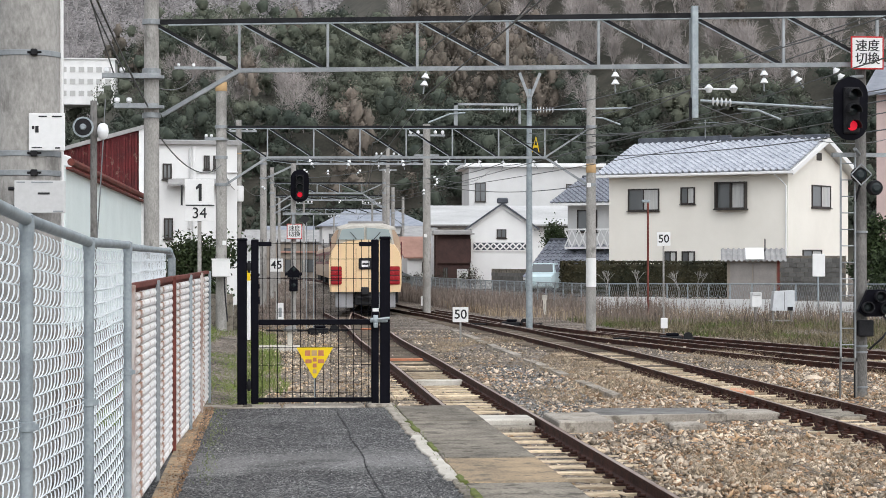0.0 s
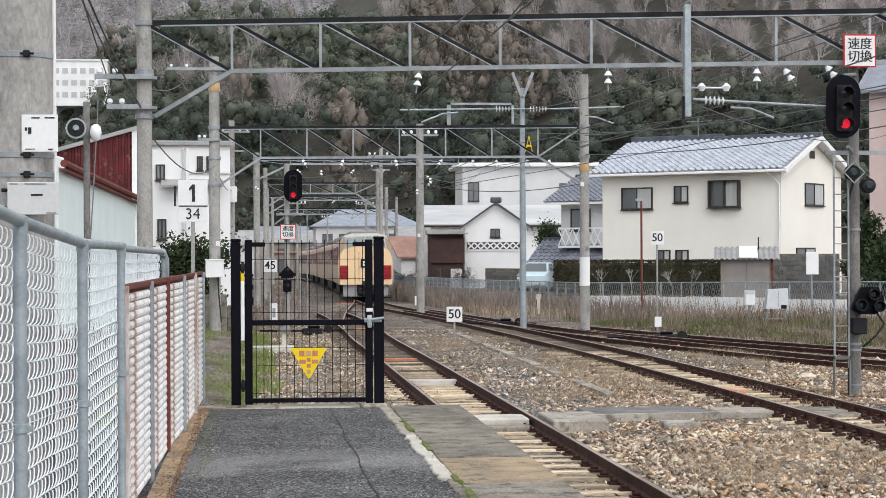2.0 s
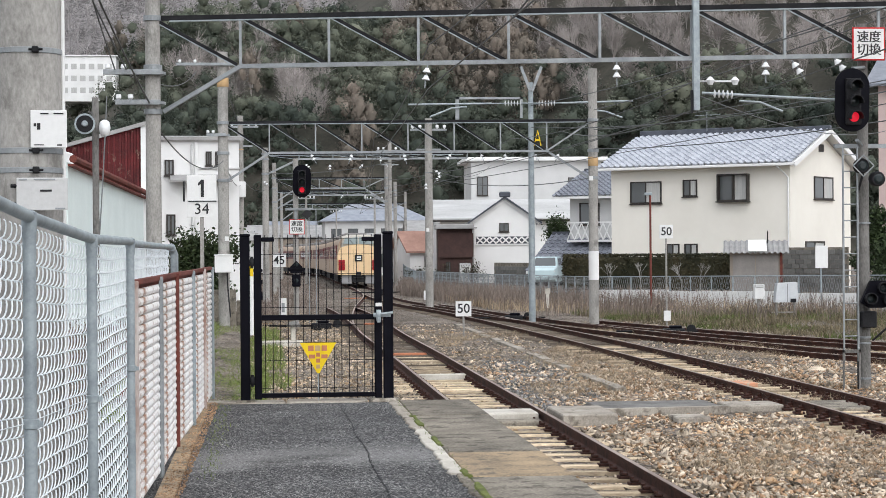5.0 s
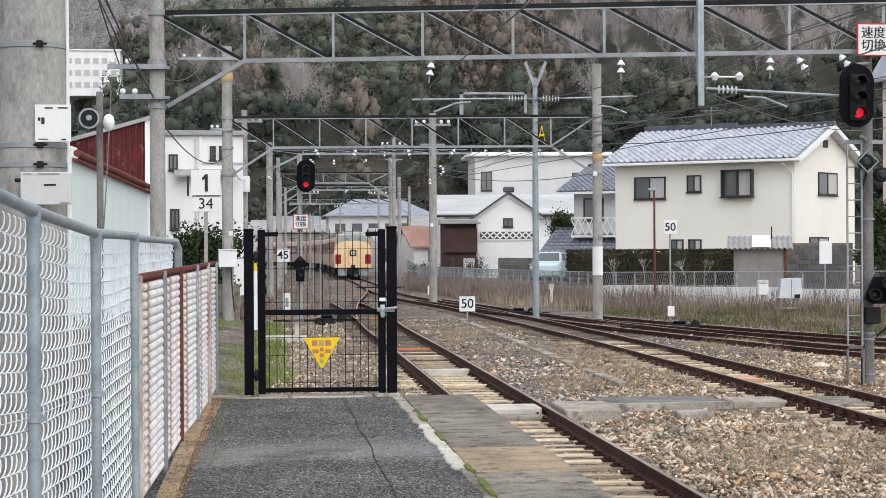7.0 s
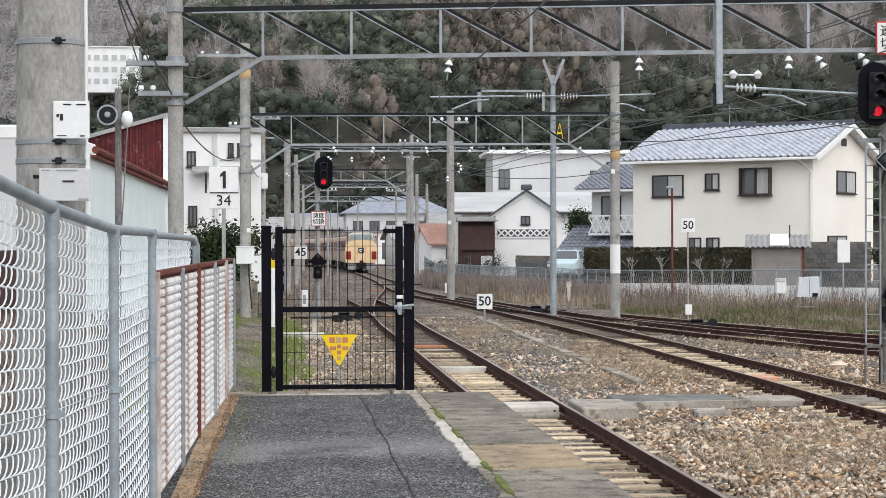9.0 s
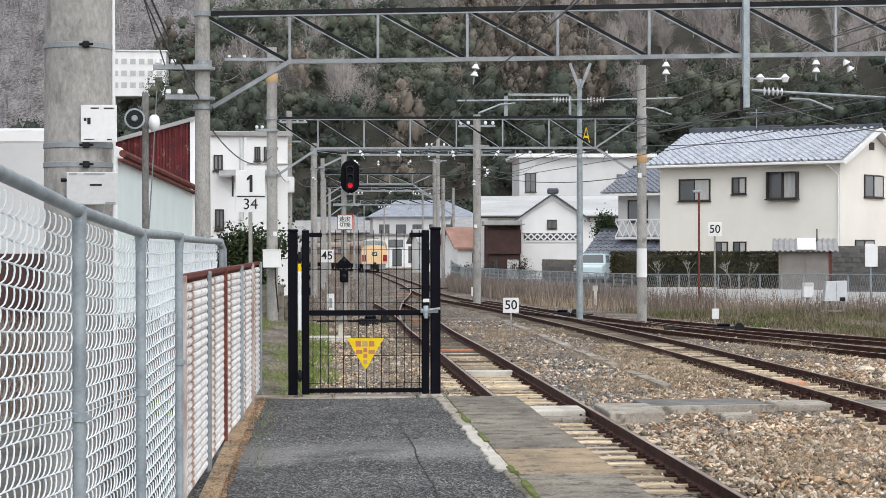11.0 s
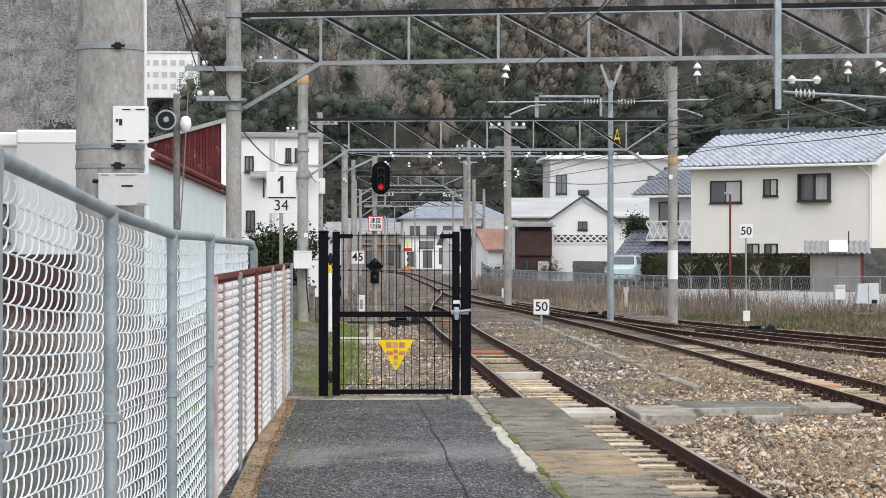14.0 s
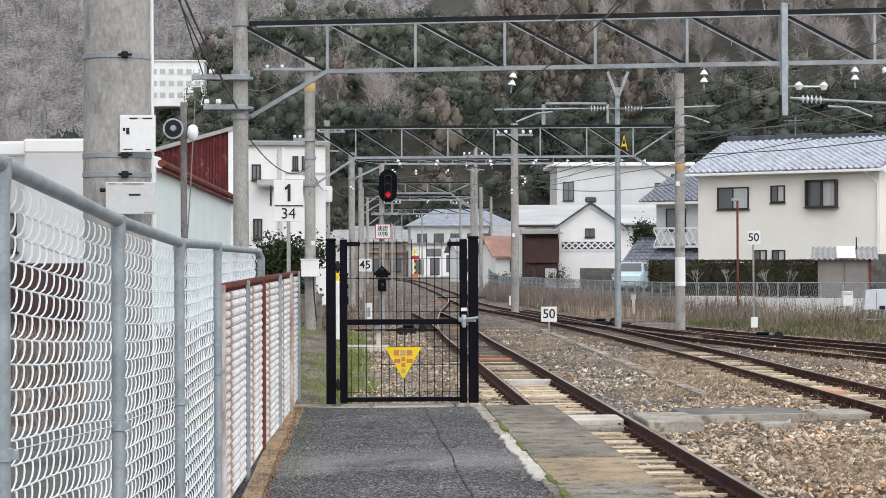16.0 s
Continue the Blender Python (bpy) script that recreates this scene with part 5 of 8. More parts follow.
# ---- wooded hills ----
def hill_z(x, y):
    x, y = np.asarray(x, float), np.asarray(y, float)
    start = 345 - 45 * smooth01(20, 110, x)
    cap = 24 + 40 * smooth01(-62, 14, x) + 70 * smooth01(0, 90, x)
    up = np.clip((y - start) * 0.62, 0, None)
    z = cap * (1 - np.exp(-up / cap)) * 1.25
    z = np.minimum(z, cap) + 5 * np.sin(x * 0.06 + y * 0.02) * smooth01(0, 40, y - start)
    return z * smooth01(-5, 25, y - start) - 2.0


def far_z(x, y):
    x, y = np.asarray(x, float), np.asarray(y, float)
    return 330 * smooth01(640, 1250, y) * (0.72 + 0.28 * smooth01(-330, -120, x) + 0.14 * np.sin(x * 0.011)) - 6


def terrain(name, fz, x0, x1, y0, y1, step, material, label):
    xs, ys = np.arange(x0, x1 + step, step), np.arange(y0, y1 + step, step)
    gx, gy = np.meshgrid(xs, ys)
    w = len(xs)
    s = Shape()
    s.v = [tuple(p) for p in np.stack([gx, gy, fz(gx, gy)], -1).reshape(-1, 3)]
    s.f = [(j * w + i, j * w + i + 1, (j + 1) * w + i + 1, (j + 1) * w + i) for j in range(len(ys) - 1) for i in range(w - 1)]
    structure(name, s, material, label, "hill", smooth=True, kind="stuff")


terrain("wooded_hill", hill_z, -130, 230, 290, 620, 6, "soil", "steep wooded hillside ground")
terrain("far_mountain", far_z, -700, 500, 600, 1400, 25, "farsoil", "far mountainside with haze in its pale colour")


def quads(centre, size, rng, flat=0.6, facing=None):
    """Small leaf quads round the given centres, turned at random or roughly facing outwards."""
    k = len(centre)
    a = rng.normal(size=(k, 3))
    if facing is not None:
        face = facing + rng.normal(size=(k, 3)) * 0.3
        face /= np.linalg.norm(face, axis=1)[:, None]
        a -= face * (a * face).sum(1)[:, None]
    a /= np.linalg.norm(a, axis=1)[:, None]
    b = rng.normal(size=(k, 3)) if facing is None else np.cross(face, a)
    b -= a * (a * b).sum(1)[:, None]
    b /= np.linalg.norm(b, axis=1)[:, None]
    sz = (size * rng.uniform(0.6, 1.4, k))[:, None]
    v = np.stack([centre + a * sz, centre + b * sz * flat, centre - a * sz, centre - b * sz * flat], 1).reshape(-1, 3)
    return v, np.arange(4 * k).reshape(-1, 4)


HULL = np.array([(math.cos(j * math.pi / 4 + i * 0.39) * rr, math.sin(j * math.pi / 4 + i * 0.39) * rr, zz) for i, (zz, rr) in enumerate(((-0.6, 0.5), (0.2, 1.0), (0.9, 0.5))) for j in range(8)])
HULL_FACES = np.array([(i * 8 + j, i * 8 + (j + 1) % 8, i * 8 + 8 + (j + 1) % 8, i * 8 + 8 + j) for i in range(2) for j in range(8)] + [(16, 17, 18, 19), (16, 19, 20, 23), (23, 20, 21, 22)])


def hull(rng, centre, radii):
    """The solid heart of a clump: an uneven rounded body under its leaves."""
    return HULL * rng.uniform(0.6, 1.35, (len(HULL), 1)) * radii + centre, HULL_FACES


def leaf_crown(rng, lump, radii, foot, k, leaf, spread):
    """Leaves on the outside of several lumps, over a dark heart in each; lumps in units of the crown."""
    out_ = rng.normal(size=(k, 3))
    out_[:, 2] = np.abs(out_[:, 2]) * 0.9 - 0.3
    out_ /= np.linalg.norm(out_, axis=1)[:, None]
    c = lump[rng.integers(0, len(lump), k)] + out_ * (spread * rng.triangular(0.62, 1.0, 1.18, k))[:, None] + rng.normal(0, 0.03, (k, 3))
    got = [quads(c * radii + foot, leaf, rng, 0.75, out_)]
    for q in lump:
        got.append(hull(rng, q * radii + foot, np.array(radii) * spread * 0.5))
    return got


def bare_crown(rng, foot, r, h, k, twig, thick=0.030):
    """A leafless tree: a stem, limbs fanning up from it, and a haze of fine twigs along their outer ends."""
    m = 9
    a = rng.uniform(0, 2 * np.pi, m)
    lean = rng.uniform(0.1, 0.8, m)
    d = np.stack([np.cos(a) * lean, np.sin(a) * lean, np.full(m, 1.0)], 1)
    d /= np.linalg.norm(d, axis=1)[:, None]
    tip = d * (r * 0.8, r * 0.8, h * 1.25)
    root = np.stack([np.zeros(m), np.zeros(m), rng.uniform(0.0, 0.35, m) * h], 1)
    p = [root]
    q = [root + tip * 0.8]
    w = [np.full(m, thick * 1.8)]
    j = rng.integers(0, m, k)
    f = rng.uniform(0.3, 0.95, k)[:, None]
    start = root[j] + tip[j] * 0.8 * f
    e = d[j] + rng.normal(size=(k, 3)) * (0.55, 0.55, 0.35)
    e /= np.linalg.norm(e, axis=1)[:, None]
    p.append(start)
    q.append(start + e * (twig * rng.uniform(0.5, 1.5, k))[:, None])
    w.append(np.full(k, thick))
    p, q, w = np.concatenate(p), np.concatenate(q), np.concatenate(w)[:, None]
    sd = np.cross(q - p, rng.normal(size=p.shape))
    sd = sd / np.linalg.norm(sd, axis=1)[:, None] * w
    v = np.stack([p - sd, p + sd, q + sd * 0.35, q - sd * 0.35], 1).reshape(-1, 3) + foot
    return v, np.arange(len(v)).reshape(-1, 4)


def woods(seed, fz, x0, x1, y0, y1, spacing, crown, far=False):
    """Trees over a slope: evergreens low down and on the near spur, brown conifers amid, leafless trees high up."""
    rng = np.random.default_rng(seed)
    out = {k: [] for k in ("conifer", "ever", "cedar", "bare", "farwood")}
    for gy in np.arange(y0, y1, spacing * 0.9):
        for gx in np.arange(x0, x1, spacing):
            x, y = gx + rng.uniform(-0.5, 0.5) * spacing, gy + rng.uniform(-0.5, 0.5) * spacing
            z = float(fz(x, y))
            r = crown * rng.uniform(0.55, 1.3)
            if z < 1.0 or (abs(x + 0.087 * y) < 15 and 398 < y < 430) or not -0.21 * y < x < 0.37 * y:
                continue
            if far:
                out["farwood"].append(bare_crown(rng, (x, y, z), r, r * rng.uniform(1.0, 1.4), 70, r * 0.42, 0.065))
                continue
            n1, n2, n3 = (noise.noise(Vector((x * 0.03, y * 0.03, seed + 7.3 * j))) + 0.16 * rng.normal() for j in range(3))
            high = float(np.tanh((z - 27) / 8))
            bare = 1.15 * high * float(smooth01(34, 58, x)) + 0.5 * math.exp(-((x - 8) / 9) ** 2 - ((z - 31) / 4) ** 2) - (0.25 if -46 < x < 30 else 0.0) - 0.22 - (0.5 if z < 23 else 0.0) + (1.4 if x < -46 else 0.0) + n1
            brown = 0.6 * math.exp(-((x - 38) / 17) ** 2 - ((z - 35) / 13) ** 2) - 0.14 + n2 - (0.25 if x < 14 else 0.0)
            green = 0.14 - 0.2 * high + n3
            top = max(bare, brown, green)
            thin = 5 if z > 0.148 * y else (2 if z < 8 else 1)
            size = 0.20 * (1.9 if thin > 1 else 1)
            if top == bare:
                h = r * rng.uniform(1.2, 1.7)
                out["bare"].append(bare_crown(rng, (x, y, z), r * 1.1, h, 560 // thin, r * 0.40))
            elif top == brown:
                h = r * rng.uniform(1.5, 2.2)
                t = rng.uniform(-0.6, 1.0, 10)
                w = rng.uniform(0, 2 * np.pi, 10)
                q = 0.62 * np.sqrt(np.clip(1 - np.clip(t, 0, 1), 0.03, 1)) * rng.uniform(0.5, 1, 10)
                lump = np.stack([np.cos(w) * q, np.sin(w) * q, t * 0.75], 1)
                out["cedar"] += leaf_crown(rng, lump, (r * 0.9, r * 0.9, h * 0.75), (x, y, z + h * 0.75), 600 // thin, size, 0.42)
            else:
                h = r * rng.uniform(1.0, 1.5)
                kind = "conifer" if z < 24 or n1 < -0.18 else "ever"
                lump = rng.normal(size=(6, 3)) * (0.42, 0.42, 0.34)
                out[kind] += leaf_crown(rng, lump, (r, r, h * 0.85), (x, y, z + h * 0.9), 640 // thin, size, 0.5)
    return out


def merge(chunks):
    vs, fs, k = [], [], 0
    for v, f in chunks:
        vs.append(v)
        fs.append(f + k)
        k += len(v)
    return np.concatenate(vs), np.concatenate(fs)


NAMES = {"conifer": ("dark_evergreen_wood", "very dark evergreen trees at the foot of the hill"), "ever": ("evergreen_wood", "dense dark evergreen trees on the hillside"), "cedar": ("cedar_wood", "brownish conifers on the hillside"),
         "bare": ("bare_wood", "grey-brown leafless winter trees on the hillside"), "farwood": ("distant_wood", "pale leafless woods on the far mountain")}
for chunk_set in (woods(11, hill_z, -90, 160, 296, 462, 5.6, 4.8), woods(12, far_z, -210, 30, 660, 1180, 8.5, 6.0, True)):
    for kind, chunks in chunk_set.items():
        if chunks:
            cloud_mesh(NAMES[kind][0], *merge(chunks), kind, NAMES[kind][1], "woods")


# ---- the departing train ----
CAR = 20.0


def body_ring(y, w=1.45, z0=0.82, z1=3.45, lean=0.0):
    """Cross-section of a car body at y: straight below, leaning in above, rounded roof."""
    pts = [(-w * 0.97, z0), (-w, z0 + 0.35), (-w, z0 + 1.25), (-w * 0.93, z1 - 0.45), (-w * 0.8, z1 - 0.18), (-w * 0.45, z1 - 0.02), (0, z1 + 0.03)]
    pts = pts + [(-x, z) for x, z in reversed(pts[:-1])]
    return [(x, y, z) for x, z in pts]


def rail_car(name, label, cab):
    """A railcar with its length along y, rear end at -y."""
    c = thing(name, (0, 0, 0), label, "railcar", "cars of the train")
    h = CAR / 2
    part("body", Shape().loft([body_ring(-h + (0.45 if cab else 0.15)), body_ring(h - 0.15)]), "sidecream", c, "cream painted body with side shade in its colour", smooth=True)
    for sx in (-1, 1):
        part("window_band", Shape().box(*sorted((sx * 1.42, sx * 1.462)), -h + 1.9, h - 0.5, 1.88, 2.84), "maroon", c, "dark red window band")
        for k in range(9):
            y = -h + 2.9 + k * 1.75
            part("side_window", Shape().box(*sorted((sx * 1.45, sx * 1.468)), y, y + 1.3, 2.08, 2.62), "glass", c)
        part("underfloor", Shape().box(*sorted((sx * 0.7, sx * 1.3)), -h + 4.6, h - 4.6, 0.3, 0.94, 0.03), "dark", c, "dark underfloor equipment")
    part("roof", Shape().loft([[(x * 0.9, y, z + 0.012) for x, y, z in body_ring(y)[4:9]] + [(x * 0.9, y, z - 0.05) for x, y, z in reversed(body_ring(y)[4:9])] for y in (-h + (2.0 if cab else 0.3), h - 0.3)]), "traingrey", c, "grey roof", smooth=True)
    for y in (-4.5, 0.5, 5.5):
        part("roof_unit", Shape().box(-0.8, 0.8, y - 1.2, y + 1.2, 3.44, 3.72, 0.06), "traingrey", c)
    for y in (-h + 3.0, h - 3.0):
        bog = part("bogie", Shape().box(-1.0, 1.0, y - 1.4, y + 1.4, 0.35, 0.75, 0.03), "dark", c)
        for dy in (-1.05, 1.05):
            for x in (-0.57, 0.57):
                part("wheel", Shape().turned((x, y + dy, 0.43), [(0.43, -0.06), (0.43, 0.06)], 20, "x"), "dark", bog)
    if cab:
        cab_end(c, h)
    else:
        part("gangway", Shape().box(-0.5, 0.5, -h - 0.1, -h + 0.2, 1.0, 2.95, 0.03), "dark", c)
    return c


def cab_end(c, h):
    nose = [[(x * 0.985, -h + 0.1, z) for x, y, z in body_ring(0, z1=2.86)], [(x, -h + 0.45, z) for x, y, z in body_ring(0, z1=2.90)], [(x, -h + 2.2, z) for x, y, z in body_ring(0, z1=3.0)]]
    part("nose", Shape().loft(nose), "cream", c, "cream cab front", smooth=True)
    cabn = [[(x * 0.82, -h + 0.22, z) for x, z in ((-1.35, 2.6), (1.35, 2.6), (1.2, 3.32), (0.7, 3.43), (-0.7, 3.43), (-1.2, 3.32))],
            [(x, -h + 1.0, z) for x, z in ((-1.42, 2.6), (1.42, 2.6), (1.18, 3.42), (0.7, 3.56), (-0.7, 3.56), (-1.18, 3.42))],
            [(x, -h + 2.4, z) for x, z in ((-1.42, 2.6), (1.42, 2.6), (1.2, 3.4), (0.7, 3.52), (-0.7, 3.52), (-1.2, 3.4))]]
    part("cab", Shape().loft(cabn), "pale", c, "raised cab roof", smooth=True)
    for sx in (-1, 1):
        q = [(sx * 0.05, 2.90), (sx * 1.06, 2.90), (sx * 0.92, 3.30), (sx * 0.05, 3.38)]
        part("windscreen", Shape().slab(q, -h + 0.13, -h + 0.24), "cabglass", c, "cab window with sky reflection in its pale colour")
        part("wiper", Shape().beam((sx * 0.35, -h + 0.11, 2.92), (sx * 0.6, -h + 0.11, 3.2), 0.03, 0.02), "ink", c)
        lamp = part("tail_light_panel", Shape().box(sx * 1.15 - 0.22, sx * 1.15 + 0.22, -h + 0.04, -h + 0.12, 1.12, 1.84, 0.04), "taillight", c, "red tail light cluster")
        for z in (1.28, 1.48, 1.68):
            part("rib", Shape().box(sx * 1.15 - 0.2, sx * 1.15 + 0.2, -h + 0.025, -h + 0.039, z - 0.012, z + 0.012), "ink", lamp)
        for x in (sx * 1.05, sx * 1.26):
            part("lens", Shape().turned((x, -h + 0.03, 1.58), [(0.085, 0.0), (0.085, -0.02), (0.06, -0.03)], 14, "y"), "taillight", lamp)
            part("lens", Shape().turned((x, -h + 0.03, 1.38), [(0.085, 0.0), (0.085, -0.02), (0.06, -0.03)], 14, "y"), "taillight", lamp)
    plate = part("train_name_plate", Shape().box(-0.26, 0.26, -h + 0.05, -h + 0.1, 1.72, 2.17, 0.05), "ink", c, "dark plate with white device")
    part("plate_device", Shape().box(-0.17, 0.17, -h + 0.035, -h + 0.049, 1.82, 2.07, 0.03), "white", plate)
    part("plate_bar", Shape().box(-0.11, 0.13, -h + 0.025, -h + 0.034, 1.9, 1.97), "ink", plate)
    part("door_seam", Shape().box(-0.37, -0.355, -h + 0.085, -h + 0.1, 1.0, 2.55).box(0.355, 0.37, -h + 0.085, -h + 0.1, 1.0, 2.55), "maroon", c)
    for a, b in ((-1.2, -0.45), (0.45, 1.2)):
        part("skirt", Shape().box(a, b, -h + 0.3, -h + 0.9, 0.18, 0.85, 0.05), "trainskirt", c, "grey skirt plate")
    part("coupler", Shape().box(-0.16, 0.16, -h - 0.25, -h + 0.5, 0.72, 1.02, 0.04).box(-0.42, 0.42, -h + 0.25, -h + 0.8, 0.3, 0.95, 0.04).tube((-0.3, -h, 0.6), (0.3, -h, 0.6), 0.05), "ink", c, "black coupler and hoses")


CARS = [rail_car("rear_railcar", "cream train car with red tail lights and raised cab", True)]
mid_car = rail_car("railcar", "cream train car with dark red window band", False)
CARS.append(mid_car)
for i in range(4):
    CARS.append(copy_thing(mid_car, pose(0, 0, 0)))

LINE, LINE_S = along(MAIN, 0.5)
REAR = [(0.0, 76), (1.0, 89.5), (2.0, 102), (3.0, 112.5), (4.0, 122), (5.0, 131), (6.4, 143), (7.2, 150.5), (8.0, 159.5), (8.6, 167.5), (9.2, 176), (10.2, 195), (11.3, 217), (12.0, 231.5), (13.0, 253), (14.0, 275), (15.0, 297), (16.0, 319)]


def on_line(s):
    x, y = np.interp(s, LINE_S, LINE[:, 0]), np.interp(s, LINE_S, LINE[:, 1])
    return Vector((float(x), float(y), float(grade(y))))


def motions():
    times = [i * 0.5 for i in range(33)]
    ry = np.interp(times, [t for t, y in REAR], [y for t, y in REAR])
    rear = np.interp(ry, LINE[:, 1], LINE_S)
    for i, car in enumerate(CARS):
        rows = []
        for t, s in zip(times, rear):
            s0 = s + i * (CAR + 0.45)
            a, b = on_line(s0 + 3.0), on_line(s0 + CAR - 3.0)
            c, d = (a + b) / 2, b - a
            rows.append((t, pose(c.x, c.y, c.z, math.degrees(math.atan2(d.z, math.hypot(d.x, d.y))), 0, math.degrees(math.atan2(d.y, d.x)) - 90)))
        walk(car, rows)


# ---- signals and signs ----
def signal_head(parent, x, y, z, lit, w=0.6, h=1.07):
    """Oblong black backboard with three hooded lamps, facing -y."""
    pts = []
    for i in range(24):
        a = 2 * math.pi * i / 24
        pts.append((x + w / 2 * math.sin(a), z + (h / 2 - w / 2) * (1 if math.cos(a) >= 0 else -1) + w / 2 * math.cos(a)))
    board = part("backboard", Shape().slab(pts, y, y + 0.03), "black", parent, "black oblong backboard")
    part("lamp_case", Shape().box(x - 0.13, x + 0.13, y - 0.09, y - 0.002, z - 0.42, z + 0.36, 0.015), "dark", board)
    for k, dz in enumerate((0.23, -0.03, -0.29)):
        part("lens", Shape().turned((x, y - 0.1, z + dz), [(0.085, 0.02), (0.085, -0.005), (0.04, -0.02)], 18, "y"), "redlamp" if k == lit else "lens", board, "lit red lamp" if k == lit else "", smooth=True)
        hood = Shape()
        n = 14
        for r, f in ((0.115, 1), ):
            ring0 = [(x + r * math.cos(a), y - 0.09, z + dz + r * math.sin(a)) for a in np.linspace(-0.3, math.pi + 0.3, n)]
            ring1 = [(p[0], y - 0.30, p[2] - 0.02) for p in ring0]
            ins0 = [(x + (r - 0.012) * math.cos(a), y - 0.09, z + dz + (r - 0.012) * math.sin(a)) for a in np.linspace(-0.3, math.pi + 0.3, n)]
            ins1 = [(p[0], y - 0.30, p[2] - 0.02) for p in ins0]
            hood.add(ring0 + ring1 + ins1 + ins0, [(b * n + i, b * n + i + 1, ((b + 1) % 4) * n + i + 1, ((b + 1) % 4) * n + i) for b in range(4) for i in range(n - 1)])
        part("hood", hood, "dark", board)
    return board


def sign_plate(parent, x, y, z, w, h, text, size, edge=None, bold=0.004, name="plate"):
    p = part(name, Shape().box(x - w / 2, x + w / 2, y, y + 0.02, z - h / 2, z + h / 2, 0.004), edge or "white", parent)
    if edge:
        part("face", Shape().box(x - w / 2 + 0.025, x + w / 2 - 0.025, y - 0.006, y - 0.001, z - h / 2 + 0.025, z + h / 2 - 0.025), "white", p)
    if text:
        for dx in ((-0.004, 0.004) if not bold and edge else (0.0,)):  # heavy brush strokes: struck twice
            lettering(text, size, "ink", p, (x + dx, y - 0.009 - abs(dx + 0.004) * 0.2, z), bold=bold)
    return p


def near_signal():
    s = thing("colour_light_signal", (10.28, 32.0, -0.2), "three-lamp railway signal showing red on a concrete post", "signal")
    part("post", Shape().turned((0, 0, 0), [(0.108, 0), (0.098, 2.5), (0.085, 6.3)], 18), "darkpole", s, "stained concrete post", smooth=True)
    signal_head(s, -0.32, -0.45, 4.97, 2)
    sign_plate(s, 0.02, -0.3, 5.93, 0.57, 0.56, "速度\n切換", 0.215, "redink", 0.0)
    part("bracket", Shape().box(-0.5, 1.0, -0.05, 0.05, 4.18, 4.25).tube((-0.2, -0.3, 4.3), (0.0, 0.0, 4.2), 0.03), "steel", s)
    part("stay", Shape().tube((-0.3, -0.42, 5.5), (0, -0.1, 5.55), 0.03), "steel", s)
    for x, z in ((-0.15, 3.86), (0.12, 3.64)):
        lm = part("route_lamp", Shape().turned((x, -0.42, z), [(0.125, 0.12), (0.13, 0.0), (0.11, -0.05)], 18, "y"), "dark", s, smooth=True)
        part("lamp_lens", Shape().turned((x, -0.475, z), [(0.085, 0.0), (0.05, -0.02)], 16, "y"), "lens", lm)
    part("lamp_surround", Shape().beam((-0.33, -0.5, 3.86), (-0.15, -0.5, 4.04), 0.018, 0.02).beam((-0.15, -0.5, 4.04), (0.03, -0.5, 3.86), 0.018, 0.02).beam((0.03, -0.5, 3.86), (-0.15, -0.5, 3.68), 0.018, 0.02).beam((-0.15, -0.5, 3.68), (-0.33, -0.5, 3.86), 0.018, 0.02), "steel", s)
    k = part("lower_signal", Shape().slab([(-0.15, 1.55), (0.02, 1.92), (0.32, 1.92), (0.42, 1.72), (0.42, 1.55), (0.25, 1.46), (0.0, 1.46)], -0.32, -0.22), "black", s, "black three-lamp shunting signal")
    for x, z in ((0.0, 1.62), (0.22, 1.80), (0.31, 1.60)):
        part("lamp", Shape().turned((x, -0.33, z), [(0.095, 0.02), (0.1, -0.12), (0.085, -0.12), (0.08, 0.0)], 16, "y"), "dark", k, smooth=True)
        part("lamp_lens", Shape().turned((x, -0.34, z), [(0.07, 0.0), (0.04, -0.015)], 14, "y"), "lens", k)
    lad = part("ladder", Shape().box(-0.42, -0.395, -0.2, -0.16, 0.55, 4.2).box(-0.17, -0.145, -0.2, -0.16, 0.55, 4.2), "steel", s, "narrow steel ladder")
    for i in range(13):
        part("rung", Shape().tube((-0.40, -0.18, 0.7 + i * 0.28), (-0.16, -0.18, 0.7 + i * 0.28), 0.011, n=6), "steel", lad)
    part("step_frame", Shape().box(-0.44, -0.41, -0.22, -0.19, 0, 0.75).box(-0.16, -0.13, -0.22, -0.19, 0, 0.75).box(-0.44, -0.13, -0.22, -0.19, 0.7, 0.75), "darkpole", s)
    part("cable", Shape().pipe([(-0.14, -0.12, 0.0), (-0.15, -0.13, 1.4), (-0.14, -0.12, 3.4), (-0.05, -0.3, 3.9)], 0.022, 6).pipe([(0.3, -0.25, 1.5), (0.42, -0.3, 1.3), (0.28, -0.3, 1.1), (0.1, -0.15, 0.9)], 0.02, 6), "cable", s)
    for z in (0.25, 0.85, 0.95, 2.9):
        part("band", Shape().turned((0, 0, z), [(0.09, -0.02), (0.118, -0.016), (0.118, 0.016), (0.09, 0.02)], 18), "steel", s)
    part("junction_box", Shape().box(-0.12, 0.14, -0.28, -0.13, 1.12, 1.4, 0.02), "dark", s)


near_signal()


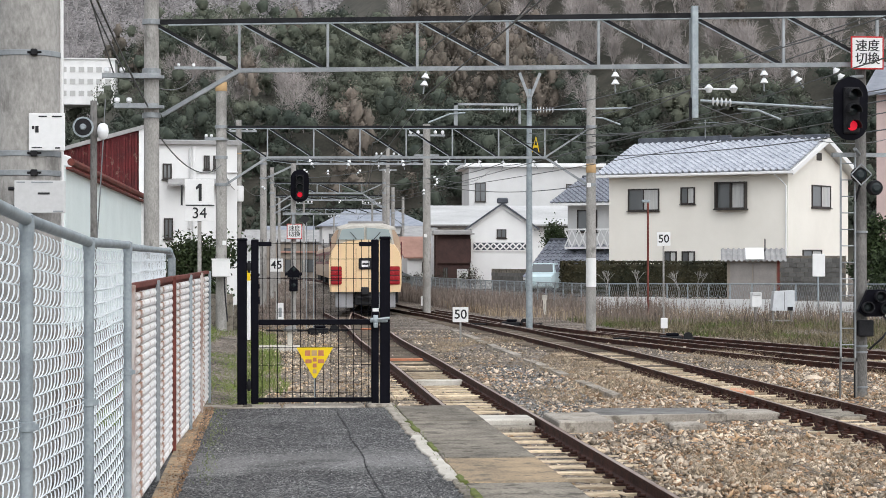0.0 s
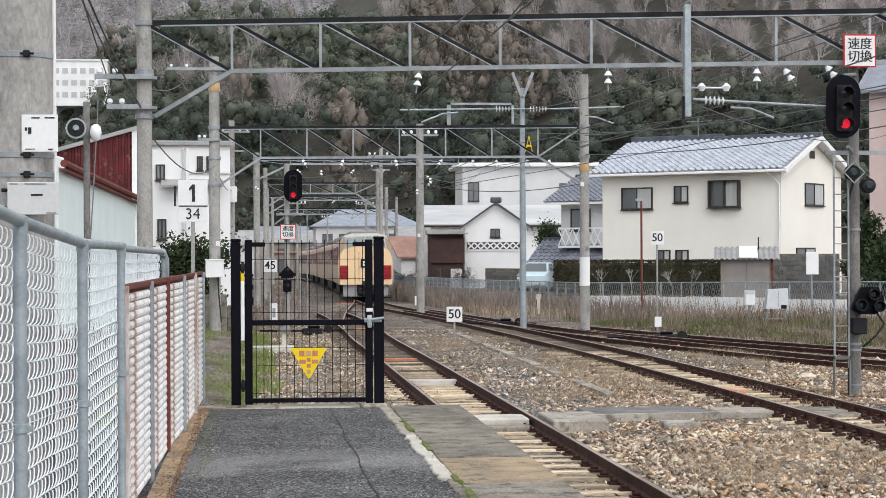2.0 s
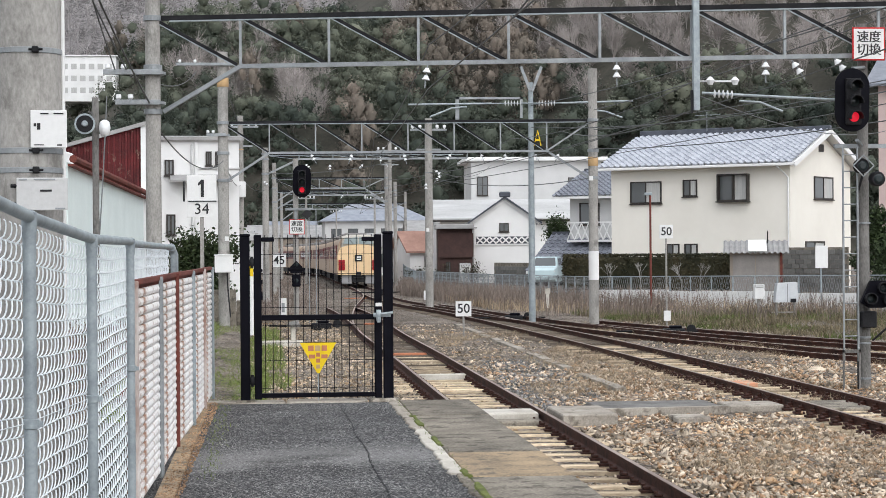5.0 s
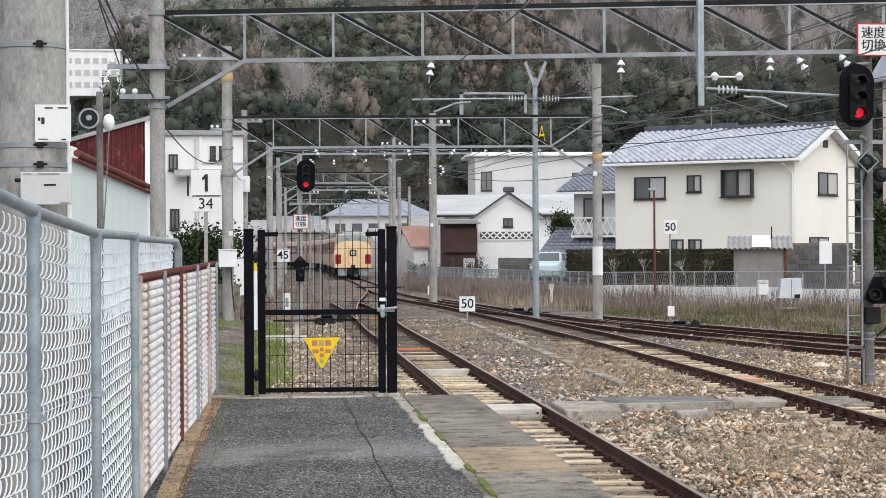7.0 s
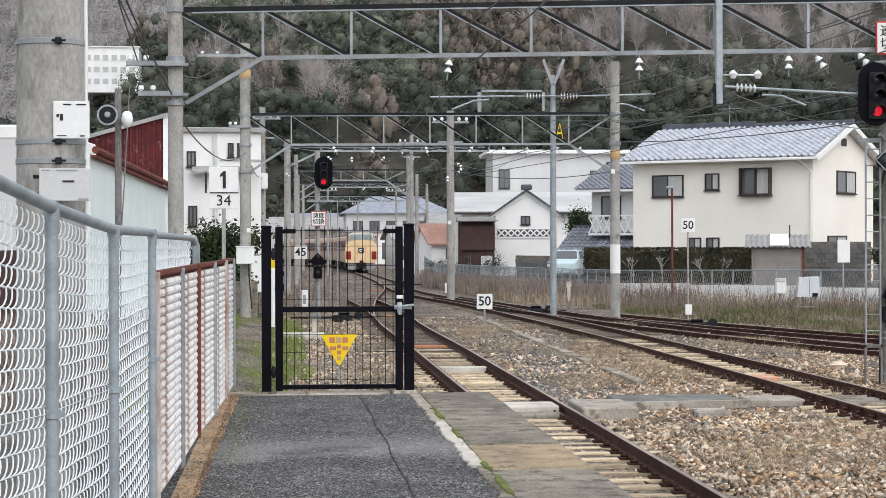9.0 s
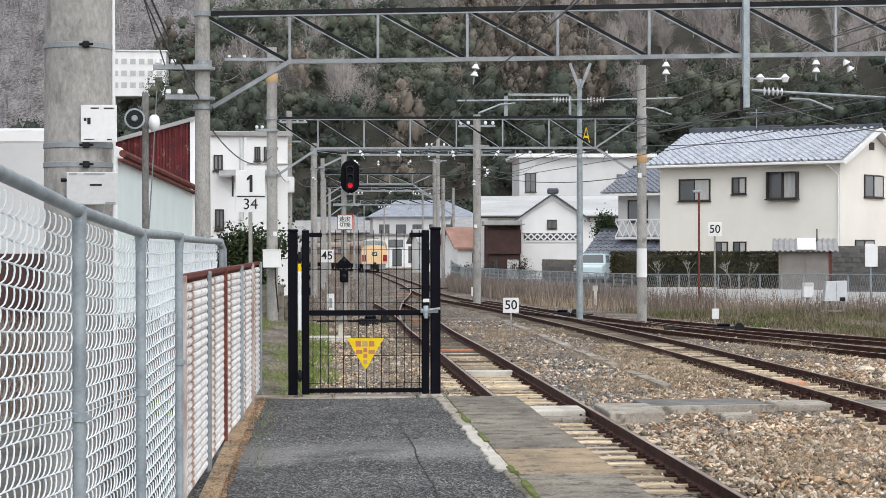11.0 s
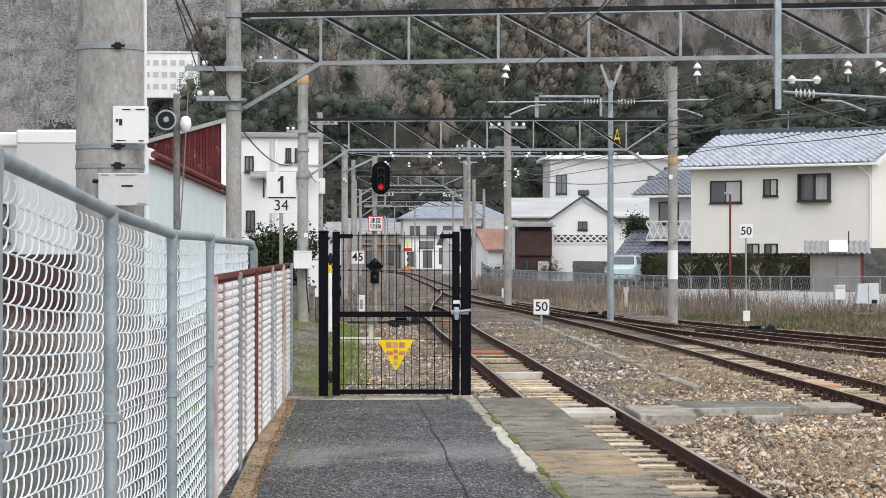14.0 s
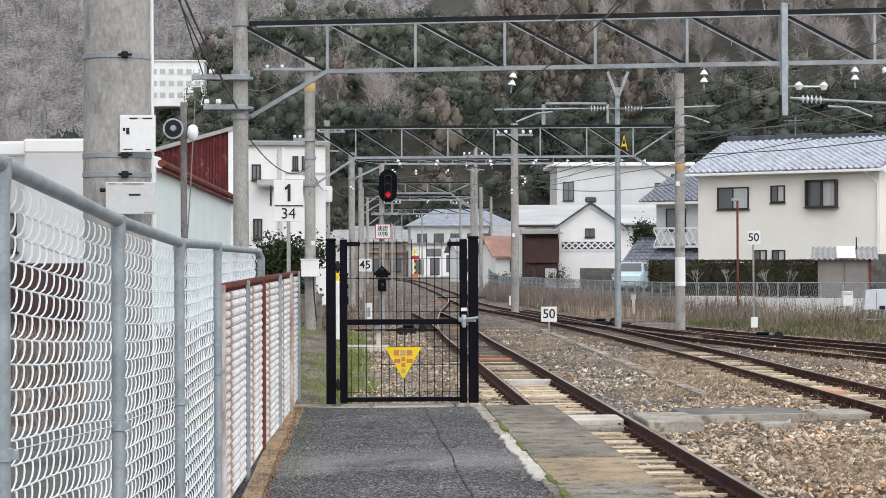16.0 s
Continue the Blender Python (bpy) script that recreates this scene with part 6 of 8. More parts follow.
def far_signal():
    s = thing("colour_light_signal", (1.2, 63.2, -0.1), "distant three-lamp railway signal showing red", "signal")
    part("post", Shape().tube((0, 0, -0.2), (0, 0, 5.4), 0.09, n=12), "pole", s, smooth=True)
    signal_head(s, 0.2, -0.3, 4.65, 2)
    part("gallery", Shape().box(-0.35, 0.5, -0.25, 0.25, 3.70, 3.78).box(-0.05, 0.05, -0.2, 0.2, 3.3, 3.7), "steel", s)
    sign_plate(s, 0.03, -0.2, 3.16, 0.5, 0.5, "速度\n切換", 0.19, "redink", 0.0)
    part("diamond", Shape().slab([(0.36, 3.75), (0.54, 3.57), (0.36, 3.39), (0.18, 3.57)], -0.2, -0.16), "ink", s, "black diamond marker")
    k = part("shunting_signal", Shape().box(-0.28, 0.28, -0.26, -0.16, 1.72, 1.82, 0.02).slab([(-0.2, 1.85), (0.0, 2.05), (0.2, 1.85), (0.2, 1.65), (-0.2, 1.65)], -0.25, -0.15).box(-0.14, 0.14, -0.26, -0.15, 1.2, 1.6, 0.03), "black", s, "black shunting signal")
    for x, z in ((0.0, 1.92), (0.0, 1.4)):
        part("lamp_lens", Shape().turned((x, -0.265, z), [(0.07, 0.0), (0.04, -0.015)], 12, "y"), "lens", k)
    part("ladder", Shape().box(0.42, 0.45, 0.1, 0.14, 0, 3.7).box(0.65, 0.68, 0.1, 0.14, 0, 3.7), "steel", s)


far_signal()


def post_sign(x, y, z, zc, w, h, text, size, label, ground=None, edge=None):
    s = thing("speed_sign", (x, y, z), label, "sign")
    part("post", Shape().tube((0, 0.03, -0.15), (0, 0.03, zc + h * 0.3), 0.028, n=8), "pole", s, smooth=True)
    sign_plate(s, 0, 0, zc, w, h, text, size, edge)
    return s


post_sign(5.66, 53.3, -0.17, 0.80, 0.44, 0.42, "50", 0.36, "white square speed board reading 50 on a short post")
tall = post_sign(11.85, 55.3, -0.1, 2.86, 0.40, 0.40, "50", 0.33, "white speed board reading 50 on a tall slim post")
part("number_box", Shape().box(-0.09, 0.11, -0.03, 0.02, 0.25, 0.55, 0.01), "white", tall, "small white box")
post_sign(0.72, 70.3, -0.2, 2.12, 0.48, 0.48, "45", 0.42, "white speed board reading 45 beside the line")
kmp = thing("kilometre_post", (-0.89, 30.23, 0.3), "white kilometre post with numbers 1 and 34", "sign")
part("post", Shape().box(-0.03, 0.03, 0.02, 0.08, -0.2, 3.0, 0.006), "pole", kmp)
one = sign_plate(kmp, 0.0, 0, 2.99, 0.46, 0.40, "", 0.36)
part("numeral", Shape().slab([(-0.005, 0.13), (0.035, 0.13), (0.035, -0.14), (-0.012, -0.14), (-0.012, 0.06), (-0.055, 0.035), (-0.055, 0.075)], -0.008, -0.003), "ink", one).location = (0, 0, 2.99)
sign_plate(kmp, 0.0, 0, 2.655, 0.46, 0.24, "34", 0.24, None, 0.0)
part("divider", Shape().box(-0.21, 0.23, -0.012, -0.003, 2.775, 2.79), "ink", kmp)
part("edge_mark", Shape().box(-0.29, -0.26, 0.0, 0.02, 2.78, 3.1), "ink", kmp)


def speaker_post():
    s = thing("loudspeaker_post", (-2.26, 26.35, 0.4), "grey post with horn loudspeaker and white lamp", "loudspeaker")
    part("post", Shape().tube((0.06, 0.05, -0.6), (0.06, 0.05, 4.0), 0.045, n=12), "darkpole", s, smooth=True)
    horn = part("horn", Shape().turned((-0.05, -0.32, 3.62), [(0.14, 0.0), (0.125, 0.012), (0.09, 0.1), (0.05, 0.2), (0.05, 0.36), (0.02, 0.38)], 20, "y"), "galv", s, "grey horn", smooth=True)
    # Dark disc on the closed horn paints the shade inside its mouth.
    part("horn_mouth", Shape().turned((-0.05, -0.325, 3.62), [(0.115, 0.0), (0.06, -0.004)], 20, "y"), "dark", horn)
    part("driver", Shape().turned((-0.05, -0.34, 3.62), [(0.045, 0.0), (0.03, -0.03)], 14, "y"), "galv", horn)
    part("lamp", Shape().turned((0.19, -0.05, 3.58), [(0.03, -0.11), (0.065, -0.08), (0.08, 0.0), (0.065, 0.08), (0.03, 0.11)], 16), "porcelain", s, "round white lamp", smooth=True)


speaker_post()


# ---- insulators, arms and slim poles of the overhead line ----
def insulator(x, y, z, label="white porcelain insulator hanging from the portal beam", rx=0.0, k=2, s=1.0):
    i = thing("insulator", (x, y, z), label, "insulator", "insulators on the overhead line")
    i.matrix_basis = pose(x, y, z, 0, rx, 0)
    part("stem", Shape().tube((0, 0, 0), (0, 0, -0.14 * k * s - 0.12), 0.014 * s, n=6), "steel", i)
    for j in range(k):
        part("shed", Shape().turned((0, 0, -0.08 - 0.13 * j * s), [(0.03 * s, 0.03 * s), (0.045 * s, 0.0), (0.072 * s, -0.04 * s), (0.068 * s, -0.05 * s), (0.03 * s, -0.045 * s)], 14), "porcelain", i, smooth=True)
    return i


for x, y, z, rx in ((2.93, 33.2, 5.5, 8), (6.14, 32.6, 5.5, 0), (8.62, 32.1, 5.5, 0), (9.05, 32.0, 5.48, -35), (9.75, 31.9, 5.52, -40)):
    insulator(x, y, z, rx=rx)
for i, x in enumerate((1.6, 2.9, 4.5, 6.0, 6.9, 7.7, 8.6, 9.4)):
    insulator(x, 59.7, 5.3, "small white insulator under the second portal beam", rx=(-30, 20, -15, 35, -25, 10, -30, 25)[i], k=2, s=0.85)
for i, (x, y, z) in enumerate(((7.2, 109.8, 7.2), (7.7, 109.8, 7.2), (6.95, 109.8, 7.6), (7.1, 77.6, 5.5), (7.35, 77.6, 5.3), (6.75, 77.6, 5.0), (0.2, 92.2, 5.6), (5.0, 92.1, 6.4), (3.4, 92.1, 6.4), (2.2, 92.1, 6.4), (5.9, 134.5, 6.12), (7.4, 134.45, 6.12))):
    insulator(x, y, z, "small white insulator on a distant line pole", rx=(-50, 40, 0)[i % 3], s=1.0)

hang = thing("drop_arm", (7.47, 32.45, 4.65), "grey steel drop arm hanging from the portal beam", "drop arm")
part("mast", Shape().box(-0.055, 0.055, -0.16, -0.04, 0.0, 1.92, 0.006), "galv", hang)
part("shoe", Shape().box(-0.09, -0.06, -0.14, -0.06, -0.04, 0.35), "dark", hang)
part("arm", Shape().tube((0.1, -0.1, 0.3), (2.4, -0.25, 0.17), 0.025).pipe([(0.75, -0.12, 0.16), (1.1, -0.14, 0.14), (1.5, -0.15, -0.02)], 0.02), "galv", hang, smooth=True)
for j in range(5):
    part("shed", Shape().turned((0.32 + 0.075 * j, -0.11, 0.287 - 0.004 * j), [(0.03, -0.02), (0.075, 0.0), (0.03, 0.02)], 12, "x"), "porcelain", hang)
for j in (0.25, 0.68):
    part("knuckle", Shape().turned((j, -0.1, 0.52), [(0.02, 0.06), (0.08, 0.0), (0.04, -0.08)], 10).tube((0.05, -0.1, 0.5), (j, -0.1, 0.5), 0.015), "porcelain", hang)

yb = thing("cantilever_mast", (8.75, 61.4, -0.1), "slim grey steel mast with insulated cantilever arms", "mast")
part("mast", Shape().turned((0, 0, 0), [(0.11, -0.2), (0.10, 4.0), (0.075, 7.75)], 12), "galv", yb, "slim steel mast", smooth=True)
part("arm", Shape().tube((-3.98, -0.2, 7.02), (-1.3, -0.15, 7.06), 0.03).tube((1.0, -0.1, 7.08), (3.3, -0.2, 7.14), 0.03).tube((-1.3, -0.15, 7.06), (1.0, -0.1, 7.08), 0.02), "galv", yb, smooth=True)
for x0 in (-0.85, 0.25):
    for j in range(6):
        part("shed", Shape().turned((x0 + 0.1 * j, -0.13, 7.07), [(0.03, -0.02), (0.1, 0.0), (0.03, 0.02)], 12, "x"), "porcelain", yb)
part("hanger", Shape().box(-2.45, -0.28, -0.1, -0.04, 7.2, 7.27).box(-2.45, -2.33, -0.1, -0.04, 6.55, 7.27).box(-0.36, -0.28, -0.1, -0.04, 6.6, 7.27), "steel", yb)
part("registration_arm", Shape().pipe([(-2.1, -0.2, 6.95), (-2.6, -0.25, 6.9), (-3.3, -0.3, 6.62)], 0.028), "galv", yb, smooth=True)
part("registration_arm", Shape().pipe([(1.9, -0.2, 6.85), (2.4, -0.2, 6.8), (2.95, -0.2, 6.6)], 0.028), "galv", yb, smooth=True)
part("v_bracket", Shape().beam((-0.33, -0.1, 8.25), (-0.02, -0.1, 7.45), 0.09, 0.06).beam((0.34, -0.1, 8.25), (0.02, -0.1, 7.45), 0.09, 0.06), "steel", yb)
part("yellow_tag", Shape().beam((0.08, -0.12, 5.7), (0.2, -0.12, 6.2), 0.05, 0.02).beam((0.3, -0.12, 5.7), (0.2, -0.12, 6.2), 0.05, 0.02).box(0.12, 0.28, -0.13, -0.11, 5.85, 5.92), "yellow", yb, "yellow marker")

for x, y, z1, r, lab in ((6.87, 77.7, 7.6, 0.15, "grey concrete pole with white insulators"), (-0.75, 80.4, 7.9, 0.12, "thin concrete pole with crossarm"), (7.47, 109.8, 8.4, 0.11, "distant concrete pole with crossarms"),
                         (3.9, 160, 7.0, 0.09, "far concrete line pole"), (10.2, 170, 7.2, 0.09, "far concrete line pole"), (9.6, 240, 7.4, 0.09, "far concrete line pole")):
    pl = concrete_pole(x, y, float(ground_z(x, y)) - 0.1, z1, r * 1.1, r, lab, ((z1 - 1.4, "marker"),) if y < 90 and x < 0 else ((z1 - 2.2, "steel"),))
    h = z1 - float(ground_z(x, y)) + 0.1
    part("crossarm", Shape().box(-0.75, 0.75, -0.06, 0.0, h - 0.5, h - 0.42).box(-0.5, 0.5, -0.06, 0.0, h - 1.3, h - 1.23), "steel", pl)
    for dx in (-0.65, -0.35, 0.35, 0.65):
        part("pin_insulator", Shape().turned((dx, -0.03, h - 0.42), [(0.03, 0), (0.07, 0.06), (0.06, 0.14), (0.02, 0.16)], 10), "porcelain", pl)
for x, y, z, w in ((-1.85, 34.3, 5.45, 0.5), (-1.85, 34.3, 4.92, 0.38), (-1.1, 60.4, 8.1, 0.85), (-1.1, 60.4, 5.9, 0.3)):
    ca = thing("crossarm", (x, y, z), "steel crossarm clamped to the concrete pole", "crossarm")
    part("bar", Shape().box(-w * 1.7, w * 0.35, -0.24, -0.17, -0.04, 0.05, 0.005), "steel", ca)
    part("clamp", Shape().turned((0, 0, 0), [(0.17, -0.03), (0.225, -0.025), (0.225, 0.025), (0.17, 0.03)], 16), "steel", ca)
    for dx in (-1.55, -1.0):
        part("pin_insulator", Shape().turned((w * dx, -0.2, 0.05), [(0.02, 0), (0.05, 0.03), (0.045, 0.09), (0.015, 0.1)], 10), "porcelain", ca)
for x, y, z, m, lab in ((-1.1, 60.4, 7.55, "marker", "orange marker band round the pole"), (10.4, 59.3, 5.0, "marker", "faded orange marker band round the pole")):
    r = 0.178 if x < 0 else 0.152
    structure("marker_band", Shape().turned((0, 0, 0), [(r, -0.14), (r + 0.006, -0.13), (r + 0.006, 0.13), (r, 0.14)], 20), m, lab, "marker", (x, y, z), smooth=True, kind="")
structure("white_pole_wrap", Shape().turned((0, 0, 0), [(0.164, 0), (0.161, 0.9)], 20), "white", "white painted sleeve round the pole foot", "marker", (10.4, 59.3, 1.3), smooth=True, kind="")
bxl = thing("equipment_box", (-1.1, 60.15, 1.62), "small white equipment box on a concrete pole", "box")
part("case", Shape().box(-0.28, 0.28, -0.3, 0.0, 0, 0.52, 0.02), "white", bxl)
part("lid", Shape().box(-0.3, 0.3, -0.32, 0.02, 0.52, 0.56, 0.01), "white", bxl)
part("conduit", Shape().pipe([(0.1, -0.1, 0), (0.12, -0.1, -0.5), (0.2, -0.1, -1.4)], 0.025, 6), "cable", bxl)
tr1 = thing("transformer", (-0.75, 80.25, 4.5), "grey transformer fixed to a pole", "transformer")
part("tank", Shape().turned((0, -0.2, 0), [(0.2, 0), (0.22, 0.05), (0.22, 0.6), (0.2, 0.65)], 14), "white", tr1, smooth=True)
for k in range(4):
    part("tag", Shape().box(-0.06, 0.06, -0.008, 0, 0, 0.14), "white", thing("pole_label", ((-1.8, 34.1, 2.3), (-1.0, 60.2, 2.6), (10.3, 59.1, 4.4), (6.8, 77.5, 3.0))[k], "small white label on a concrete pole", "label"))


# ---- wires ----
def wire(name, a, b, sag, r, material, label, n=16):
    s = Shape()
    a, b = Vector(a), Vector(b)
    pts = [a.lerp(b, i / n) - Vector((0, 0, sag * 4 * (i / n) * (1 - i / n))) for i in range(n + 1)]
    s.pipe(pts, r, 5)
    return tagged(new(name, mesh_of(name, s, M[material])), label, "wire", "wires of the overhead line")


for pts in (((3.4, -5, 5.15), (2.95, 33.2, 5.1), (3.6, 60, 5.05), (5.2, 92, 4.95), (7.0, 134, 4.75)), ((8.5, -5, 5.15), (8.6, 32, 5.0), (7.9, 60, 5.0), (6.2, 92, 4.9), (7.0, 134, 4.75)), ((15, 8, 5.2), (10.6, 50, 5.0), (7.7, 75, 4.95), (6.4, 100, 4.9))):
    for a, b in zip(pts, pts[1:]):
        wire("contact_wire", a, b, 0.02, 0.011, "linewire", "thin overhead contact wire")
        up = lambda p: (p[0], p[1], p[2] + 0.75)
        wire("messenger_wire", up(a), up(b), 0.35, 0.011, "linewire", "sagging messenger wire above the contact wire")
for a, b, sag, r in (((7.5, 32.3, 4.9), (24, 70, 6.8), 0.5, 0.012), ((7.5, 32.3, 4.7), (9.5, 60, 6.0), 0.3, 0.012), ((10.4, 59.3, 6.6), (13.5, 20, 7.4), 0.3, 0.014), ((10.4, 59.3, 6.0), (14.5, 24, 6.2), 0.5, 0.014), ((10.4, 59.3, 5.4), (16, 26, 5.6), 0.5, 0.014),
                     ((8.75, 61.3, 6.9), (13.2, 31.3, 7.4), 0.3, 0.014), ((8.75, 61.3, 6.2), (13.4, 31.3, 5.5), 0.4, 0.014), ((8.75, 61.4, 5.6), (6.87, 77.7, 5.4), 0.2, 0.014), ((6.87, 77.7, 5.6), (17, 140, 8.4), 0.6, 0.016), ((6.87, 77.7, 5.2), (10.4, 59.3, 4.5), 0.3, 0.014),
                     ((6.87, 77.7, 6.9), (7.47, 109.8, 7.5), 0.4, 0.016), ((6.87, 77.7, 6.2), (0.32, 92.4, 6.0), 0.3, 0.016), ((7.47, 109.8, 7.6), (10.2, 170, 6.8), 0.5, 0.02), ((0.32, 92.4, 6.4), (3.9, 160, 6.6), 0.4, 0.02),
                     ((-1.9, 34.2, 4.9), (-2.6, 12, 8.2), 0.35, 0.016), ((-2.3, 34.1, 5.5), (-3.1, 12, 9.5), 0.4, 0.013), ((-2.5, 34.1, 5.5), (-2.2, 12, 8.6), 0.3, 0.012), ((-1.85, 34.4, 4.6), (-1.1, 60.3, 5.1), 0.5, 0.014), ((-2.0, 34.4, 5.4), (-1.9, 60.3, 7.9), 0.3, 0.012),
                     ((-1.1, 60.4, 5.2), (-0.75, 80.4, 5.0), 0.3, 0.014), ((-1.1, 60.4, 8.1), (-0.75, 80.4, 7.5), 0.3, 0.014), ((-0.75, 80.4, 5.4), (0.32, 92.4, 5.2), 0.3, 0.014), ((4.4, 32.7, 6.3), (5.2, 14, 8.6), 0.1, 0.016), ((-2.2, 26.4, 2.0), (-3.1, 40, 5.5), 0.2, 0.012)):
    wire("line_wire", a, b, sag, r, "linewire", "dark overhead line wire")


# ---- lineside things ----
def low_fence():
    """Mesh fence on a low white wall along the house plots."""
    line = [(11.2, 150.0), (9.9, 130.0), (8.6, 106.0), (10.5, 88.0), (12.98, 74.1), (15.3, 70.8), (18.2, 66.4), (20.9, 62.3), (24.5, 57.0)]
    fn = thing("mesh_fence", (0, 0, 0), "low grey wire mesh fence along the house plots", "fence")
    for a, b in zip(line, line[1:]):
        L = math.dist(a, b)
        k = max(1, round(L / 1.05))
        for i in range(k):
            p = [a[j] + (b[j] - a[j]) * i / k for j in (0, 1)]
            q = [a[j] + (b[j] - a[j]) * (i + 1) / k for j in (0, 1)]
            part("post", Shape().tube((p[0], p[1], -0.15), (p[0], p[1], 1.12 + 0.02 * (p[0] - 10)), 0.028, n=6), "galv", fn)
            top = lambda r, dz: (r[0], r[1], 1.10 + 0.02 * (r[0] - 10) - dz)
            part("rail", Shape().tube(top(p, 0), top(q, 0), 0.022, n=6), "galv", fn)
            s = Shape()
            m = 9
            for j in range(m):
                u = j / m
                v = (j + 1) / m
                mid = lambda w: (p[0] + (q[0] - p[0]) * w, p[1] + (q[1] - p[1]) * w)
                for d0, d1 in ((0.0, 0.35), (0.35, 0.0), (0.35, 0.7), (0.7, 0.35)):
                    s.tube(top(mid(u), d0), top(mid(v), d1), 0.006, n=3, caps=False)
            part("mesh", s, "steel", fn)
    wall = new("low_white_wall")
    tagged(wall, "low white rendered retaining wall under the fence", "wall", "", "structure")
    for a, b in zip(line[4:], line[5:]):
        part("wall_length", Shape().beam((a[0] - 0.12, a[1] - 0.12, 0.27), (b[0] - 0.12, b[1] - 0.12, 0.33), 0.78, 0.16), "whitewall", wall)


low_fence()


def garden_shed():
    s = thing("garden_shed", (19.1, 76.9, 0.35), "small grey-brown shed with sheet roof and pale patch", "shed", rz=-14)
    part("wall", Shape().add([(0, 0, 0), (2.1, 0, 0), (2.1, 1.5, 0), (0, 1.5, 0), (0, 0, 1.72), (2.1, 0, 1.72), (2.1, 1.5, 2.05), (0, 1.5, 2.05)], [(0, 1, 5, 4), (1, 2, 6, 5), (2, 3, 7, 6), (3, 0, 4, 7), (4, 5, 6, 7)]), "beige", s)
    for i, x in enumerate((0.12, 1.06)):
        part("door", Shape().box(x, x + 0.9, -0.03, -0.002, 0.05, 1.62, 0.005), "shutter", s, "grey sliding door")
    wave = [(-0.25 + i * 0.055, 0.05 * (i % 4 in (1, 2))) for i in range(49)]
    rim = wave + [(x, z - 0.03) for x, z in reversed(wave)]
    roof = Shape().loft([[(x, -0.35, 1.69 + z) for x, z in rim], [(x, 1.7, 2.17 + z) for x, z in rim]])
    part("roof", roof, "greyroof", s)
    part("roof_patch", Shape().add([(0.75, -0.36, 1.755), (1.5, -0.36, 1.755), (1.5, 1.6, 2.22), (0.75, 1.6, 2.22), (0.75, -0.36, 1.765), (1.5, -0.36, 1.765), (1.5, 1.6, 2.235), (0.75, 1.6, 2.235)], [(0, 1, 2, 3), (7, 6, 5, 4), (4, 5, 1, 0), (5, 6, 2, 1), (6, 7, 3, 2), (7, 4, 0, 3)]), "white", s, "pale sheet")
    part("corner_post", Shape().box(2.02, 2.12, -0.04, 0.06, 0, 1.75), "rustred", s)
    part("flue", Shape().tube((1.55, 1.2, 2.0), (1.55, 1.2, 2.6), 0.025), "dark", s)


garden_shed()


def block_wall(at, rz, w, h, label):
    b = thing("block_wall", at, label, "wall", rz=rz)
    part("core", Shape().box(0, w, 0.02, 0.13, -0.3, h), "concrete", b)
    mesh = mesh_of("block", Shape().box(0.006, 0.39, -0.012, 0.14, 0.006, 0.194, 0.006), M["blockgrey"])
    for j in range(int(h / 0.2)):
        for i in range(int(w / 0.4)):
            piece("block", mesh, b, pose(i * 0.4 + (0.2 if j % 2 else 0), 0, j * 0.2))


block_wall((22.2, 80.5, 0.35), -52, 3.4, 1.9, "dark grey concrete block wall beside the shed")
block_wall((13.1, 107, 0.3), -68, 8.0, 1.2, "old grey block wall behind the parked car")


